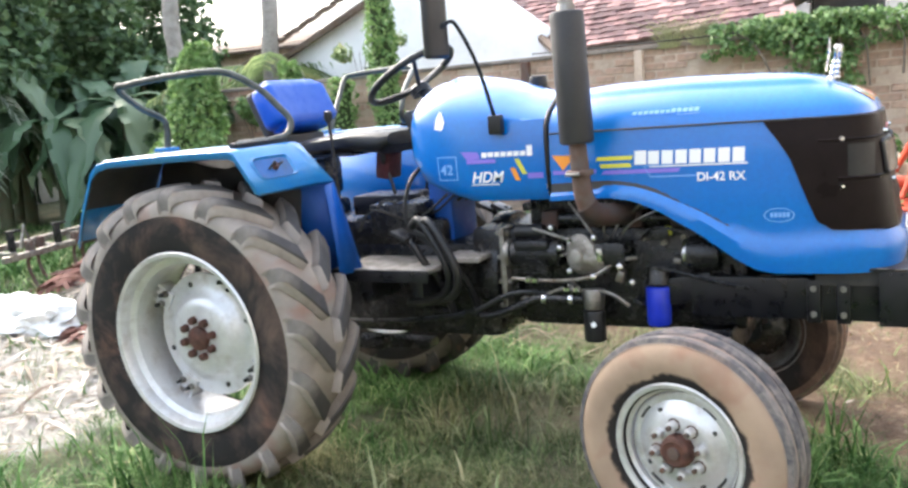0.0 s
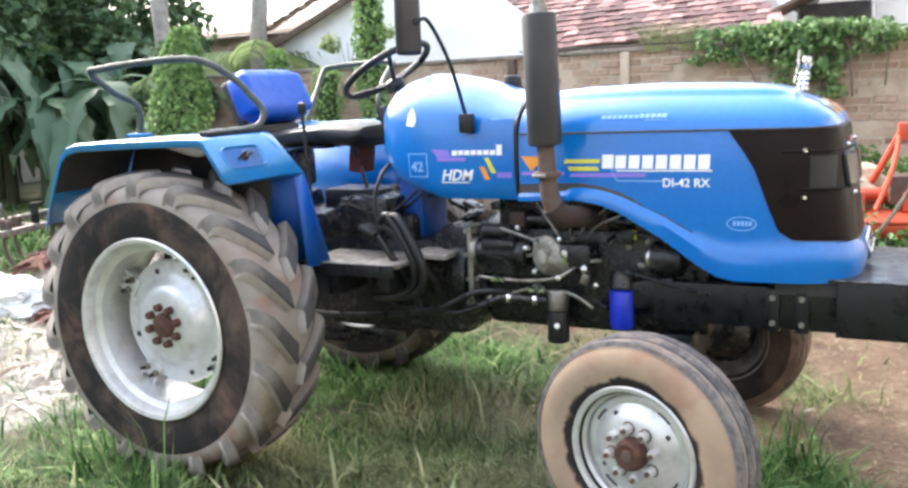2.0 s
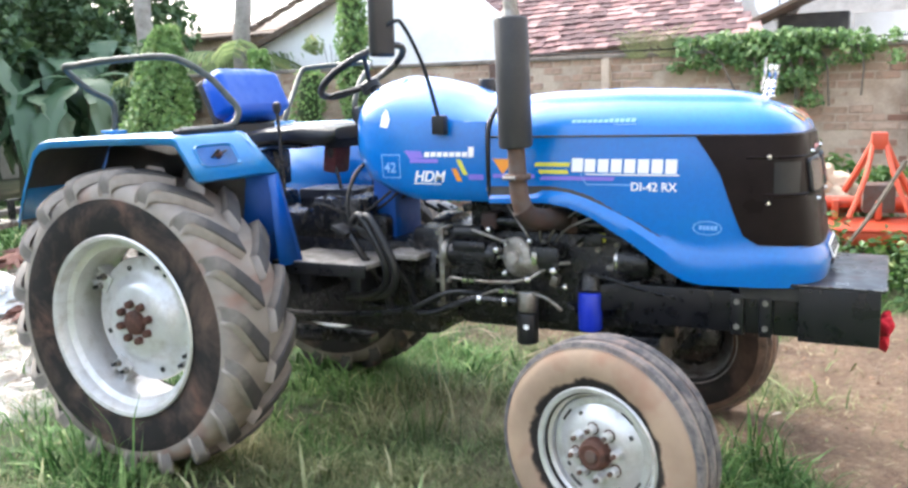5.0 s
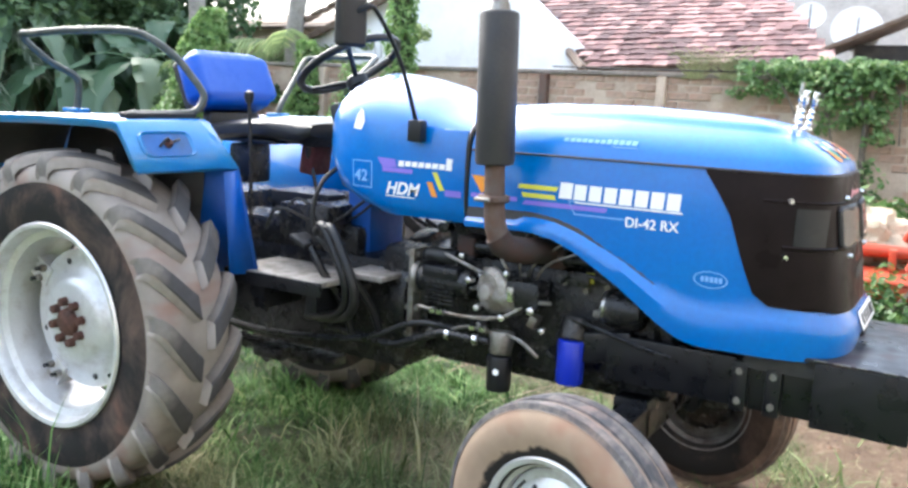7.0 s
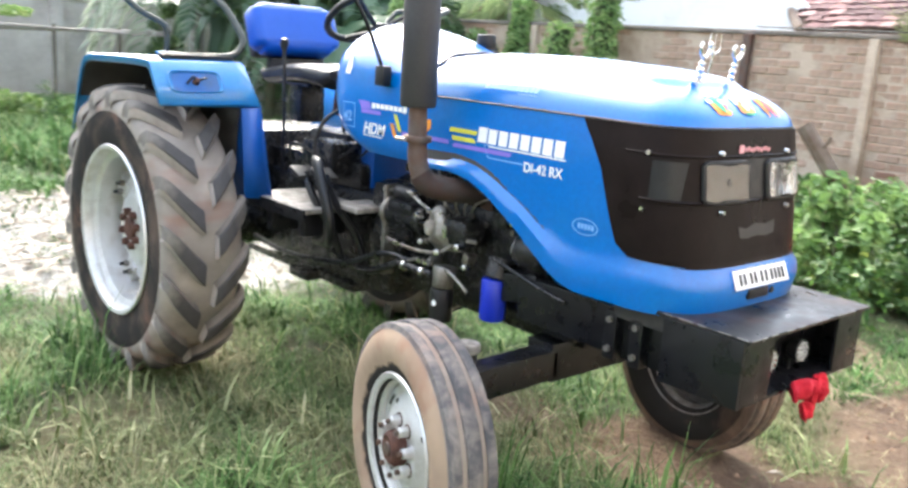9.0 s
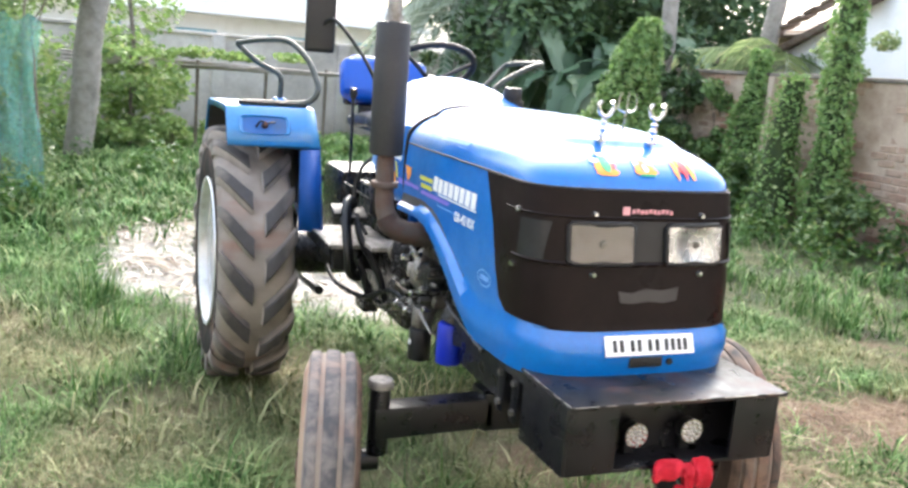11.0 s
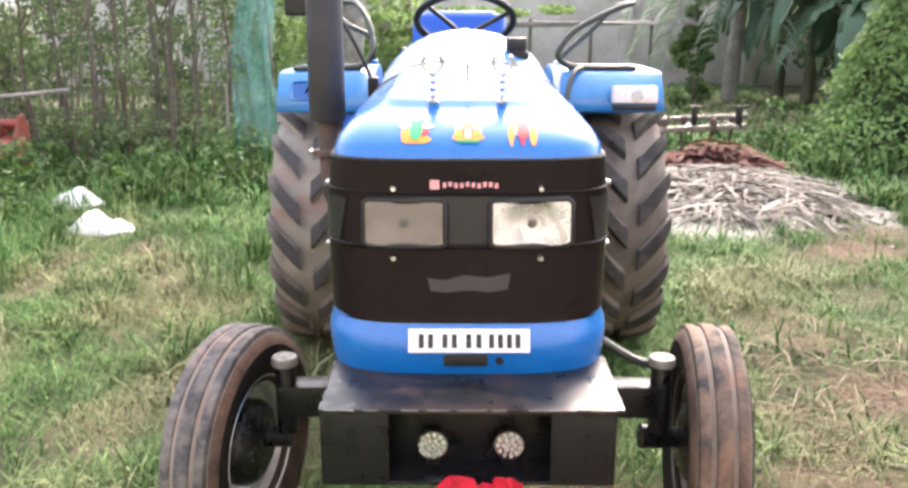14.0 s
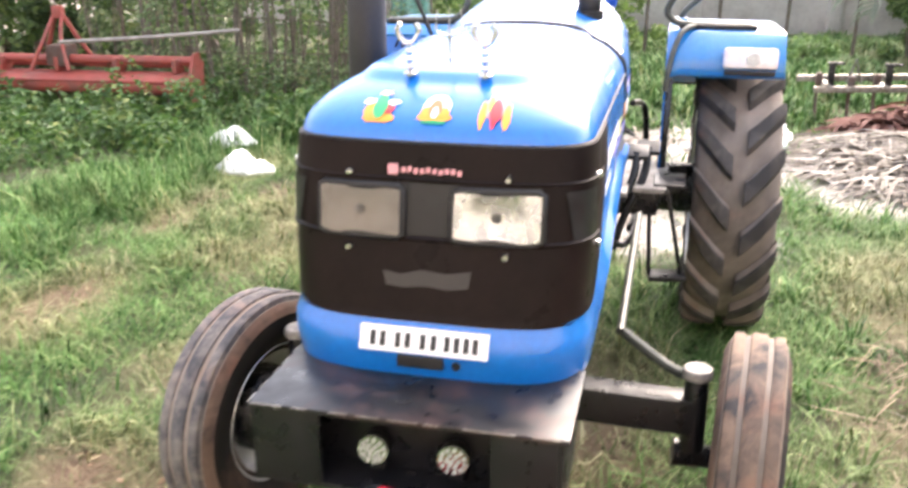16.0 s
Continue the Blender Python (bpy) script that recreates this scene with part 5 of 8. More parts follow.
part("alternator", cyl((1.90, -0.24, 0.90), (2.02, -0.24, 0.90), 0.062, None, 22, 0.01), ENGINE, eng)
part("alternator_end", cyl((1.885, -0.24, 0.90), (1.905, -0.24, 0.90), 0.05, 0.058, 22, 0.004), CHROME, eng)
f1 = part("oil_filter", cyl((1.785, -0.25, 0.625), (1.785, -0.25, 0.775), 0.046, None, 24, 0.008), FILTER_BLUE, eng, "deep blue oil filter")
part("filter_base", cyl((1.785, -0.24, 0.775), (1.785, -0.22, 0.84), 0.05, 0.05, 20), ENGINE, f1)
f2 = part("fuel_filter", cyl((1.535, -0.27, 0.555), (1.535, -0.27, 0.68), 0.043, None, 24, 0.008), PLASTIC, eng, "black fuel filter")
part("filter_head", cyl((1.535, -0.27, 0.68), (1.535, -0.26, 0.76), 0.038, 0.046, 20, 0.006), STEEL, f2)
part("filter_spot", cyl((1.545, -0.314, 0.63), (1.545, -0.316, 0.63), 0.012, None, 6), WHITE, f2)
for pts in ([(1.35, -0.29, 0.74), (1.42, -0.3, 0.765), (1.5, -0.29, 0.76)], [(1.2, -0.28, 0.8), (1.4, -0.31, 0.80), (1.55, -0.31, 0.82), (1.65, -0.3, 0.88), (1.72, -0.29, 0.89)],
            [(1.54, -0.28, 0.76), (1.62, -0.30, 0.75), (1.68, -0.28, 0.70)], [(1.75, -0.26, 0.85), (1.85, -0.28, 0.84), (2.0, -0.27, 0.80), (2.12, -0.27, 0.78)],
            [(1.3, -0.27, 1.0), (1.42, -0.29, 0.97), (1.5, -0.28, 0.94)], [(1.72, -0.22, 0.95), (1.8, -0.27, 1.0), (1.9, -0.26, 0.98)]):
    part("fuel_pipe", tube(pts, 0.007, 8, 5), STEEL if pts[0][0] < 1.55 else ENGINE, eng)
for x, z in ((1.43, 0.765), (1.47, 0.765), (1.27, 0.80), (1.30, 0.80)):
    part("pipe_union", cyl((x, -0.30, z), (x + 0.022, -0.30, z), 0.014, None, 6), CHROME, eng)
part("radiator", box((2.24, 0, 1.06), (0.08, 0.5, 0.46), 0.01), UNDERSIDE, tractor, "dark radiator inside the hood")
part("air_cleaner", cyl((2.0, 0.05, 1.22), (2.16, 0.05, 1.22), 0.09, None, 20, 0.01), PLASTIC, tractor)
# clutch housing flange, hoses and pipes along the right side
part("bell_housing", box((1.10, 0, 0.80), (0.22, 0.44, 0.40), 0.05), ENGINE, gear)
part("flange", box((1.16, -0.22, 0.82), (0.022, 0.10, 0.36), 0.004), STEEL, gear, "pale edge of the housing flange")
for k, z in enumerate((0.68, 0.78, 0.88, 0.98)):
    part("flange_bolt", cyl((1.13, -0.25, z), (1.19, -0.25, z), 0.011, None, 6), STEEL, gear)
for dx, dy in ((0.0, 0.0), (0.05, 0.02)):
    part("thick_hose", tube([(0.80 + dx, -0.36 - dy, 1.03), (0.86 + dx, -0.40 - dy, 1.06), (0.93 + dx, -0.42 - dy, 0.98), (0.985 + dx, -0.42 - dy, 0.86), (0.96 + dx, -0.40 - dy, 0.77), (0.86 + dx, -0.36, 0.72), (0.72 + dx, -0.3, 0.69)], 0.0175, 10, 5), PLASTIC, tractor, "thick bent black hose")
part("suction_pipe", tube([(0.78, -0.27, 0.66), (0.92, -0.29, 0.655), (1.05, -0.30, 0.645), (1.14, -0.30, 0.655), (1.25, -0.30, 0.70), (1.32, -0.30, 0.725), (1.40, -0.30, 0.725), (1.50, -0.29, 0.725)], 0.0155, 10, 5), ENGINE, tractor, "bent dark suction pipe")
for x in (1.335, 1.445):
    part("pipe_ring", cyl((x, -0.30, 0.724), (x + 0.02, -0.30, 0.724), 0.021, None, 16, 0.003), CHROME, tractor, "bright pipe union")
part("starter_ribs", box((1.30, -0.275, 0.935), (0.15, 0.07, 0.05), 0.02), BLACK, eng)
for k in range(7):
    part("cooling_fin", box((1.305, -0.305, 0.885 - 0.014 * k + 0.03), (0.12, 0.012, 0.005), 0.001), ENGINE, eng)
part("governor_cover", revolve([(0.0001, -0.03), (0.06, -0.028), (0.078, -0.012), (0.08, 0.0), (0.07, 0.012), (0.05, 0.03), (0.0001, 0.034)], Matrix.Translation((1.50, -0.27, 0.90)) @ pose(0, 0, 0, 0, 0, -25), 26), ALLOY, eng, "pale round governor cover")
part("pump_body", box((1.62, -0.26, 0.905), (0.13, 0.11, 0.10), 0.03), ENGINE, eng)
part("cover_boss", cyl((1.50, -0.29, 0.90), (1.49, -0.325, 0.90), 0.03, 0.026, 16, 0.004), ALLOY, eng)
for k in range(6):
    a = 2 * math.pi * k / 6
    part("cover_bolt", cyl((1.50 + 0.062 * math.cos(a), -0.27, 0.90 + 0.062 * math.sin(a)), (1.49 + 0.062 * math.cos(a), -0.305, 0.90 + 0.062 * math.sin(a)), 0.008, None, 6), CHROME, eng)
part("pump_label", box((1.585, -0.322, 0.905), (0.022, 0.004, 0.05), 0.002), CHROME, eng)
for k in range(4):
    part("injector_pipe", tube([(1.56 + 0.03 * k, -0.26, 0.96), (1.54 + 0.06 * k, -0.29, 1.0 + 0.01 * k), (1.45 + 0.15 * k, -0.25, 1.10)], 0.0045, 6, 5), STEEL, eng)
for k in range(16):
    x = 1.22 + 0.053 * k
    part("bracket", box((x, -0.205 - 0.02 * (k % 3), 0.70 + 0.055 * ((k * 7) % 9)), (0.03 + 0.012 * (k % 4), 0.05, 0.022 + 0.01 * (k % 3)), 0.006, (0, 13 * (k % 5) - 20, 0)), STEEL if k % 4 == 0 else ENGINE, eng)
for k, (x, z, r) in enumerate(((1.43, 0.93, 0.014), (1.46, 0.84, 0.012), (1.55, 0.82, 0.015), (1.57, 0.97, 0.012), (1.66, 0.86, 0.016), (1.70, 0.80, 0.012), (1.40, 1.01, 0.012))):
    part("union_nut", cyl((x, -0.30, z), (x + 0.006 * (k % 3), -0.335, z + 0.004), r, r * 0.85, 6, 0.002), CHROME, eng, "bright union nut")
part("fan_belt", tube([(2.05, -0.22, 0.9), (2.06, -0.24, 1.0), (2.06, -0.12, 1.06), (2.06, 0.0, 0.9), (2.06, -0.1, 0.72), (2.05, -0.22, 0.85)], 0.008, 6, 5), PLASTIC, eng)
part("yellow_tag", box((1.83, -0.245, 0.985), (0.03, 0.01, 0.035), 0.003), YELLOW, eng)
# mounting step on the left
ms = part("mounting_step", box((0.84, 0.515, 0.49), (0.10, 0.15, 0.02), 0.005, (0, 0, 8)), BLACK, tractor, "black hanging mounting step with a worn tread")
part("step_bar", box((0.82, 0.435, 0.67), (0.05, 0.016, 0.38), 0.004, (3, 0, 0)), BLACK, ms)
part("step_bar", box((0.82, 0.53, 0.68), (0.045, 0.016, 0.36), 0.004, (12, 0, 0)), BLACK, ms)
part("step_deck", box((0.80, 0.50, 0.872), (0.20, 0.12, 0.02), 0.005), BLACK, ms)
for k, (x0, y0, z0) in enumerate(((0.74, 0.2, 1.0), (0.60, 0.24, 1.06), (0.70, 0.28, 1.0))):
    rod = part("control_rod", tube([(x0, y0, z0), (x0 - 0.06, y0 + 0.02, z0 + 0.16), (x0 - 0.10, y0 + 0.03, z0 + 0.28)], 0.009, 6, 3), BLACK, tractor)
# a dark skin set just inside the hood's skirt
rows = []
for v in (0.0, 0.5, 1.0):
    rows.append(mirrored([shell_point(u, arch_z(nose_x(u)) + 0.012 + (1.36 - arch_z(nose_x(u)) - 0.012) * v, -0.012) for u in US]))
part("hood_inner_skin", grid_mesh(rows), UNDERSIDE, hood)

# exhaust
ex = part("silencer", cyl((1.578, -0.468, 1.338), (1.566, -0.466, 1.80), 0.061, 0.061, 32, 0.012), SILENCER, tractor, "tall dull black exhaust silencer")
part("tail_pipe", cyl((1.566, -0.466, 1.795), (1.562, -0.466, 2.12), 0.026, 0.026, 20), STEEL, ex, "dull steel tail pipe")
part("pipe_collar", cyl((1.566, -0.466, 1.80), (1.566, -0.466, 1.825), 0.034, 0.03, 20), STEEL, ex)
part("exhaust_pipe", tube([(1.579, -0.468, 1.345), (1.582, -0.466, 1.25), (1.588, -0.463, 1.16), (1.60, -0.452, 1.108)], 0.031, 16, 5, None, 0.036), RUST, ex, "rusty exhaust pipe")
part("exhaust_elbow", tube([(1.595, -0.456, 1.118), (1.612, -0.435, 1.085), (1.64, -0.38, 1.068), (1.66, -0.31, 1.062), (1.67, -0.225, 1.05)], 0.04, 16, 5, None, 0.044), SHADED_RUST, ex, "red rusty elbow darkened for shade")
part("pipe_clamp", cyl((1.581, -0.467, 1.225), (1.581, -0.467, 1.245), 0.05, None, 20, 0.003), RUST, ex)
part("clamp_bolt", cyl((1.60, -0.53, 1.235), (1.55, -0.53, 1.235), 0.007, None, 8), STEEL, ex)

# mirror on its arm
arm = part("mirror_arm", tube([(1.208, -0.34, 1.41), (1.208, -0.36, 1.47), (1.20, -0.45, 1.65), (1.185, -0.565, 1.79), (1.165, -0.60, 1.80), (1.135, -0.62, 1.775)], 0.0075, 8, 5), BLACK, tractor, "thin black mirror arm")
part("arm_base", box((1.21, -0.345, 1.42), (0.055, 0.04, 0.075), 0.008), PLASTIC, arm)
part("mirror_housing", box((1.13, -0.625, 1.79), (0.035, 0.115, 0.225), 0.016, (0, 0, -12), None, 3), PLASTIC, arm, "black mirror housing")
part("mirror_glass", box((1.1115, -0.621, 1.79), (0.002, 0.098, 0.205), 0.0005, (0, 0, -12)), flat("mirror_silver", (0.9, 0.9, 0.9), 0.03, 1.0), arm)

# ---- the yard: ground ----
def fbm(x, y, s, seed=0.0, oct=3):
    return noise.fractal(Vector((x * s, y * s, seed)), 0.9, 2.0, oct, noise_basis="PERLIN_ORIGINAL")


BARE = [(3.3, 1.9, 1.3, 1.5, 1.0), (2.1, 0.6, 0.5, 0.5, 0.8), (2.95, 0.5, 0.85, 0.6, 1.0), (4.6, 0.6, 1.5, 1.2, 0.75), (2.1, -1.15, 0.4, 0.26, 0.6), (0.62, -2.55, 0.45, 0.24, 0.75),
        (-0.95, -2.78, 0.75, 0.2, 0.6), (1.98, -1.4, 0.22, 0.2, 0.75), (2.2, -1.05, 0.3, 0.2, 0.8), (1.7, 1.2, 0.5, 0.45, 0.6), (1.25, 1.9, 0.8, 0.5, 0.62), (-0.9, 2.75, 0.8, 0.4, 0.5), (1.6, 2.6, 0.8, 0.5, 0.62), (-1.7, 2.9, 1.3, 0.8, 0.5), (0.6, 3.6, 1.6, 0.5, 0.5), (-0.9, 3.1, 0.8, 0.4, 0.42),
        (1.5, 0.35, 0.4, 0.3, 0.5), (3.3, -0.4, 0.7, 0.6, 0.5), (3.4, 0.4, 0.8, 0.7, 0.85), (2.5, -1.9, 0.6, 0.4, 0.4), (3.6, -1.6, 1.6, 1.4, 0.3), (-2.0, -2.0, 1.6, 0.6, 0.28)]
LITTER = [(-2.7, -0.3, 1.9, 1.35, 1.1), (-3.6, 0.9, 1.5, 1.1, 1.0), (-2.9, 2.1, 1.5, 0.9, 0.75), (-1.2, 0.6, 0.75, 0.8, 0.72), (-3.3, 3.4, 1.4, 0.6, 0.5)]


def blobs(spec, x, y):
    v = 0.0
    for cx, cy, rx, ry, s in spec:
        d = math.hypot((x - cx) / rx, (y - cy) / ry)
        v = max(v, s * (1 - sstep(0.45, 1.25, d)))
    return v


def masks(x, y):
    n = fbm(x, y, 1.1, 3.0, 4) * 0.55
    b = sstep(0.25, 0.7, blobs(BARE, x, y) + n * 0.8)
    lt = sstep(0.3, 0.65, blobs(LITTER, x, y) + n * 0.55)
    return b, lt


GX = np.concatenate([[-600, -200, -80, -40, -24], np.arange(-16, 8.01, 0.125), [11, 16, 30, 80, 200, 600]])
GY = np.concatenate([[-600, -200, -80, -40, -20, -13], np.arange(-9.5, 8.51, 0.125), [11, 16, 30, 80, 200, 600]])
bare_g, lit_g = np.zeros((len(GY), len(GX))), np.zeros((len(GY), len(GX)))
verts = []
for j, y in enumerate(GY):
    for i, x in enumerate(GX):
        near = abs(x) < 20 and abs(y) < 20
        if near:
            bare_g[j, i], lit_g[j, i] = masks(x, y)
        z = (fbm(x, y, 0.8, 9.0, 3) * 0.03 - 0.012 + lit_g[j, i] * 0.02) if near else -0.02
        verts.append((x, y, z))
nx = len(GX)
faces = [(j * nx + i, j * nx + i + 1, (j + 1) * nx + i + 1, (j + 1) * nx + i) for j in range(len(GY) - 1) for i in range(nx - 1)]


def ground_material():
    m = Mat("yard_soil", 0.95)
    b, lt = m.attr("bare"), m.attr("litter")
    # turf is coloured dark so gaps between blades read as shade
    turf = m.mix(m.ramp(m.noise(2.2, 6), [(0.35, 0.0), (0.65, 1.0)]), (0.035, 0.05, 0.017), (0.095, 0.1, 0.04))
    worn = m.mix(m.ramp(m.noise(7, 6, 0.65), [(0.35, 0.0), (0.65, 1.0)]), (0.12, 0.115, 0.05), (0.24, 0.2, 0.115))
    turf = m.mix(m.ramp(m.attr("dry_sunlit"), [(0.15, 0.0), (0.8, 1.0)]), turf, worn)
    soil = m.mix(m.ramp(m.noise(3.0, 8, 0.65), [(0.3, 0.0), (0.7, 1.0)]), (0.12, 0.074, 0.045), (0.25, 0.168, 0.106))
    soil = m.mix(m.ramp(m.noise(38, 5, 0.7), [(0.46, 0.0), (0.62, 0.6)]), soil, (0.085, 0.05, 0.031))
    soil = m.mix(m.ramp(m.noise(11, 6, 0.7), [(0.56, 0.0), (0.68, 0.55)]), soil, (0.4, 0.315, 0.225))
    pale = m.mix(m.ramp(m.noise(5, 8, 0.7, None, 1.5), [(0.35, 0.0), (0.6, 1.0)]), (0.34, 0.305, 0.255), (0.62, 0.59, 0.55))
    c = m.mix(b, turf, soil)
    c = m.mix(lt, c, pale)
    m.color(c)
    m.bump(m.noise(16, 9, 0.8), 1.0, 0.05)
    return m.m


ground = arrays_mesh("ground", verts, faces, ground_material(), True)
tagged(ground, "rough yard ground of grass, bare soil and pale leaf litter", "ground", "", "structure")

rng = np.random.default_rng(5)


def grid_value(arr, x, y):
    fx = np.interp(x, GX, np.arange(len(GX)))
    fy = np.interp(y, GY, np.arange(len(GY)))
    i, j = np.clip(fx.astype(int), 0, len(GX) - 2), np.clip(fy.astype(int), 0, len(GY) - 2)
    u, v = fx - i, fy - j
    return arr[j, i] * (1 - u) * (1 - v) + arr[j, i + 1] * u * (1 - v) + arr[j + 1, i] * (1 - u) * v + arr[j + 1, i + 1] * u * v


zg = np.array([v[2] for v in verts]).reshape(len(GY), len(GX))
tall_g, thin_g, dry_sunlit_g = np.zeros_like(zg), np.ones_like(zg), np.zeros_like(zg)
# dry patches; the one at (-9.0, 4.3) paints sunlight on the lawn
DRY_SUNLIT = [(1.1, 0.0, 0.9, 0.75, 0.8), (0.8, -0.8, 1.1, 0.7, 0.85), (1.2, -1.5, 0.45, 0.35, 0.75), (0.75, -2.55, 0.7, 0.4, 0.9), (2.05, -1.25, 0.5, 0.45, 0.85), (-0.6, -2.1, 1.0, 0.5, 0.8), (-0.4, -1.5, 0.7, 0.35, 0.6),
           (-1.3, -2.75, 1.2, 0.25, 0.8), (-9.0, 4.3, 2.6, 1.3, 0.9), (1.6, 1.3, 0.9, 0.7, 0.45), (-0.5, 1.9, 1.0, 0.7, 0.6), (2.9, 0.9, 1.4, 1.3, 0.75), (0.3, 3.0, 1.4, 0.6, 0.5), (3.4, -0.9, 0.6, 0.5, 0.5)]
TALL = [(-5.2, -3.0, 2.6, 1.3, 1.0), (-1.2, -1.55, 0.7, 0.28, 0.85), (-0.6, -3.4, 1.6, 0.6, 0.55), (1.0, -3.2, 1.0, 0.5, 0.45), (-7.5, 1.0, 2.2, 3.0, 0.7), (-5.6, 4.2, 1.4, 1.0, 0.8), (0.8, 5.4, 2.6, 1.0, 1.0),
        (2.4, 4.6, 1.6, 0.9, 0.9), (-4.5, -5.5, 3.0, 1.5, 0.9), (-3.0, -3.2, 1.6, 0.6, 0.7), (-6.6, 5.6, 1.6, 1.2, 0.9), (0.3, -1.3, 0.4, 0.25, 0.5), (2.05, -0.25, 0.35, 0.2, 0.6), (0.9, 0.3, 0.7, 0.5, 0.45), (2.3, -2.2, 0.5, 0.4, 0.5), (2.9, -1.5, 0.45, 0.3, 0.5), (2.2, -1.95, 0.4, 0.3, 0.6), (1.5, -1.85, 0.25, 0.2, 0.6), (-0.1, -3.15, 0.6, 0.3, 0.7), (-1.6, -3.3, 1.3, 0.3, 0.75), (2.4, 0.12, 0.25, 0.18, 0.8), (-0.75, -1.35, 0.3, 0.2, 0.7), (0.02, -0.99, 0.5, 0.12, 0.85), (-1.5, 3.9, 2.0, 0.6, 0.5)]
LUSH = [(2.1, -2.1, 1.1, 0.5, 1.0), (-0.1, -3.2, 1.1, 0.4, 1.0), (-2.4, -3.6, 1.6, 0.5, 1.0), (2.4, 0.1, 0.3, 0.25, 1.0), (-0.7, -1.4, 0.35, 0.25, 0.6)]
for j, y in enumerate(GY):
    for i, x in enumerate(GX):
        if -16 <= x <= 8 and -9.5 <= y <= 8.5:
            thin_g[j, i] = 0.7 + 1.5 * fbm(x, y, 1.5, 40.0, 3)
            dry_sunlit_g[j, i] = min(1.0, max(0.0, blobs(DRY_SUNLIT, x, y) - 0.6 * blobs(LUSH, x, y) + 0.75 * fbm(x, y, 1.6, 55.0, 3)))
            tall_g[j, i] = min(1.0, max(0.0, blobs(TALL, x, y) + 0.35 * fbm(x, y, 1.7, 21.0, 2)))


for key, arr in (("bare", bare_g), ("litter", lit_g), ("dry_sunlit", dry_sunlit_g)):
    at = ground.data.attributes.new(key, "FLOAT", "POINT")
    at.data.foreach_set("value", arr.ravel())


def blades(n, x0, x1, y0, y1, base, spread, width, keep_bare=0.025, keep_tall=None, clump=0):
    """Blades strewn over a stretch; with clump they grow in tufts of that many."""
    x, y = rng.uniform(x0, x1, n), rng.uniform(y0, y1, n)
    if clump:
        m = n // clump
        cx, cy, cr = rng.uniform(x0, x1, m), rng.uniform(y0, y1, m), rng.uniform(0.02, 0.08, m)
        i = rng.integers(0, m, n)
        x, y = cx[i] + rng.normal(0, 1, n) * cr[i], cy[i] + rng.normal(0, 1, n) * cr[i]
    b, lt, tl = grid_value(bare_g, x, y), grid_value(lit_g, x, y), grid_value(tall_g, x, y)
    p = (1 - b) * (1 - 0.93 * lt) + keep_bare * b
    p = p * np.clip(grid_value(thin_g, x, y), 0.12, 1.0)
    if keep_tall is not None:
        p = p * (tl > keep_tall)
    ok = rng.uniform(0, 1, n) < p
    x, y, tl = x[ok], y[ok], tl[ok]
    n = len(x)
    h = (base + spread * rng.uniform(0, 1, n) ** 2) * (0.75 + 1.5 * tl * rng.uniform(0.2, 1, n))
    a = rng.uniform(0, 2 * np.pi, n)
    ln = np.minimum(h * rng.uniform(0.5, 2.7, n), rng.uniform(0.12, 0.24, n))
    dx, dy = np.cos(a), np.sin(a)
    w = width * rng.uniform(0.6, 1.3, n) * (1 + 0.5 * tl)
    z = grid_value(zg, x, y) - 0.005
    V = np.empty((n, 5, 3))
    V[:, 0] = np.stack([x - dy * w, y + dx * w, z], 1)
    V[:, 1] = np.stack([x + dy * w, y - dx * w, z], 1)
    mx, my, mz = x + dx * ln * 0.35, y + dy * ln * 0.35, z + h * 0.62
    V[:, 2] = np.stack([mx + dy * w * 0.8, my - dx * w * 0.8, mz], 1)
    V[:, 3] = np.stack([mx - dy * w * 0.8, my + dx * w * 0.8, mz], 1)
    V[:, 4] = np.stack([x + dx * ln, y + dy * ln, z + h * rng.uniform(0.75, 1.0, n)], 1)
    return V


def blades_object(name, V, material, label):
    n = len(V)
    base = (np.arange(n) * 5)[:, None]
    quads = (base + np.array([0, 1, 2, 3])).tolist()
    tris = (base + np.array([3, 2, 4])).tolist()
    ob = arrays_mesh(name, V.reshape(-1, 3), quads + tris, material)
    at = ob.data.attributes.new("dry_sunlit", "FLOAT", "POINT")
    at.data.foreach_set("value", np.repeat(grid_value(dry_sunlit_g, V[:, 0, 0], V[:, 0, 1]), 5))
    return tagged(ob, label, "grass", "", "stuff")


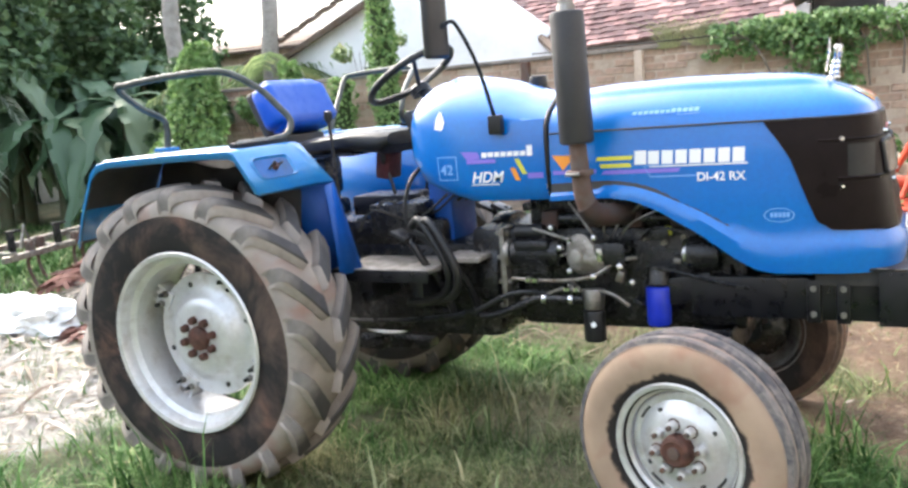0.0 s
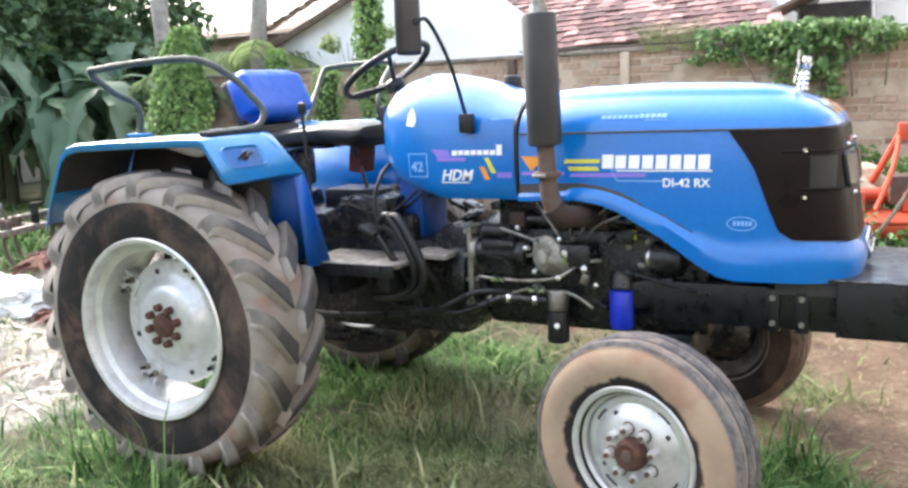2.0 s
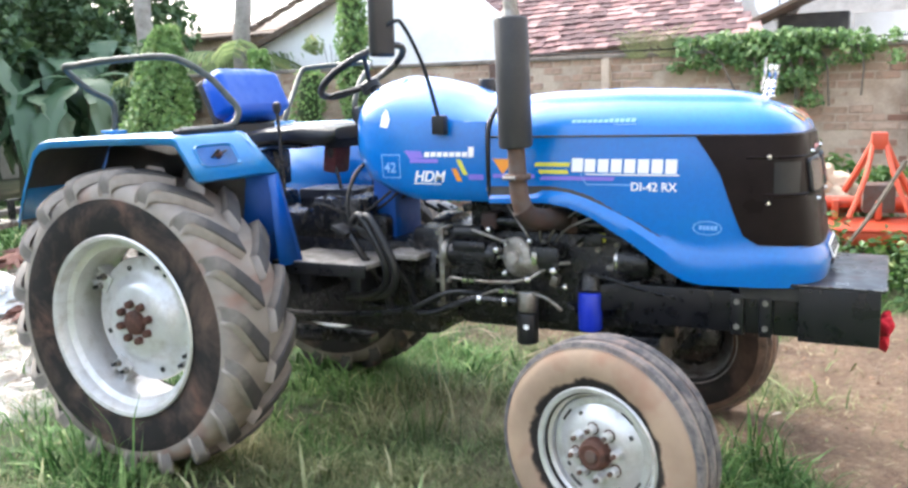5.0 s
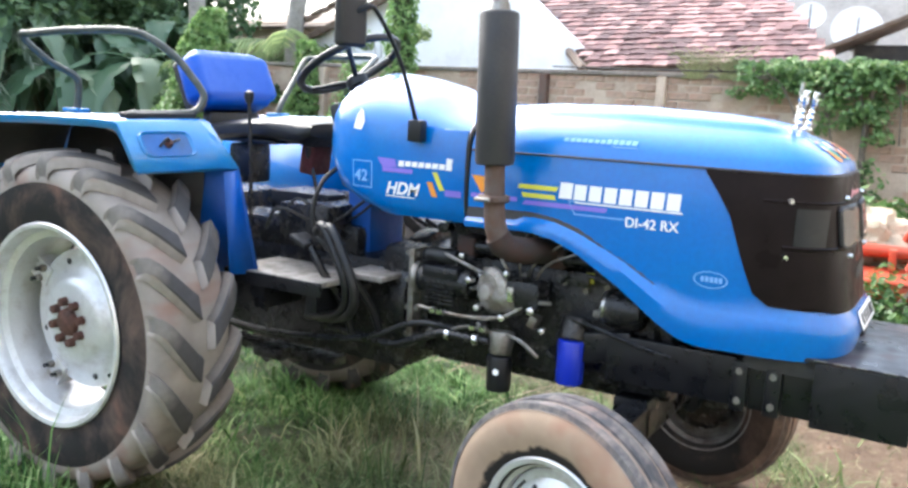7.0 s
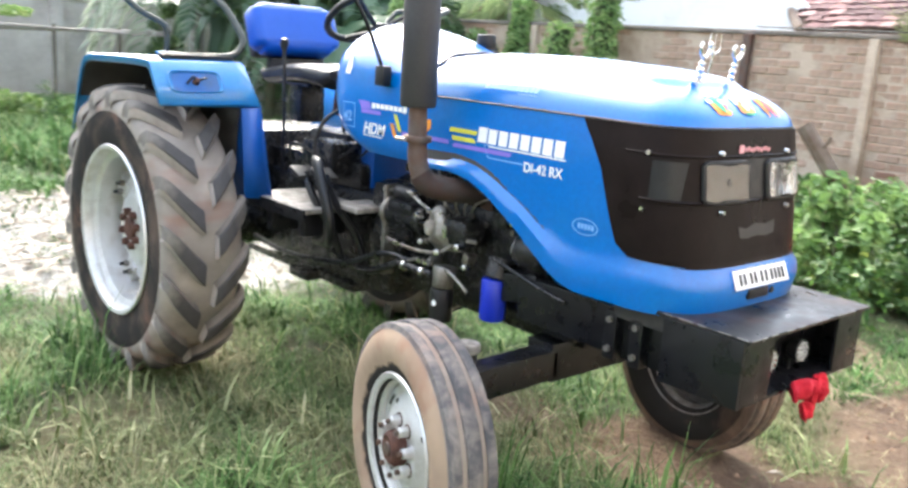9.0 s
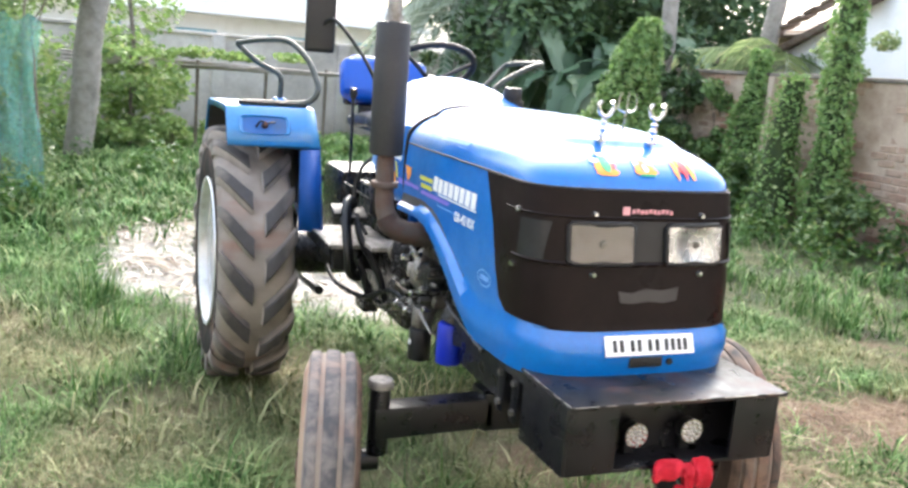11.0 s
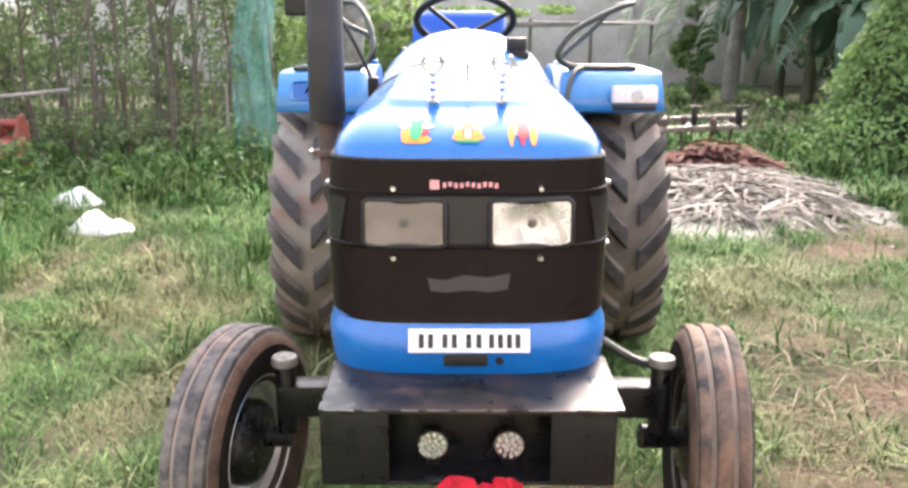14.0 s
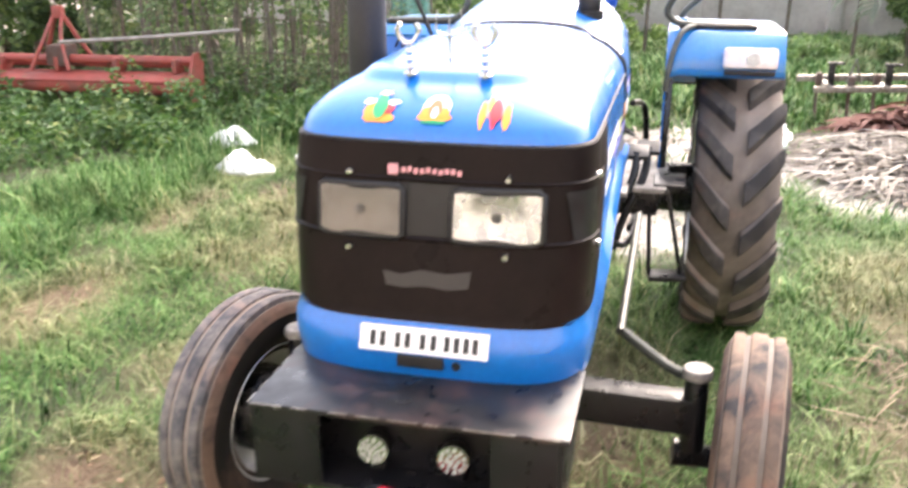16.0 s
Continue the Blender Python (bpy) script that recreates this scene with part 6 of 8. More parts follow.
def grass_material():
    """Blades that range from deep green to straw in broad patches."""
    m = Mat("grass_blades", 0.6)
    m.set("Specular IOR Level", 0.1)
    r = m.rand(True)
    green = m.ramp(r, [(0.0, (0.024, 0.068, 0.018)), (0.5, (0.085, 0.18, 0.045)), (0.9, (0.22, 0.345, 0.12)), (1.0, (0.4, 0.41, 0.2))])
    straw = m.ramp(r, [(0.0, (0.085, 0.105, 0.04)), (0.5, (0.2, 0.215, 0.095)), (1.0, (0.43, 0.385, 0.235))])
    c = m.mix(m.ramp(m.attr("dry_sunlit"), [(0.15, 0.0), (0.8, 0.9)]), green, straw)
    c = m.mix(0.6, c, m.ramp(m.noise(2.4, 3, 0.55), [(0.34, 0.27), (0.66, 0.6)]), "OVERLAY")
    m.color(c)
    tr = m.t.nodes.new("ShaderNodeBsdfTranslucent")
    m.link(c, tr.inputs["Color"])
    mx = m.t.nodes.new("ShaderNodeMixShader")
    mx.inputs[0].default_value = 0.08
    m.link(m.b.outputs[0], mx.inputs[1])
    m.link(tr.outputs[0], mx.inputs[2])
    m.link(mx.outputs[0], m.t.nodes["Material Output"].inputs["Surface"])
    return m.m


GRASS = grass_material()
WEED = leafy("weed_leaves", (0.035, 0.09, 0.018), (0.11, 0.2, 0.045), 0.5, 0.35, (0.2, 0.24, 0.06))
blades_object("grass", np.concatenate([
    blades(300000, -3.2, 5.2, -4.2, 3.4, 0.02, 0.055, 0.0021),
    blades(210000, -3.2, 5.2, -4.2, 3.4, 0.035, 0.09, 0.0019, 0.012, None, 22),
    blades(40000, -11, 5.5, -7.5, 6.6, 0.03, 0.09, 0.006),
    blades(80000, -11, 5.5, -7.5, 6.6, 0.06, 0.16, 0.0060, 0.03, None, 22),
    blades(90000, -14, -3.0, -3.0, 5.8, 0.10, 0.16, 0.009, 0.02, None, 16),
    blades(40000, -3.4, 5.4, -4.4, 4.0, 0.10, 0.16, 0.0023, 0.02, 0.28, 46),
    blades(30000, -3.4, 4.5, -4.4, 4.0, 0.09, 0.24, 0.0027, 0.02, 0.3, 20),
    blades(16000, -3.2, 5.4, -4.3, 3.6, 0.08, 0.14, 0.0021, 0.015, None, 14)]), GRASS, "short uneven green grass with dry blades")


def leaf_cards(P, N, size, spread=0.6, long=1.5):
    """Small folded leaves at points P facing about N."""
    n = len(P)
    d = N + rng.normal(0, spread, (n, 3))
    d /= np.linalg.norm(d, axis=1)[:, None]
    t = np.cross(d, rng.normal(0, 1, (n, 3)))
    t /= np.linalg.norm(t, axis=1)[:, None]
    b = np.cross(d, t)
    s = (size * rng.uniform(0.6, 1.35, n))[:, None]
    V = np.empty((n, 4, 3))
    V[:, 0] = P - t * s * long * 0.5
    V[:, 1] = P + b * s * 0.5 + d * s * 0.12
    V[:, 2] = P + t * s * long * 0.5 - d * s * 0.15
    V[:, 3] = P - b * s * 0.5 + d * s * 0.12
    return V


def leaves_object(name, V, material, parent=None, label="", category="", kind=""):
    n = len(V)
    base = (np.arange(n) * 4)[:, None]
    F = np.concatenate([base + np.array([0, 1, 2]), base + np.array([0, 2, 3])])
    ob = arrays_mesh(name, V.reshape(-1, 3), F, material)
    if parent:
        ob.parent = parent
    return tagged(ob, label, category, "", kind)


def ball_points(c, r, n, shell=0.55):
    d = rng.normal(0, 1, (n, 3))
    d /= np.linalg.norm(d, axis=1)[:, None]
    q = rng.uniform(shell, 1.0, n)[:, None] ** 0.6
    return np.array(c) + d * q * np.array(r), d


# low weeds along the edges of the yard
WEEDS = [(-4.6, -3.2, 1.4), (-5.6, -2.2, 0.9), (-3.2, -3.7, 0.9), (-5.3, -4.6, 1.2), (-2.6, -5.2, 1.0), (1.6, 4.9, 0.9), (0.6, 5.5, 0.9), (2.7, 5.2, 0.8), (-0.6, 5.9, 0.8), (1.2, 4.1, 0.6), (-5.9, 3.9, 0.7), (-6.4, 5.2, 0.9),
         (-6.6, 6.6, 0.9), (-5.2, 5.9, 0.7), (-8.6, -2.6, 1.2), (-7.2, -0.6, 0.8), (-9.5, 1.5, 1.3), (-3.8, 5.6, 0.7), (-2.4, 6.1, 0.7), (3.9, 5.0, 0.9), (-3.9, -2.5, 0.6), (-3.3, -4.6, 0.8), (-3.2, -5.6, 0.8), (-2.6, -4.2, 0.6), (-3.4, -6.6, 0.8), (2.2, 3.7, 0.5), (1.8, 3.9, 0.5), (2.7, 3.6, 0.5), (3.3, 3.7, 0.6), (1.5, 3.4, 0.4)]
packs = []
for wx, wy, wr in WEEDS:
    for k in range(int(16 * wr)):
        a, q = rng.uniform(0, 6.28), wr * rng.uniform(0, 1) ** 0.5
        hh = rng.uniform(0.08, 0.30) * (1.4 - q / wr * 0.6)
        P, N = ball_points((wx + q * math.cos(a), wy + q * math.sin(a), hh * 0.9), (0.16, 0.16, hh), int(70))
        P[:, 2] = np.abs(P[:, 2]) + 0.01
        packs.append(leaf_cards(P, N * 0.4 + np.array([0, 0, 0.8]), 0.045, 0.5))
leaves_object("weeds", np.concatenate(packs), WEED, None, "low broad-leaved green weeds along the edges of the yard", "weeds", "stuff")

# dry litter: pale strips lying flat
DRY = leafy("dry_litter", (0.27, 0.215, 0.155), (0.55, 0.5, 0.43), 0.8, 0.1, (0.16, 0.11, 0.075))
STRAW = leafy("dry_fronds", (0.04, 0.03, 0.023), (0.36, 0.315, 0.26), 0.8, 0.1, (0.52, 0.475, 0.42))
n = 5500
x, y = rng.uniform(-5, 4.8, n), rng.uniform(-2.2, 4.2, n)
keep = rng.uniform(0, 1, n) < np.clip(grid_value(lit_g, x, y) + 0.004 * grid_value(bare_g, x, y), 0.002, 1)
x, y = x[keep], y[keep]
P = np.stack([x, y, grid_value(zg, x, y) + rng.uniform(0.004, 0.04, len(x))], 1)
leaves_object("leaf_litter", leaf_cards(P, np.tile([0, 0, 1.0], (len(P), 1)), 0.03, 0.3, 3.0), DRY, None, "pale dry leaf litter scattered on the ground", "litter", "stuff")


def strips(n, c, spread, height, length, width, seed):
    """Bent dry strips heaped on each other."""
    r = np.random.default_rng(seed)
    out_v, out_f = [], []
    for k in range(n):
        a, q = r.uniform(0, 6.28), r.uniform(0, 1) ** 0.55
        px, py = c[0] + spread[0] * q * math.cos(a), c[1] + spread[1] * q * math.sin(a)
        top = height * (1 - q) ** 0.7 * r.uniform(0.3, 1) + 0.02
        yaw, L, w = r.uniform(0, 6.28), length * r.uniform(0.4, 1.2), width * r.uniform(0.5, 1.4)
        bend, roll = r.uniform(0.02, 0.14), r.uniform(-0.6, 0.6)
        ux, uy = math.cos(yaw), math.sin(yaw)
        b0 = len(out_v)
        for i in range(5):
            t = i / 4 - 0.5
            z = max(0.012, top + bend * (0.25 - t * t * 2) * L * 2 + r.uniform(-0.008, 0.008))
            ww = w * (1 - abs(t) * 1.3)
            sx, sy = -uy * ww * math.cos(roll), ux * ww * math.cos(roll)
            out_v.append((px + ux * t * L - sx, py + uy * t * L - sy, z - ww * math.sin(roll)))
            out_v.append((px + ux * t * L + sx, py + uy * t * L + sy, z + ww * math.sin(roll)))
        out_f += [(b0 + 2 * i, b0 + 2 * i + 1, b0 + 2 * i + 3, b0 + 2 * i + 2) for i in range(4)]
    return out_v, out_f


v, f = strips(1500, (-3.4, 2.45), (1.25, 0.95), 0.24, 0.75, 0.012, 4)
tagged(arrays_mesh("frond_heap", v, f, STRAW), "heap of grey dry palm fronds on the grass", "dry fronds", "", "stuff")
v, f = strips(420, (-2.9, -0.1), (1.7, 1.4), 0.06, 0.5, 0.012, 6)
tagged(arrays_mesh("frond_litter", v, f, DRY), "flat pale palm strips trodden into the ground", "dry fronds", "", "stuff")
n = 30000
x, y = rng.uniform(-1.5, 5.2, n), rng.uniform(-4.0, 3.6, n)
keep = rng.uniform(0, 1, n) < 0.14 + 0.06 * grid_value(bare_g, x, y)
x, y = x[keep], y[keep]
P = np.stack([x, y, grid_value(zg, x, y) + rng.uniform(0.002, 0.018, len(x))], 1)
leaves_object("dead_grass", leaf_cards(P, np.tile([0, 0, 1.0], (len(P), 1)), 0.008, 0.35, 7.0), leafy("dead_blades", (0.15, 0.11, 0.06), (0.34, 0.28, 0.17), 0.85, 0.1), None, "short dead grass and leaf scraps on the ground", "dead grass", "stuff")
v, f = strips(40, (2.6, 1.9), (2.2, 1.4), 0.02, 0.3, 0.002, 8)
tagged(arrays_mesh("straw_litter", v, f, STRAW), "short dry straws on the bare soil", "straw", "", "stuff")

# clods on the bare soil
n = 9000
x, y = rng.uniform(-2.5, 5.4, n), rng.uniform(-3.2, 3.6, n)
keep = rng.uniform(0, 1, n) < grid_value(bare_g, x, y) ** 1.5
x, y = x[keep], y[keep]
n = len(x)
s3 = (0.004 + 0.016 * rng.uniform(0, 1, n) ** 3)[:, None, None] * rng.uniform(0.6, 1.3, (n, 1, 3)) * np.array([1, 1, 0.7])
octa = np.array([[1, 0, 0], [0, 1, 0], [-1, 0, 0], [0, -1, 0], [0, 0, 1], [0, 0, -1]], float)
ang = rng.uniform(0, 6.28, n)
turn = np.stack([np.stack([np.cos(ang), -np.sin(ang), 0 * ang], 1), np.stack([np.sin(ang), np.cos(ang), 0 * ang], 1), np.stack([0 * ang, 0 * ang, 1 + 0 * ang], 1)], 1)
V = np.einsum("nij,nkj->nki", turn, octa[None] * s3 * rng.uniform(0.7, 1.2, (n, 6, 1))) + np.stack([x, y, grid_value(zg, x, y) + 0.002], 1)[:, None]
F = (np.arange(n) * 6)[:, None, None] + np.array([[0, 1, 4], [1, 2, 4], [2, 3, 4], [3, 0, 4], [1, 0, 5], [2, 1, 5], [3, 2, 5], [0, 3, 5]])
CLOD = leafy("soil_clod", (0.16, 0.096, 0.06), (0.32, 0.21, 0.14), 0.95, 0.0, (0.3, 0.22, 0.16))
tagged(arrays_mesh("soil_clods", V.reshape(-1, 3), F.reshape(-1, 3), CLOD), "small crumbly clods lying on the bare soil", "soil clods", "", "stuff")
v, f = strips(800, (1.1, 2.0), (1.2, 0.8), 0.03, 0.34, 0.0028, 41)
tagged(arrays_mesh("trodden_straw", v, f, leafy("trodden_straw", (0.09, 0.058, 0.036), (0.26, 0.195, 0.122), 0.85, 0.05, (0.38, 0.32, 0.23))), "brown trodden straw on the bare soil", "straw", "", "stuff")
SHEATH = leafy("rust_brown_sheath", (0.1, 0.035, 0.025), (0.2, 0.085, 0.06), 0.85, 0.1, (0.06, 0.025, 0.02))
v, f = strips(420, (-4.55, 2.6), (0.35, 0.75), 0.34, 0.42, 0.03, 12)
tagged(arrays_mesh("dry_sheaths", v, f, SHEATH), "rust-brown dry palm sheaths heaped beside the fronds", "dry sheaths", "", "stuff")

# ---- walls and houses ----
def brick_material():
    m = Mat("old_brick", 0.92)
    c = m.ramp(m.rand(True), [(0.0, (0.22, 0.11, 0.075)), (0.5, (0.37, 0.225, 0.16)), (1.0, (0.5, 0.37, 0.28))])
    c = m.mix(m.ramp(m.noise(1.3, 6, 0.6), [(0.42, 0.0), (0.62, 0.75)]), c, (0.48, 0.375, 0.285))
    c = m.mix(m.ramp(m.noise(2.2, 5, 0.65, (1.6, 1, 0.35)), [(0.54, 0.0), (0.72, 0.4)]), c, (0.2, 0.145, 0.115))
    c = m.mix(m.ramp(m.noise(14, 5), [(0.5, 0.0), (0.75, 0.5)]), c, (0.12, 0.09, 0.07))
    m.color(c)
    m.bump(m.noise(40, 5), 0.6, 0.01)
    return m.m


BRICK = brick_material()
MUD = grimy("mud_mortar", (0.5, 0.4, 0.31), (0.3, 0.215, 0.155), 0.95, 0, 3, 0.42, 0.72, 0.8)
LIME = grimy("white_limewash", (0.86, 0.86, 0.85), (0.74, 0.73, 0.7), 0.9, 0, 2, 0.5, 0.8, 0.2)
GREYWALL = grimy("weathered_grey_plaster", (0.58, 0.535, 0.49), (0.37, 0.33, 0.295), 0.95, 0, 1.2, 0.4, 0.7, 0.4)
CEMENT = grimy("grey_cement", (0.25, 0.215, 0.185), (0.13, 0.11, 0.092), 0.9, 0, 6, 0.4, 0.7, 0.4)

WY = 6.80
wall = finish("wall_north", box((-0.6, WY + 0.078, 0.93), (13.0, 0.17, 1.92)), MUD)
tagged(wall, "old mud-mortared brick compound wall", "wall", "", "structure")
brick = bmesh.new()
box((0, 0, 0), (0.225, 0.05, 0.072), 0.007, (0, 0, 0), brick, 1)
brick_me = bpy.data.meshes.new("brick")
brick.to_mesh(brick_me)
brick.free()
brick_me.materials.append(BRICK)
rest = bmesh.new()
count = 0
br = random.Random(3)
for row in range(22):
    z = 0.05 + row * 0.086
    k = 0
    x = -6.9 + (0.12 if row % 2 else 0.0)
    while x < 5.8:
        x += 0.241
        if br.random() < 0.06 or fbm(x, z * 1.6, 0.75, 12.0, 4) > 0.26:      # missing, or under mud plaster
            continue
        loc = pose(x, WY + 0.006 + br.uniform(-0.004, 0.014), z + br.uniform(-0.005, 0.005), br.uniform(-2, 2), br.uniform(-1.5, 1.5), br.uniform(-2, 2))
        if -2.7 < x < 2.4 and row >= 8 and count < 290:
            b = new("brick", brick_me)
            b.matrix_world = loc
            b.parent = wall
            count += 1
        else:
            v0 = [loc @ v.co for v in brick_me.vertices]
            vs = [rest.verts.new(p) for p in v0]
            for p in brick_me.polygons:
                rest.faces.new([vs[i] for i in p.vertices])
b = finish("brick_rest", rest, BRICK, wall)
b["kind"] = "stuff"
for x in (-4.9, -1.62, -0.21, 3.0):
    part("pilaster", box((x, WY - 0.05, 0.94), (0.10, 0.10, 1.9), 0.015), RUST if x == -1.62 else MUD, wall, "dark weathered post against the wall")
part("coping", box((-0.6, WY + 0.09, 1.915), (13.0, 0.27, 0.05), 0.015), CEMENT, wall, "thin grey coping")

# white gabled house with a clay-tile roof behind the wall
house = thing("house", "white limewashed house with a red clay-tile roof behind the wall", "house", (0, 0, 0))
bm = bmesh.new()
front = [(-6.6, 0.0), (-1.25, 0.0), (-1.25, 1.95), (-3.6, 3.62), (-6.6, 2.3)]
a = [bm.verts.new((x, 8.15, z)) for x, z in front]
b = [bm.verts.new((x - 1.2, 13.5, z)) for x, z in front]
bm.faces.new(a)
bm.faces.new(b[::-1])
for i in range(5):
    bm.faces.new((a[i], a[(i + 1) % 5], b[(i + 1) % 5], b[i]))
part("wall", bm, LIME, house, "bright white gable wall")


def tile_material():
    m = Mat("clay_tile", 0.85)
    c = m.ramp(m.rand(), [(0.0, (0.055, 0.024, 0.024)), (0.4, (0.11, 0.05, 0.048)), (0.55, (0.22, 0.11, 0.1)), (1.0, (0.34, 0.21, 0.19))])
    c = m.mix(m.ramp(m.noise(6, 5), [(0.48, 0.0), (0.72, 0.5)]), c, (0.46, 0.35, 0.33))
    m.color(c)
    m.bump(m.noise(50, 4), 0.3, 0.004)
    return m.m


TILE = tile_material()
TIMBER = grimy("old_timber", (0.12, 0.08, 0.055), (0.2, 0.16, 0.13), 0.85, 0, 12, 0.4, 0.7, 0.4)
E0 = Vector((-1.45, 7.62, 2.02))                 # lower corner of the slope at the gable
EAVE = Vector((2.81, 0.23, 0.14))
RIDGE = Vector((3.75, 0.30, 0.06))
VERGE = Vector((-2.33, 2.93, 1.30))
nrm = EAVE.cross(VERGE).normalized()
rows_n, cols_n = 17, 17
roof = part("roof", grid_mesh([[E0 - nrm * 0.06, E0 + EAVE - nrm * 0.06], [E0 + VERGE - nrm * 0.06, E0 + VERGE + RIDGE - nrm * 0.06]]), TIMBER, house, "red clay-tile roof slope")
roof.modifiers.new("thick", "SOLIDIFY").thickness = 0.04
ex_, vy_ = EAVE.normalized(), VERGE.normalized()
cell_w, cell_h = EAVE.length / cols_n, VERGE.length / rows_n
bm = bmesh.new()
vs = []
for i in range(6):
    u = i / 5 - 0.5
    h = 0.005 * math.cos(u * 2 * math.pi) + 0.008
    vs.append((bm.verts.new((u * cell_w * 1.04, -0.06, h + 0.024)), bm.verts.new((u * cell_w * 1.04, cell_h * 1.0, h - 0.012)), bm.verts.new((u * cell_w * 1.04, -0.06, h + 0.004))))
for p, q in zip(vs, vs[1:]):
    bm.faces.new((p[0], q[0], q[1], p[1]))
    bm.faces.new((p[2], q[2], q[0], p[0]))
tile_me = bpy.data.meshes.new("roof_tile")
bm.to_mesh(tile_me)
bm.free()
tile_me.materials.append(TILE)
rot = Matrix((ex_, (nrm.cross(ex_)).normalized(), nrm)).transposed().to_4x4()
for r in range(rows_n):
    for c in range(cols_n):
        across = EAVE.lerp(RIDGE, r / rows_n)
        p = E0 + across * ((c + 0.5 + 0.25 * (r % 2)) / cols_n) + VERGE * (r / rows_n) + nrm * br.uniform(-0.006, 0.01)
        t = new("roof_tile", tile_me)
        t.parent = roof
        t.matrix_world = Matrix.Translation(p) @ rot @ pose(0, 0, 0, br.uniform(-2, 2), br.uniform(-2.5, 2.5), br.uniform(-2.5, 2.5)) @ Matrix.Diagonal((across.length / EAVE.length, 1, 1, 1))
part("barge_board", tube([E0 - nrm * 0.03 - ex_ * 0.06, E0 + VERGE - nrm * 0.03 - ex_ * 0.06], 0.06, 6, 1), TIMBER, house, "ragged dark roof edge")
part("eave_beam", tube([E0 - nrm * 0.08, E0 + EAVE - nrm * 0.08], 0.05, 6, 1), TIMBER, house)
part("side_wall", box((0.3, 8.6, 0.97), (3.2, 0.2, 2.1)), LIME, house)
lroof = part("side_roof", box((-6.2, 8.9, 2.62), (3.4, 2.0, 0.09), 0.02, (14, -22, 0)), TIMBER, house, "low brown lean-to roof")
for i in range(9):
    part("rafter_end", box((-7.4 + 0.3 * i, 7.95, 2.16 + 0.121 * i), (0.22, 0.4, 0.05), 0.01, (14, -22, 0)), TIMBER, lroof)

# dark shed with two dishes at the far corner
shed = thing("shed", "dark open shed with a white wall beside the tiled house", "shed")
part("wall", box((4.25, 9.35, 1.2), (3.9, 0.2, 2.4)), LIME, shed, "bright white wall")
# solid dark box stands in for the shaded inside of the shed
part("opening_shade", box((1.86, 8.95, 1.2), (0.8, 0.5, 2.4)), UNDERSIDE, shed)
part("roof", box((1.72, 8.75, 2.56), (1.5, 1.1, 0.05), 0.01, (0, -24, 4)), TIMBER, shed, "sloping dark roof sheet")
part("far_wall", box((2.0, 13.0, 2.1), (9.0, 0.2, 4.2)), GREYWALL, shed)
for (x, y, z, r) in ((1.38, 9.3, 2.63, 0.3), (0.72, 9.9, 2.86, 0.19)):
    dish = thing("satellite_dish", "white satellite dish on a pole behind the roof", "satellite dish", (x, y, 0), "dishes on the roof")
    mm = Matrix.Translation((x, y, z)) @ pose(0, 0, 0, 0, 0, 0) @ Vector((0.15, -1, 0.35)).to_track_quat("Y", "Z").to_matrix().to_4x4()
    inv = Matrix.Translation((-x, -y, 0))
    part("bowl", revolve([(0.0001, -0.08), (r * 0.5, -0.06), (r * 0.85, -0.015), (r, 0.01), (r, 0.018), (r * 0.83, -0.005), (r * 0.5, -0.05), (0.0001, -0.068)], inv @ mm, 36), WHITE, dish)
    part("mast", cyl((0, 0.1, 0), (0, 0.1, z), 0.025, None, 10), STEEL, dish)
    part("feed_arm", tube([inv @ mm @ Vector((0, 0, -r)), inv @ mm @ Vector((0, 0.3, -0.1)), inv @ mm @ Vector((0, 0.34, 0))], 0.01, 6, 3), STEEL, dish)

# far compound wall and building to the west
west = finish("wall_west", box((-14.6, 1.0, 0.95), (0.2, 20.0, 1.9), 0.02), GREYWALL)
tagged(west, "weathered grey compound wall", "wall", "", "structure")
for i in range(7):
    part("pilaster", box((-14.45, -7 + 2.6 * i, 0.97), (0.18, 0.25, 1.94), 0.02), GREYWALL, west)
part("coping", box((-14.6, 1.0, 1.93), (0.32, 20.0, 0.07), 0.02), GREYWALL, west)
far = thing("building", "white building with an open pillared upper floor beyond the compound wall", "building", (-24, 1, 0))
part("wall", box((0, 0, 1.35), (5.0, 13.0, 2.7), 0.03), LIME, far)
part("balcony", box((2.9, 0, 2.62), (1.0, 13.0, 0.14), 0.02), LIME, far)
for i in range(5):
    w = part("window", box((2.52, -5 + 2.5 * i, 1.5), (0.06, 1.1, 1.3), 0.01), grimy("window_blue", (0.2, 0.36, 0.42), (0.3, 0.42, 0.46), 0.3) if i == 0 else bpy.data.materials["window_blue"], far)
    part("sill", box((2.58, -5 + 2.5 * i, 0.8), (0.14, 1.3, 0.07), 0.01), CEMENT, w)
    part("balcony_rail", box((3.35, -5 + 2.5 * i, 2.95), (0.05, 2.4, 0.5), 0.01), LIME, far)
for i in range(6):
    part("pillar", box((2.9, -6.2 + 2.5 * i, 3.8), (0.3, 0.3, 2.4), 0.02), LIME, far)
# mud outbuilding beyond the shrubs at the corner
outb = thing("outbuilding", "low tan mud outbuilding behind the shrubs", "building", (-8.5, 12.2, 0))
part("wall", box((0, 0, 1.5), (7.0, 0.3, 3.0), 0.03), MUD, outb)
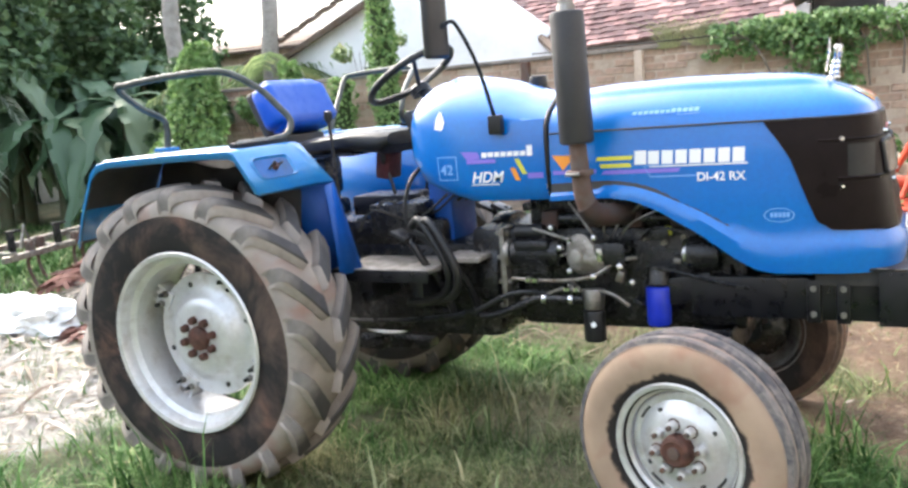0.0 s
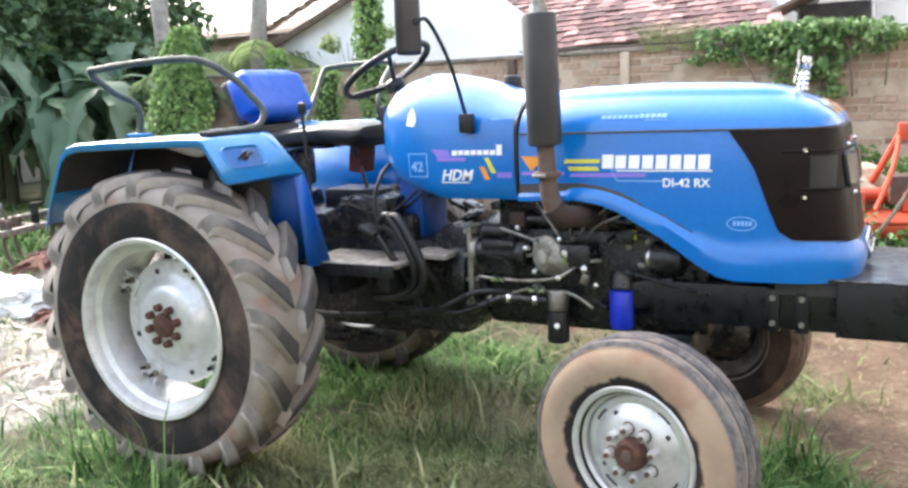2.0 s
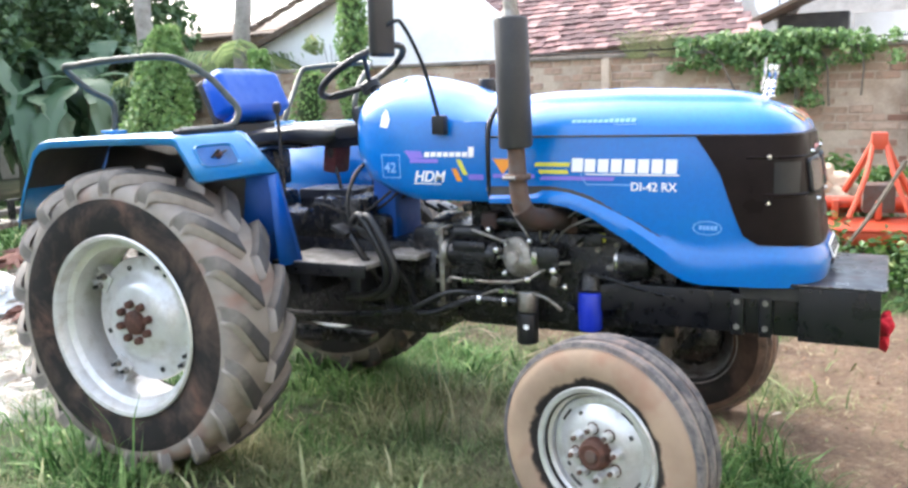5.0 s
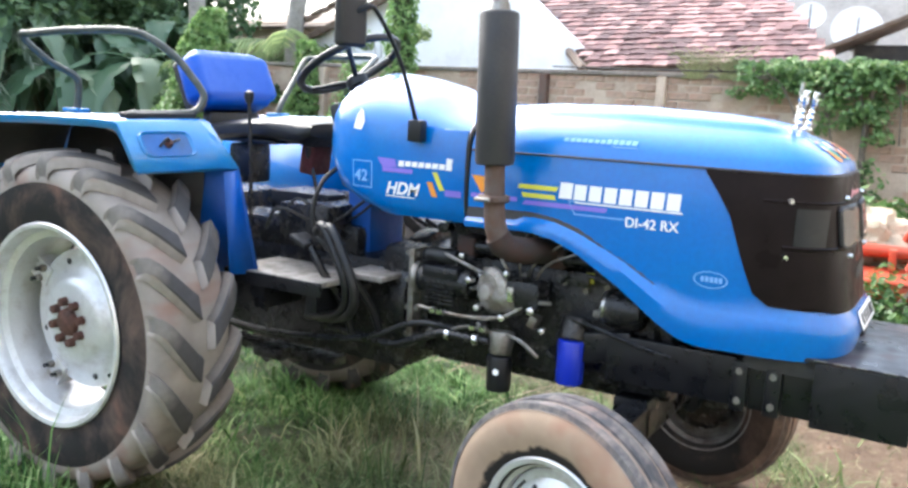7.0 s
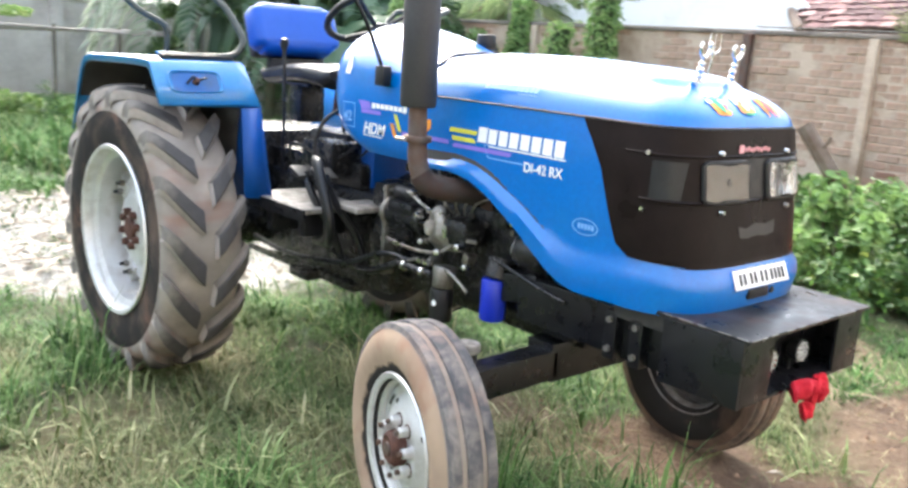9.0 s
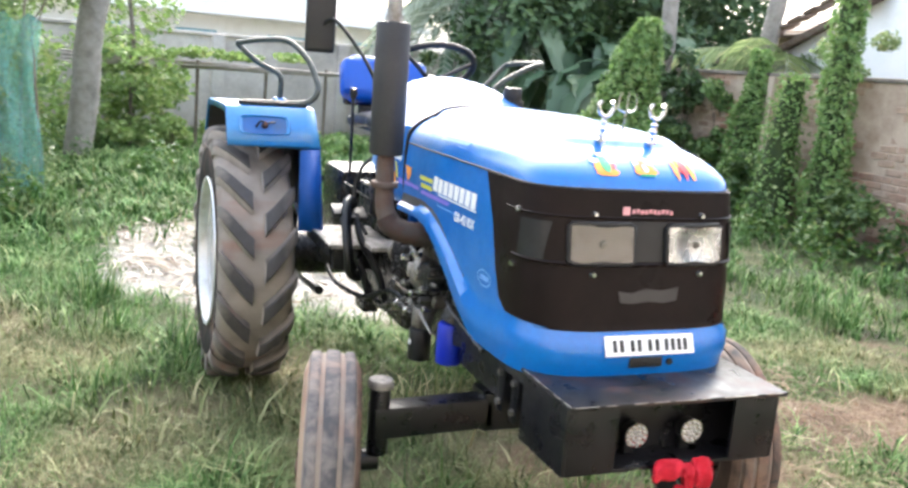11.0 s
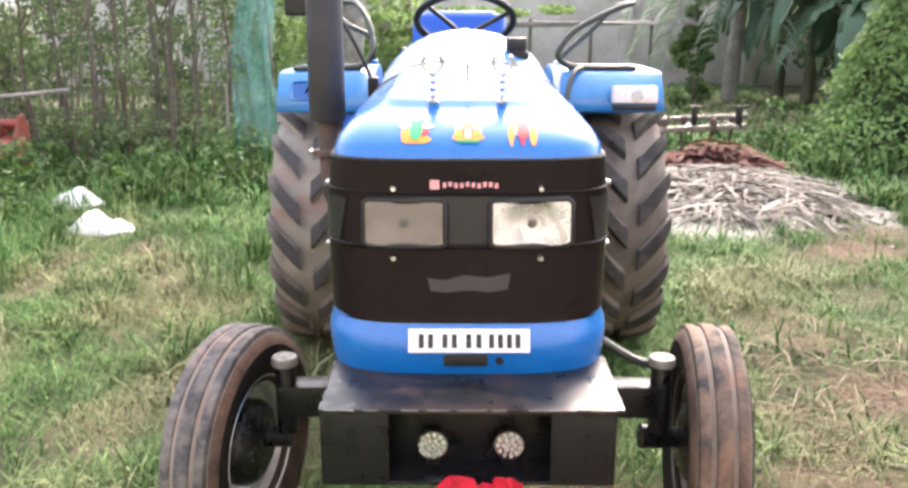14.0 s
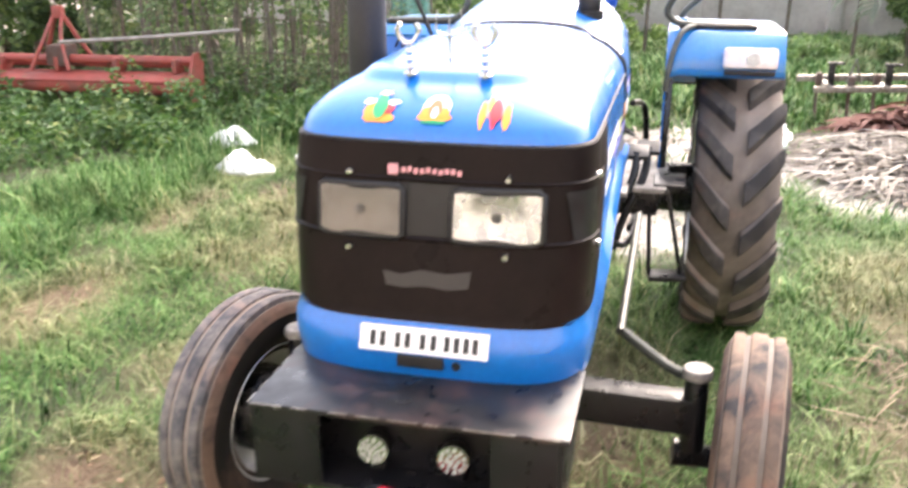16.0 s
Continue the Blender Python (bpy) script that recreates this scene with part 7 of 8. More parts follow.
part("roof", box((0, 0.7, 3.1), (7.4, 2.2, 0.08), 0.02, (12, 0, 0)), TIMBER, outb)
# unseen walls added behind the camera, closing the yard and blocking low sky
for nm, c, s in (("added_wall_east", (8.2, 0, 2.75), (0.2, 25, 5.5)), ("added_wall_south", (-1, -12.5, 1.6), (28, 0.2, 3.2))):
    tagged(finish(nm, box(c, s, 0.02), GREYWALL), "added plain grey wall that blocks low sky light", "wall", "", "structure")

# ---- plants ----
BARK = grimy("grey_bark", (0.2, 0.17, 0.145), (0.1, 0.085, 0.07), 0.9, 0, 9, 0.4, 0.7, 0.8)
PALE_BARK = grimy("pale_grey_trunk", (0.33, 0.3, 0.27), (0.19, 0.17, 0.15), 0.9, 0, 7, 0.4, 0.7, 0.6)
VINE = leafy("vine_leaves", (0.1, 0.19, 0.05), (0.27, 0.41, 0.13), 0.5, 0.35, (0.36, 0.44, 0.2))
FENCE_GREEN = leafy("dull_olive_leaves", (0.07, 0.115, 0.045), (0.19, 0.26, 0.11), 0.5, 0.35, (0.27, 0.29, 0.14))
DEEP_GREEN = leafy("deep_green_leaves", (0.04, 0.085, 0.032), (0.12, 0.19, 0.075), 0.45, 0.3, (0.12, 0.18, 0.06))
CANOPY = leafy("tree_leaves", (0.045, 0.1, 0.028), (0.165, 0.245, 0.075), 0.45, 0.4, (0.2, 0.26, 0.08))
OLIVE = leafy("olive_leaves", (0.14, 0.2, 0.08), (0.34, 0.42, 0.19), 0.45, 0.45, (0.42, 0.4, 0.2))
BANANA = leafy("banana_leaf", (0.055, 0.11, 0.055), (0.15, 0.24, 0.13), 0.36, 0.35, (0.28, 0.33, 0.2))
TUFT = leafy("dry_tuft_grass", (0.3, 0.32, 0.15), (0.42, 0.42, 0.22), 0.7, 0.2)
TUFT_GREEN = leafy("yellow_green_weeds", (0.12, 0.2, 0.05), (0.3, 0.42, 0.13), 0.55, 0.35, (0.42, 0.46, 0.2))
IVY = leafy("ivy_leaves", (0.055, 0.115, 0.03), (0.19, 0.31, 0.1), 0.5, 0.3, (0.34, 0.42, 0.18))
PALM_GREY = leafy("grey_palm_leaf", (0.2, 0.25, 0.17), (0.5, 0.55, 0.45), 0.4, 0.35, (0.55, 0.57, 0.48))
STICK = grimy("dry_stick", (0.16, 0.13, 0.1), (0.08, 0.065, 0.05), 0.9, 0, 20, 0.4, 0.7, 0.4)


def lean_trunk(name, label, base, top, r0, r1, mat, seed):
    t = thing(name, label, "tree", base)
    r = random.Random(seed)
    pts = [Vector((0, 0, -0.1))] + [Vector(top) * (i / 6) + Vector((r.uniform(-0.04, 0.04), r.uniform(-0.04, 0.04), 0)) for i in range(1, 7)]
    bm = tube(pts, r0, 14, 5, None, r1)
    for v in bm.verts:
        v.co += Vector((noise.noise(v.co * 9), noise.noise(v.co * 9 + Vector((5, 0, 0))), 0)) * 0.012
    part("trunk", bm, mat, t)
    return t


def crown(parent, clumps, per, size, mat, name="crown"):
    packs = []
    for c, r in clumps:
        P, N = ball_points(c, r, per, 0.35)
        packs.append(leaf_cards(P, N * 0.5 + np.array([0, 0, 0.5]), size, 0.7))
    ob = leaves_object(name, np.concatenate(packs), mat, parent)
    ob["kind"] = "stuff"
    return ob


def frond(base, yaw, length, droop, rise, seed, leaflet=0.42, count=34):
    """One palm frond: a bent rib with hanging leaflets on both sides."""
    r = random.Random(seed)
    u = Vector((math.cos(yaw), math.sin(yaw), 0))
    side = Vector((-u.y, u.x, 0))
    pts = []
    for i in range(9):
        t = i / 8
        pts.append(Vector(base) + u * length * (t - 0.12 * t * t) + Vector((0, 0, rise * t - droop * t * t)))
    bm = tube(pts, 0.022, 5, 2, None, 0.005)
    for k in range(count):
        t = 0.15 + 0.85 * k / count
        i = min(int(t * 8), 7)
        p = pts[i].lerp(pts[i + 1], t * 8 - i)
        L = leaflet * (0.55 + 0.7 * math.sin(math.pi * (0.15 + 0.8 * t)))
        for s in (-1, 1):
            d = (side * s * 0.75 + u * 0.55 + Vector((0, 0, -0.35 - 0.4 * r.random()))).normalized() * L * r.uniform(0.8, 1.15)
            w = (u * 0.016 + Vector((0, 0, 0.012)))
            m_ = p + d * 0.55 + Vector((0, 0, 0.03))
            e = p + d + Vector((0, 0, -0.09))
            a = [bm.verts.new(q) for q in (p - w * 0.6, p + w * 0.6, m_ + w, e, m_ - w)]
            bm.faces.new(a)
    return bm


def palm(name, label, base, height, n, length, seed, mat=CANOPY, hang=0.0):
    t = lean_trunk(name, label, base, (0.2, 0.1, height), 0.14, 0.10, PALE_BARK, seed)
    r = random.Random(seed)
    for k in range(n):
        part("frond", frond((0.2, 0.1, height), 2 * math.pi * k / n + r.uniform(-0.2, 0.2), length * r.uniform(0.8, 1.1), r.uniform(0.9, 1.9) + hang, r.uniform(0.2, 1.2), seed * 50 + k), mat, t)
    return t


def banana(base, height, n, seed):
    t = thing("banana_plant", "banana plant with broad dark torn leaves", "banana plant", base, "banana plants by the wall")
    r = random.Random(seed)
    part("stem", tube([(0, 0, -0.05), (0.03, 0.02, height * 0.5), (0, 0.05, height)], 0.11, 10, 4, None, 0.06), grimy("banana_stem", (0.09, 0.1, 0.05), (0.13, 0.09, 0.05), 0.7) if "banana_stem" not in bpy.data.materials else bpy.data.materials["banana_stem"], t)
    for k in range(n):
        yaw = 2 * math.pi * k / n + r.uniform(-0.3, 0.3)
        u, s = Vector((math.cos(yaw), math.sin(yaw), 0)), Vector((-math.sin(yaw), math.cos(yaw), 0))
        L, rise, droop = r.uniform(1.2, 2.0), r.uniform(0.7, 1.6), r.uniform(1.8, 3.3)
        rows = []
        for i in range(13):
            q = i / 12
            c = Vector((0, 0.05, height - 0.1)) + u * L * (q - 0.18 * q * q) + Vector((0, 0, rise * q - droop * q * q))
            w = 0.23 * math.sin(math.pi * min(1, 0.06 + q * 0.93)) ** 0.6 * (0.25 if q < 0.15 else 1)
            row = []
            for j in range(-3, 4):
                e = abs(j) / 3
                jag = r.uniform(-0.02, 0.13) * e * (1 if i % 2 else -1)
                row.append(c + s * (j / 3 * w) + u * jag + Vector((0, 0, -0.28 * w * e * e + 0.05 * e)))
            rows.append(row)
        part("leaf", grid_mesh(rows), BANANA, t)
    return t


for bx, by, h, n_, sd in ((-9.4, 6.1, 1.6, 9, 1), (-8.4, 6.6, 1.9, 9, 2), (-9.8, 7.0, 2.3, 10, 3), (-10.9, 7.9, 2.1, 9, 4), (-10.9, 6.6, 2.3, 10, 5), (-8.0, 7.6, 1.6, 8, 6), (-9.6, 8.2, 2.4, 9, 7), (-12.0, 7.2, 2.4, 9, 8), (-7.3, 6.9, 1.0, 7, 9), (-10.3, 5.7, 2.5, 11, 10), (-11.4, 5.6, 2.7, 10, 12)):
    banana((bx, by, 0), h, n_, sd)
palm("palm", "low palm with drooping grey-green fronds", (-11.3, 4.7, 0), 3.0, 16, 2.3, 11, PALM_GREY, 1.1)
palm("palm", "low palm with drooping grey-green fronds", (-6.6, 8.0, 0), 2.2, 11, 2.2, 12, OLIVE)
tree = thing("tree", "dense dark green trees behind the banana plants", "tree", (-11.8, 8.2, 0))
part("trunk", tube([(0, 0, -0.1), (0.1, 0, 1.5), (0, 0.2, 3.2)], 0.2, 12, 4, None, 0.12), BARK, tree)
spots = [(random.uniform(-1.6, 1.8), random.uniform(-3.4, 2.8), random.uniform(0.4, 4.8)) for _ in range(64)]
crown(tree, [((x, y, z if y > -1.6 else 2.0 + 0.6 * z), (0.9, 0.9, 0.75)) for x, y, z in spots], 560, 0.12, DEEP_GREEN)
lean_trunk("bare_palm", "bare grey palm trunk leaning by the vine-clad post", (-7.15, 6.35, 0), (0.35, 0.12, 4.6), 0.13, 0.11, PALE_BARK, 5)
lean_trunk("bare_palm", "bare grey palm trunk behind the tractor", (-8.6, -1.75, 0), (0.2, 0.6, 5.0), 0.19, 0.16, PALE_BARK, 6)
lean_trunk("bare_palm", "pale trunk in front of the white house", (-6.3, 7.7, 0), (0.1, 0.1, 4.6), 0.14, 0.12, PALE_BARK, 8)


# posts smothered in vines
def vine_post(base, height, foot, top_r, n, seed, label, lean=(0, 0)):
    t = thing("vine_post", label, "vine", base, "vine-covered posts")
    part("post", tube([(0, 0, -0.1), (lean[0] * 0.5, lean[1] * 0.5, height * 0.5), (lean[0], lean[1], height * 0.96)], 0.05, 8, 3), TIMBER, t)
    r = np.random.default_rng(seed)
    h = r.uniform(0, 1, n) ** 1.15
    a = r.uniform(0, 2 * np.pi, n)
    lump = np.array([1 + 0.5 * noise.noise(Vector((math.cos(q) * 1.2, math.sin(q) * 1.2, z * height * 1.4 + seed))) + 0.4 * noise.noise(Vector((math.cos(q) * 3.1, math.sin(q) * 3.1, z * height * 4.2 + seed))) for q, z in zip(a, h)])
    rx = (foot[0] * (1 - h) ** 0.9 + top_r) * lump * r.uniform(0.68, 1.14, n)
    ry = (foot[1] * (1 - h) ** 0.9 + top_r) * lump * r.uniform(0.72, 1.08, n)
    off = foot[2] * (1 - h)
    P = np.stack([rx * np.cos(a) + lean[0] * h, ry * np.sin(a) + off + lean[1] * h, h * height + 0.03], 1)
    N = np.stack([np.cos(a), np.sin(a), np.full(n, 0.5)], 1)
    ob = leaves_object("foliage", leaf_cards(P, N, 0.042, 0.8), VINE, t)
    ob["kind"] = "stuff"
    # dark core stands in for the shade deep inside the leaves
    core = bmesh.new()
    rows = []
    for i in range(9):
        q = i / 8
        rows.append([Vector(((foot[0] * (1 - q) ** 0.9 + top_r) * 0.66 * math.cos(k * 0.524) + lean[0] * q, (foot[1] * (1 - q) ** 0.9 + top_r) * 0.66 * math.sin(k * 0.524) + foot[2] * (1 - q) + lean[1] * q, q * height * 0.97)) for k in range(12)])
    part("shade_core", grid_mesh(rows, None, True), grimy("vine_shade", (0.03, 0.05, 0.015), (0.06, 0.08, 0.025), 0.9) if "vine_shade" not in bpy.data.materials else bpy.data.materials["vine_shade"], t)


vine_post((-5.1, 4.85, 0), 2.42, (0.45, 0.55, -0.45), 0.12, 13000, 1, "post smothered in a cone of bright green vine")
vine_post((-5.2, 6.75, 0), 2.2, (0.24, 0.24, -0.12), 0.12, 6000, 2, "post covered with green vine by the wall")
vine_post((-3.45, 6.45, 0), 3.4, (0.1, 0.08, 0.0), 0.15, 5500, 3, "tall slim post covered with green vine")
vine_post((-4.3, 6.4, 0), 1.9, (0.3, 0.2, 0.0), 0.16, 1500, 4, "dull shrub on the wall", (0.2, 0))

# ivy over the top of the brick wall
ivy = thing("wall_ivy", "green creeper hanging over the top of the brick wall", "creeper", (1.5, 6.7, 1.9))
packs = []
for k in range(95):
    x = random.gauss(0.2, 0.5)
    hang = random.random() ** 2.2 * (0.75 if 0.0 < x < 0.55 else 0.32)
    P, N = ball_points((x, -0.12 + random.uniform(-0.08, 0.15), 0.14 - hang), (0.13, 0.1, 0.08), 44, 0.1)
    packs.append(leaf_cards(P, N + np.array([0, -0.6, 0.5]), 0.04, 0.8))
for k in range(34):
    P, N = ball_points((0.42 + random.gauss(0, 0.07), -0.1, random.uniform(-1.3, -0.2)), (0.1, 0.07, 0.1), 16, 0.1)
    packs.append(leaf_cards(P, N + np.array([0, -0.6, 0.5]), 0.045, 0.8))
for k in range(40):
    P, N = ball_points((random.uniform(-0.8, 0.6), random.uniform(-0.1, 0.2), random.uniform(0.0, 0.18)), (0.1, 0.08, 0.07), 24, 0.3)
    packs.append(leaf_cards(P, N + np.array([0, -0.8, 0.4]), 0.05, 0.5))
ob = leaves_object("foliage", np.concatenate(packs), IVY, ivy)
ob["kind"] = "stuff"
for i in range(5):
    part("stem", tube([(-0.6 + 0.35 * i, 0, 0.05), (-0.4 + 0.35 * i, -0.1, -0.1), (-0.2 + 0.3 * i, -0.12, -0.5 - 0.1 * (i % 2))], 0.012, 5, 3), STICK, ivy)
for dx in (-1.35, -1.0):
    tf = [tube([(dx + random.gauss(0, 0.06), 0.05, -0.02), (dx + random.gauss(0, 0.12), 0.0, 0.12), (dx + random.gauss(0, 0.2), -0.05, random.uniform(0.16, 0.34))], 0.006, 4, 2, None, 0.002) for _ in range(1)]
    bm = tf[0]
    for _ in range(45):
        tube([(dx + random.gauss(0, 0.06), 0.05, -0.02), (dx + random.gauss(0, 0.12), 0.0, 0.12), (dx + random.gauss(0, 0.2), -0.05, random.uniform(0.16, 0.34))], 0.006, 4, 2, bm, 0.002)
    part("dry_tuft", bm, TUFT, ivy, "yellowish dry grass tuft on the wall")
part("main_stem", tube([(0.42, -0.06, 0.0), (0.38, -0.08, -0.7), (0.46, -0.07, -1.3), (0.42, -0.1, -1.9)], 0.03, 7, 4), STICK, ivy, "dark climbing stem on the wall")
part("cable", tube([(-3.0, 0.0, 0.07), (-1, -0.02, 0.06), (1.5, 0, 0.09)], 0.008, 5, 4), PLASTIC, ivy)

# shrubs before the wall
def shrub(x, y, hgt, w_, nn, mt, label="green shrub growing by the brick wall", group="shrubs by the wall"):
    sh = thing("shrub", label, "shrub", (x, y, 0), group)
    packs = []
    for k in range(16):
        z = random.uniform(0.1, hgt)
        P, N = ball_points((random.gauss(0, w_ * 0.5), random.gauss(0, w_ * 0.3), z), (0.18, 0.16, 0.14), nn // 16, 0.2)
        packs.append(leaf_cards(P, N * 0.6 + np.array([0, 0, 0.6]), 0.06, 0.6))
    ob = leaves_object("foliage", np.concatenate(packs), mt, sh)
    ob["kind"] = "stuff"
    for k in range(5):
        part("stem", tube([(0, 0, -0.02), (random.uniform(-0.1, 0.1), random.uniform(-0.1, 0.1), hgt * 0.5), (random.uniform(-w_, w_) * 0.5, random.uniform(-w_, w_) * 0.4, hgt * 0.95)], 0.011, 5, 3, None, 0.004), STICK, sh)


for (x, y, hgt, w_, nn, mt) in ((-2.9, 6.3, 0.7, 0.4, 1000, CANOPY), (-4.3, 7.3, 2.4, 0.4, 1800, OLIVE), (-4.7, 6.5, 0.9, 0.4, 1100, CANOPY), (-6.0, 6.8, 1.9, 0.5, 2400, IVY), (-7.0, 6.3, 2.3, 0.5, 3200, DEEP_GREEN), (-6.35, 6.45, 2.1, 0.4, 2200, DEEP_GREEN), (-6.4, 6.0, 1.2, 0.5, 1600, CANOPY), (1.55, 6.2, 1.0, 0.3, 900, VINE), (0.9, 5.4, 0.6, 0.5, 1500, VINE), (2.3, 5.6, 0.75, 0.5, 1500, WEED), (-0.2, 6.0, 0.5, 0.45, 900, WEED)):
    shrub(x, y, hgt, w_, nn, mt)
for (x, y, hgt, w_, nn, mt) in ((-9.9, -1.6, 0.4, 0.9, 1500, TUFT_GREEN), (-10.5, -0.4, 0.45, 0.9, 1500, TUFT_GREEN), (-10.4, 1.3, 0.4, 0.8, 1300, TUFT_GREEN), (-10.0, 2.3, 0.3, 0.8, 1000, VINE)):
    shrub(x, y, hgt, w_, nn, mt, "low bright green weeds below the trellis", "weeds below the trellis")
shrub(1.05, 3.75, 0.8, 0.35, 1800, VINE)
shrub(-10.6, 3.9, 1.9, 0.55, 3600, CANOPY, "dark leafy bush before the grey wall", "")
lg = thing("log", "dark weathered log leaning among the weeds", "log", (1.25, 4.2, 0))
part("wood", tube([(0.0, 0, -0.05), (-0.28, -0.12, 0.62), (-0.64, -0.2, 1.14)], 0.05, 9, 4, None, 0.062), TIMBER, lg)
part("snag", tube([(-0.5, -0.18, 0.95), (-0.42, -0.2, 1.08)], 0.02, 7, 1, None, 0.012), TIMBER, lg)


# brush fence with trees behind it
fence = thing("brush_fence", "loose fence of thin dry sticks overgrown with shrubs", "fence", (-5.3, -3.6, 0))
r = random.Random(17)
for k in range(70):
    y = r.uniform(-2.6, 1.5)
    x = r.gauss(0.1 - 0.15 * y, 0.28)
    hgt = r.uniform(1.1, 2.6)
    lx, ly = r.uniform(-0.25, 0.25), r.uniform(-0.35, 0.35)
    part("stick", tube([(x, y, -0.03), (x + lx * 0.5 + r.uniform(-0.05, 0.05), y + ly * 0.5, hgt * 0.5), (x + lx, y + ly, hgt)], r.choice((0.007, 0.01, 0.014, 0.02)), 5, 3, None, 0.004), STICK, fence)
for k in range(11):
    y = -2.4 + 0.38 * k + r.uniform(-0.12, 0.12)
    x, hgt = r.uniform(-0.3, 0.35), r.uniform(2.4, 3.6)
    part("sapling", tube([(x, y, -0.03), (x + r.uniform(-0.1, 0.1), y + r.uniform(-0.12, 0.12), hgt * 0.4), (x + r.uniform(-0.2, 0.2), y + r.uniform(-0.3, 0.3), hgt)], r.uniform(0.018, 0.036), 6, 4, None, 0.01), BARK if k % 3 else STICK, fence)
    for q in range(2):
        z0 = hgt * r.uniform(0.4, 0.6)
        part("fork", tube([(x, y, z0), (x + r.uniform(-0.2, 0.2), y + r.choice((-1, 1)) * r.uniform(0.15, 0.3), z0 + 0.4), (x + r.uniform(-0.2, 0.2), y + r.choice((-1, 1)) * r.uniform(0.3, 0.5), z0 + 1.0)], 0.012, 5, 3, None, 0.004), STICK, fence)
for k in range(4):
    z = 0.35 + 0.32 * k
    part("rail", tube([(0.1, -2.4, z + r.uniform(-0.15, 0.15)), (0.25, -0.6, z + r.uniform(-0.12, 0.12)), (0.0, 1.4, z + r.uniform(-0.2, 0.2))], 0.007, 5, 4), STICK, fence)
packs = []
for k in range(120):
    z = r.choice((r.uniform(0.03, 0.5), r.uniform(0.03, 0.5), r.uniform(0.5, 1.7), r.uniform(1.7, 3.0)))
    P, N = ball_points((r.gauss(0.15, 0.35), r.uniform(-2.8, 1.6), z), (0.2, 0.26, 0.2), 120, 0.2)
    packs.append(leaf_cards(P, N * 0.6 + np.array([0.4, 0, 0.5]), 0.04, 0.7))
ob = leaves_object("creeper", np.concatenate(packs), FENCE_GREEN, fence)
ob["kind"] = "stuff"
tr2 = thing("tree", "leafy trees standing behind the brush fence", "tree", (-7.4, -4.0, 0))
for k in range(7):
    b0 = Vector((r.uniform(-0.9, 1.2), r.uniform(-2.6, 2.0), 0))
    part("trunk", tube([b0 + Vector((0, 0, -0.05)), b0 + Vector((r.uniform(-0.2, 0.2), r.uniform(-0.3, 0.3), 1.4)), b0 + Vector((r.uniform(-0.5, 0.5), r.uniform(-0.6, 0.6), 3.4))], r.uniform(0.03, 0.07), 7, 4, None, 0.02), BARK, tr2)
crown(tr2, [((random.uniform(-1.3, 1.6), random.uniform(-3.6, 2.3), random.uniform(1.1, 3.8)), (0.55, 0.6, 0.5)) for _ in range(44)], 320, 0.055, FENCE_GREEN)
crown(tr2, [((random.uniform(-1.6, 1.2), random.uniform(-4.2, 2.0), random.uniform(0.2, 1.8)), (0.5, 0.6, 0.5)) for _ in range(30)], 230, 0.065, CANOPY, "undergrowth")
tr3 = thing("tree", "bright leafy bushes round the trunk by the far wall", "tree", (-11.2, -1.0, 0))
part("trunk", tube([(0, 0, -0.05), (0.1, 0.1, 1.2), (0, 0, 2.4)], 0.06, 8, 4, None, 0.03), BARK, tr3)
crown(tr3, [((random.uniform(-1.3, 1.2), random.uniform(-2.6, 0.9), random.uniform(0.2, 1.8 if k % 3 else 3.2)), (0.5, 0.55, 0.45)) for k in range(30)], 230, 0.08, TUFT_GREEN)
tr4 = thing("tree", "tall leafy trees along the south side of the yard", "tree", (-7.0, -8.4, 0))
part("trunk", tube([(0, 0, -0.05), (0.1, 0.1, 1.6), (0, 0, 3.4)], 0.14, 10, 4, None, 0.08), BARK, tr4)
crown(tr4, [((random.uniform(-2.2, 2.4), random.uniform(-1.6, 1.6), random.uniform(0.4, 4.2)), (0.8, 0.8, 0.65)) for _ in range(26)], 300, 0.1, CANOPY)

# green shade net hung on sticks
def net_material():
    m = Mat("shade_net", 0.8)
    m.color(m.mix(m.ramp(m.noise(4, 4), [(0.35, 0.0), (0.65, 1.0)]), (0.09, 0.32, 0.28), (0.26, 0.5, 0.46)))
    w = m.ramp(m.noise(120, 2), [(0.4, 0.25), (0.6, 0.8)])
    m.link(w, m.b.inputs["Alpha"])
    return m.m


NET = net_material()
net = thing("shade_net", "torn green shade net hanging on sticks", "net", (-4.85, -2.2, 0))
rows = []
for i in range(15):
    z = 0.02 + 1.78 * i / 14
    row = []
    for j in range(13):
        y = -0.27 + 0.52 * j / 12
        row.append(Vector((0.07 * math.sin(j * 1.1 + i * 0.3) + 0.03 * noise.noise(Vector((j, i, 0)) * 0.6), y * (1 - 0.28 * i / 14) + 0.03 * math.sin(i * 0.5) + 0.06 * i / 14, z + 0.04 * math.sin(j * 0.9))))
    rows.append(row)
part("cloth", grid_mesh(rows), NET, net)
part("stick", tube([(0, -0.3, -0.02), (0.02, -0.28, 0.9), (0, -0.24, 1.25), (0.02, -0.17, 1.28)], 0.014, 6, 4), PALE_BARK, net)
part("stick", tube([(0, 0.27, -0.02), (0.02, 0.22, 0.9), (0, 0.17, 1.8)], 0.014, 6, 4), STICK, net)
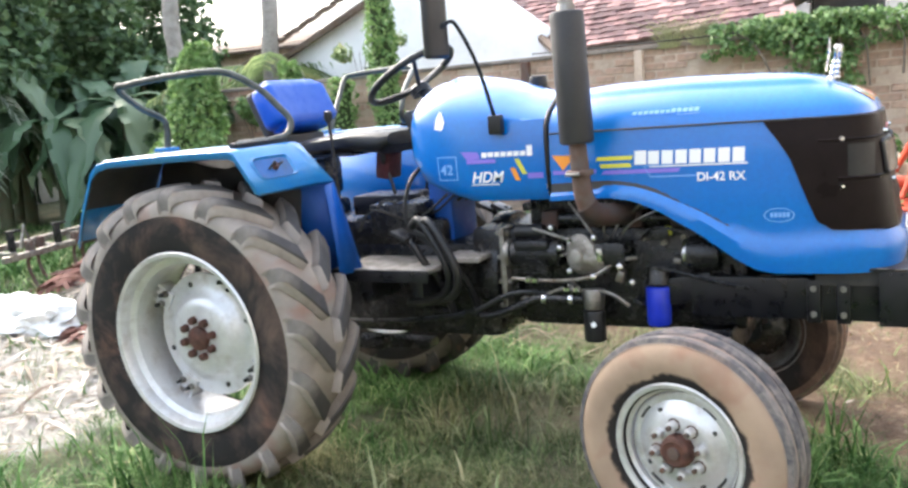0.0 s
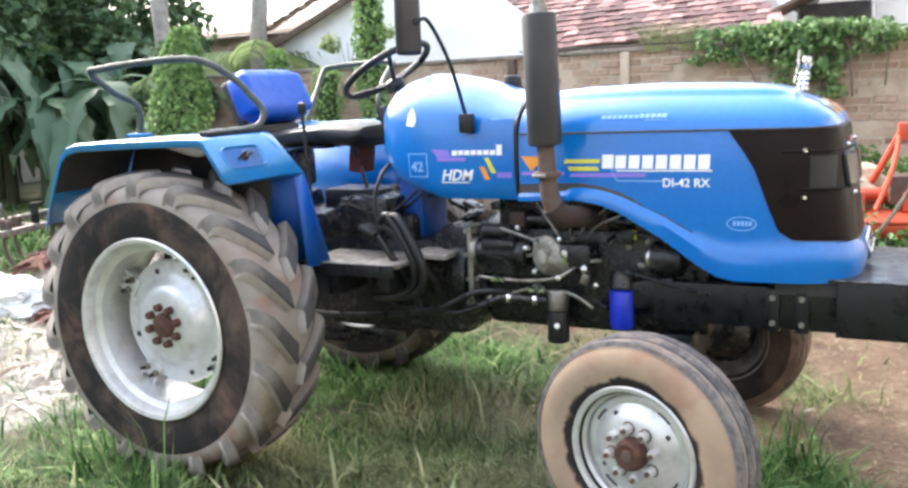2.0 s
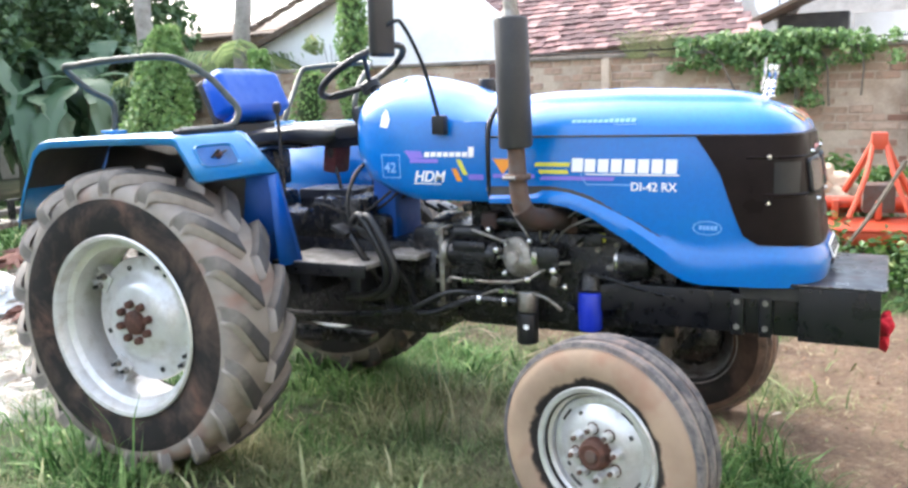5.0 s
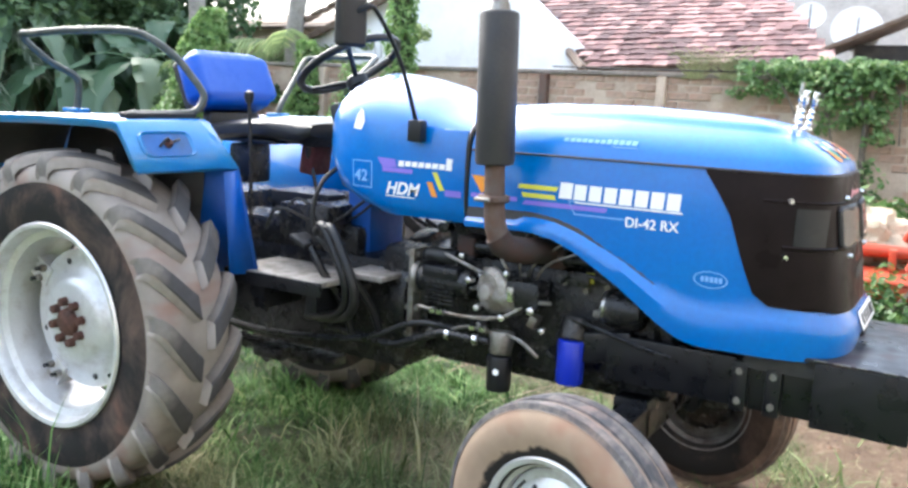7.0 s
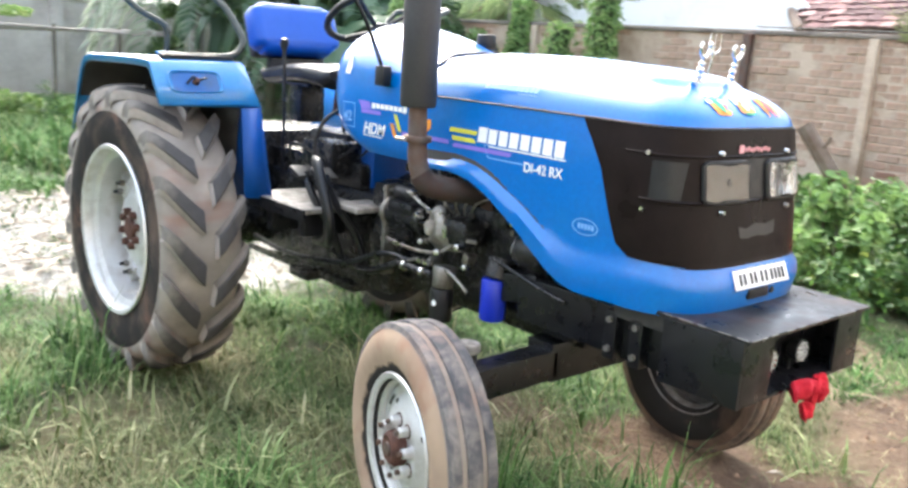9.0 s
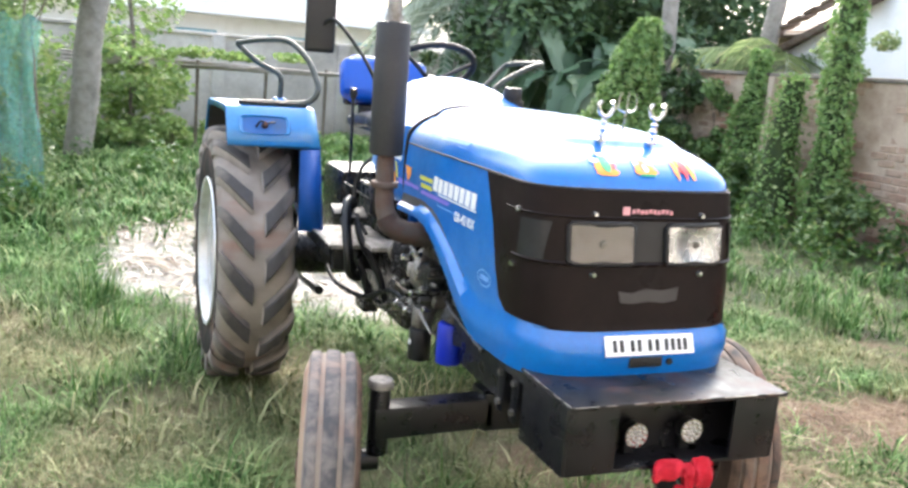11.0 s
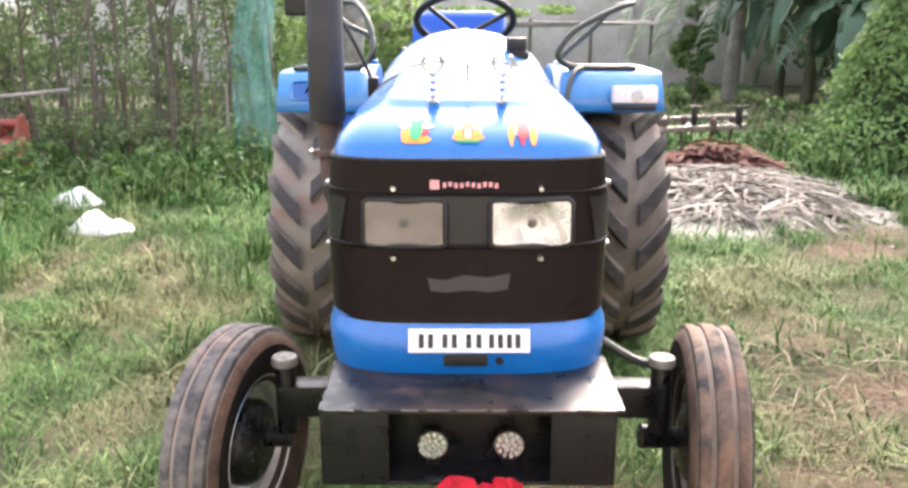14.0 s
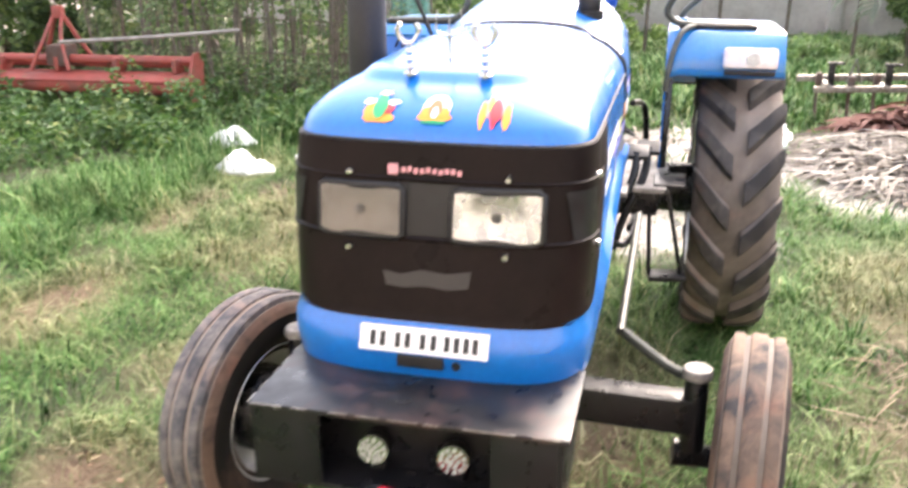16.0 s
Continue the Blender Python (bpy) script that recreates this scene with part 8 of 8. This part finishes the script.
for (c, s_) in (((-5.0, 6.0, 0.2), (0.12, 0.45, 0.2)),):
    nt = thing("fallen_net", "green netting slumped among the weeds", "net", c)
    part("cloth", crumpled((0, 0, 0), s_, c[1]), NET, nt)

# creeper trellis before the far wall
trel = thing("trellis", "low trellis of bare poles with creepers before the far wall", "trellis", (-10.5, 0.6, 0))
for k, y in enumerate((-1.6, -0.6, 0.5, 1.5, 2.5)):
    part("post", tube([(0.1 * (k % 2), y, -0.05), (0, y + 0.03, 1.45)], 0.028, 6, 1), STICK, trel)
for k in range(16):
    part("pole", tube([(0.25 - 0.07 * k, -2.6, 1.28 + 0.055 * (k % 4)), (0.2 - 0.07 * k, 0.4, 1.40 - 0.03 * (k % 3)), (0.25 - 0.07 * k, 3.0 + 0.1 * (k % 5), 1.36 + 0.03 * (k % 3))], 0.014 + 0.004 * (k % 3), 6, 4), PALE_BARK, trel)
packs = []
for k in range(9):
    P, N = ball_points((random.uniform(-0.6, 0.3), random.uniform(-2.2, 1.0), random.choice((1.5, 1.55, 1.6))), (0.25, 0.35, 0.07), 80, 0.3)
    packs.append(leaf_cards(P, N, 0.08, 0.6))
ob = leaves_object("creeper", np.concatenate(packs), TUFT_GREEN, trel)
ob["kind"] = "stuff"

# ---- farm things ----
TILLER_RED = grimy("orange_red_paint", (0.29, 0.058, 0.042), (0.15, 0.075, 0.06), 0.6, 0, 6, 0.45, 0.75, 0.15)
SACK = grimy("white_woven_sack", (0.78, 0.78, 0.76), (0.55, 0.54, 0.5), 0.8, 0, 6, 0.5, 0.8, 0.4)
TARP = grimy("beige_tarpaulin", (0.5, 0.42, 0.3), (0.36, 0.29, 0.2), 0.8, 0, 4, 0.4, 0.7, 0.4)


BRIGHT_RED = grimy("bright_red_paint", (0.5, 0.065, 0.022), (0.36, 0.09, 0.05), 0.5, 0, 6, 0.5, 0.8, 0.1)


def rotavator(m, width, label, paint=TILLER_RED):
    """A rotary tiller seen end to end along local x, its A-frame at the middle."""
    t = new("rotary_tiller")
    t.matrix_world = m @ Matrix.Diagonal((1, 1, 0.95, 1))
    tagged(t, label, "rotary tiller", "red rotary tillers")
    h = width / 2
    part("main_beam", cyl((-h, 0, 0.62), (h, 0, 0.62), 0.05, None, 14), paint, t)
    part("front_beam", box((0, 0.16, 0.56), (width, 0.05, 0.09), 0.008), paint, t)
    rows = [[Vector((x, y, z)) for x in (-h, -h / 2, 0, h / 2, h)] for y, z in ((-0.30, 0.30), (-0.28, 0.40), (-0.2, 0.46), (-0.05, 0.49), (0.12, 0.48), (0.2, 0.42))]
    g = part("blade_guard", grid_mesh(rows), paint, t, "curved red blade guard")
    g.modifiers.new("thick", "SOLIDIFY").thickness = 0.008
    for s in (-1, 1):
        bm = bmesh.new()
        poly = [(-0.2, 0.12), (-0.17, 0.5), (-0.07, 0.70), (0.07, 0.71), (0.14, 0.5), (0.12, 0.14), (0.0, 0.06)]
        vs = [[bm.verts.new((s * h + d, y, z)) for y, z in poly] for d in (-0.015, 0.015)]
        bm.faces.new(vs[0])
        bm.faces.new(vs[1][::-1])
        for i in range(len(poly)):
            bm.faces.new((vs[0][i], vs[0][(i + 1) % len(poly)], vs[1][(i + 1) % len(poly)], vs[1][i]))
        part("side_plate", bm, paint, t)
        part("mast_bar", tube([(s * 0.3, 0.16, 0.58), (s * 0.16, 0.1, 0.85), (s * 0.04, 0.05, 1.12)], 0.026, 8, 2), paint, t)
        part("stay", tube([(s * 0.05, 0.04, 1.1), (s * 0.1, -0.12, 0.85), (s * 0.22, -0.24, 0.52)], 0.02, 8, 2), paint, t)
    for k in range(5):
        part("clamp", box((-h + 0.2 + (width - 0.4) * k / 4, -0.02, 0.57), (0.05, 0.2, 0.16), 0.01), paint, t)
    part("rear_bar", cyl((-h, -0.27, 0.42), (h, -0.27, 0.42), 0.022, None, 10), paint, t)
    part("mast_head", box((0, 0.05, 1.13), (0.12, 0.07, 0.14), 0.012), paint, t)
    part("gearbox", box((0, 0.02, 0.66), (0.24, 0.26, 0.24), 0.03), RUST, t)
    part("rotor", cyl((-h + 0.03, -0.04, 0.27), (h - 0.03, -0.04, 0.27), 0.04, None, 12), RUST, t)
    for k in range(14):
        x, a = -h + 0.1 + (width - 0.2) * k / 13, k * 1.9
        part("blade", tube([(x, -0.04, 0.27), (x + 0.03, -0.04 + 0.14 * math.cos(a), 0.27 + 0.14 * math.sin(a)), (x + 0.08, -0.04 + 0.21 * math.cos(a + 0.3), 0.27 + 0.21 * math.sin(a + 0.3))], 0.016, 5, 2), RUST, t)
    return t


rotavator(pose(-4.18, -5.97, -0.03, 0, 0, 94), 3.1, "faded orange-red rotary tiller standing in the weeds")
pole_ = thing("wooden_pole", "pale peeled pole lying across the tiller", "pole", (-4.1, -5.0, 0.8))
part("wood", tube([(0.15, -0.8, -0.04), (0.0, 0.2, 0.02), (-0.2, 1.1, 0.09)], 0.02, 8, 3), PALE_BARK, pole_)
rotavator(pose(2.72, 4.3, 0.0, 0, 0, 6), 1.65, "bright red-orange rotary tiller beside the tractor", BRIGHT_RED)
tp = thing("tarpaulin_bundle", "beige tarpaulin bundle resting on the tiller", "tarpaulin", (2.2, 4.55, 0.0))
part("cloth", crumpled((0, 0, 0.62), (0.34, 0.26, 0.24), 4, 4), TARP, tp)
part("cloth_tail", crumpled((0.1, 0.1, 0.25), (0.3, 0.25, 0.26), 9, 3), TARP, tp)
st2 = thing("stick", "grey stick leaning on the tiller", "stick", (2.3, 3.6, 0))
part("wood", tube([(0, 0, 0.02), (0.35, 0.2, 0.5), (0.6, 0.35, 0.95)], 0.018, 6, 3), STICK, st2)

def flat_sack(length, width, height, seed, turn):
    """An empty woven sack thrown down: a low draped hump with folds and one drawn-out corner."""
    nu, nv, rows = 30, 40, []
    for i in range(nu + 1):
        r = i / nu
        row = []
        for k in range(nv):
            a = 2 * math.pi * k / nv
            edge = (abs(math.cos(a)) ** 3 + abs(math.sin(a)) ** 3) ** (-1 / 3) * (1 + 0.3 * noise.noise((math.cos(a) * 1.3, math.sin(a) * 1.3, seed)))
            edge += 0.35 * max(0.0, math.cos(a - 0.5)) ** 9
            x, y = length * r * edge * math.cos(a), width * r * edge * math.sin(a)
            hump = height * (1 - r ** 2.6) * (0.75 + 0.7 * noise.noise((x * 5, y * 5, seed)))
            fold = 0.022 * abs(noise.noise((x * 16 + 3 * y, y * 7, seed + 5))) + 0.012 * noise.noise((x * 30, y * 24, seed))
            row.append(Vector((x, y, max(0.0, hump + fold * (1 - r ** 6)))))
        rows.append(row)
    rows.append([p * 0.98 - Vector((0, 0, 0.02)) for p in rows[-1]])
    bm = grid_mesh(rows, None, True)
    bmesh.ops.remove_doubles(bm, verts=bm.verts, dist=0.0005)
    bmesh.ops.rotate(bm, verts=bm.verts, matrix=Matrix.Rotation(turn, 3, "Z"))
    return bm


for c, size, sd, turn in (((-2.85, -3.35, 0.06), (0.2, 0.15, 0.13), 3, 1.3), ((-2.1, -2.86, 0.03), (0.24, 0.17, 0.14), 7, 1.07)):
    sk = thing("sack", "crumpled white woven sack lying on the grass", "sack", c, "sacks on the grass")
    part("cloth", flat_sack(*size, sd, turn), SACK, sk)

sheet = thing("plastic_sheet", "crumpled white plastic sheeting lying on the pale litter", "sheeting", (-3.5, 0.98, 0.05))
part("sheet_fold", crumpled((0, 0, 0.05), (0.42, 0.3, 0.16), 21, 4), SACK, sheet)
part("sheet_fold", crumpled((-0.6, 0.25, 0.04), (0.4, 0.3, 0.13), 25, 4), SACK, sheet)
v, f = strips(160, (-2.75, 1.0), (0.4, 0.25), 0.07, 0.3, 0.022, 31)
tagged(arrays_mesh("dark_litter", v, f, SHEATH), "dark rotten scraps beside the white sheeting", "litter", "", "stuff")
wp = thing("weed_plant", "leggy broad-leaved weed with pale leaves", "weed", (1.7, 5.25, 0))
packs = []
for k in range(9):
    a, h = 0.7 * k, 0.75 + 0.35 * random.random()
    tip = (0.35 * math.cos(a) + 0.1, 0.3 * math.sin(a), h)
    part("stalk", tube([(0, 0, -0.02), (tip[0] * 0.4, tip[1] * 0.4, h * 0.6), tip], 0.008, 5, 3, None, 0.004), STICK, wp)
    P = np.array([(tip[0] * q + random.gauss(0, 0.09), tip[1] * q + random.gauss(0, 0.09), h * q) for q in (0.45, 0.6, 0.7, 0.8, 0.88, 0.95, 1.0, 1.02)])
    packs.append(leaf_cards(P, np.tile([0, -0.3, 0.9], (len(P), 1)), 0.1, 0.4, 1.7))
ob = leaves_object("foliage", np.concatenate(packs), IVY, wp)
ob["kind"] = "stuff"
harrow = thing("harrow", "grey steel cultivator frame standing in the grass", "harrow", (-5.15, 2.45, 0))
for x, z, l in ((0.12, 0.40, 1.25), (-0.25, 0.46, 1.5)):
    part("beam", box((x, 0, z), (0.06, l, 0.06), 0.006, (2, 0, 3)), STEEL, harrow)
for k, y in enumerate((-0.5, 0.02, 0.5)):
    part("cross_beam", box((-0.07, y, 0.415), (0.5, 0.05, 0.045), 0.006), STEEL, harrow)
    part("upright", box((0.1, y + 0.03, 0.52), (0.05, 0.06, 0.22), 0.008), BLACK, harrow)
    part("cap_plate", box((0.1, y + 0.06, 0.63), (0.05, 0.16, 0.022), 0.004), BLACK, harrow)
part("hitch_mast", tube([(0.0, -0.3, 0.44), (0.0, -0.24, 0.66), (0.0, -0.18, 0.44)], 0.018, 6, 1), STEEL, harrow)
for i in range(5):
    y = -0.55 + 0.27 * i
    part("tine", tube([(-0.1 + 0.2 * (i % 2), y, 0.42), (-0.16 + 0.2 * (i % 2), y, 0.25), (-0.04 + 0.2 * (i % 2), y, 0.0)], 0.018, 6, 4), RUST, harrow)
    part("bracket", box((-0.1 + 0.2 * (i % 2), y, 0.45), (0.08, 0.06, 0.12), 0.01), RUST, harrow)

# dark bushes closing the view behind the fence and the tiller
for x, y, hgt, w_ in ((-10.2, -4.9, 2.0, 1.3), (-10.5, -6.5, 2.4, 1.4), (-10.3, -8.2, 2.5, 1.4), (-8.8, -9.9, 2.4, 1.5), (-7.2, -9.2, 2.1, 1.4), (-5.6, -8.7, 1.7, 1.2), (-6.6, -7.4, 1.3, 0.9)):
    shrub(x, y, hgt, w_, 4800, DEEP_GREEN, "dark leafy bush behind the brush fence", "dark bushes behind the fence")

# grass between the yard and the added east wall
blades_object("grass", np.concatenate([blades(45000, 5.1, 8.05, -7.5, 6.6, 0.03, 0.09, 0.005), blades(45000, 5.1, 8.05, -7.5, 6.6, 0.05, 0.1, 0.0045, 0.02, None, 22)]), GRASS, "short uneven green grass before the grey wall")
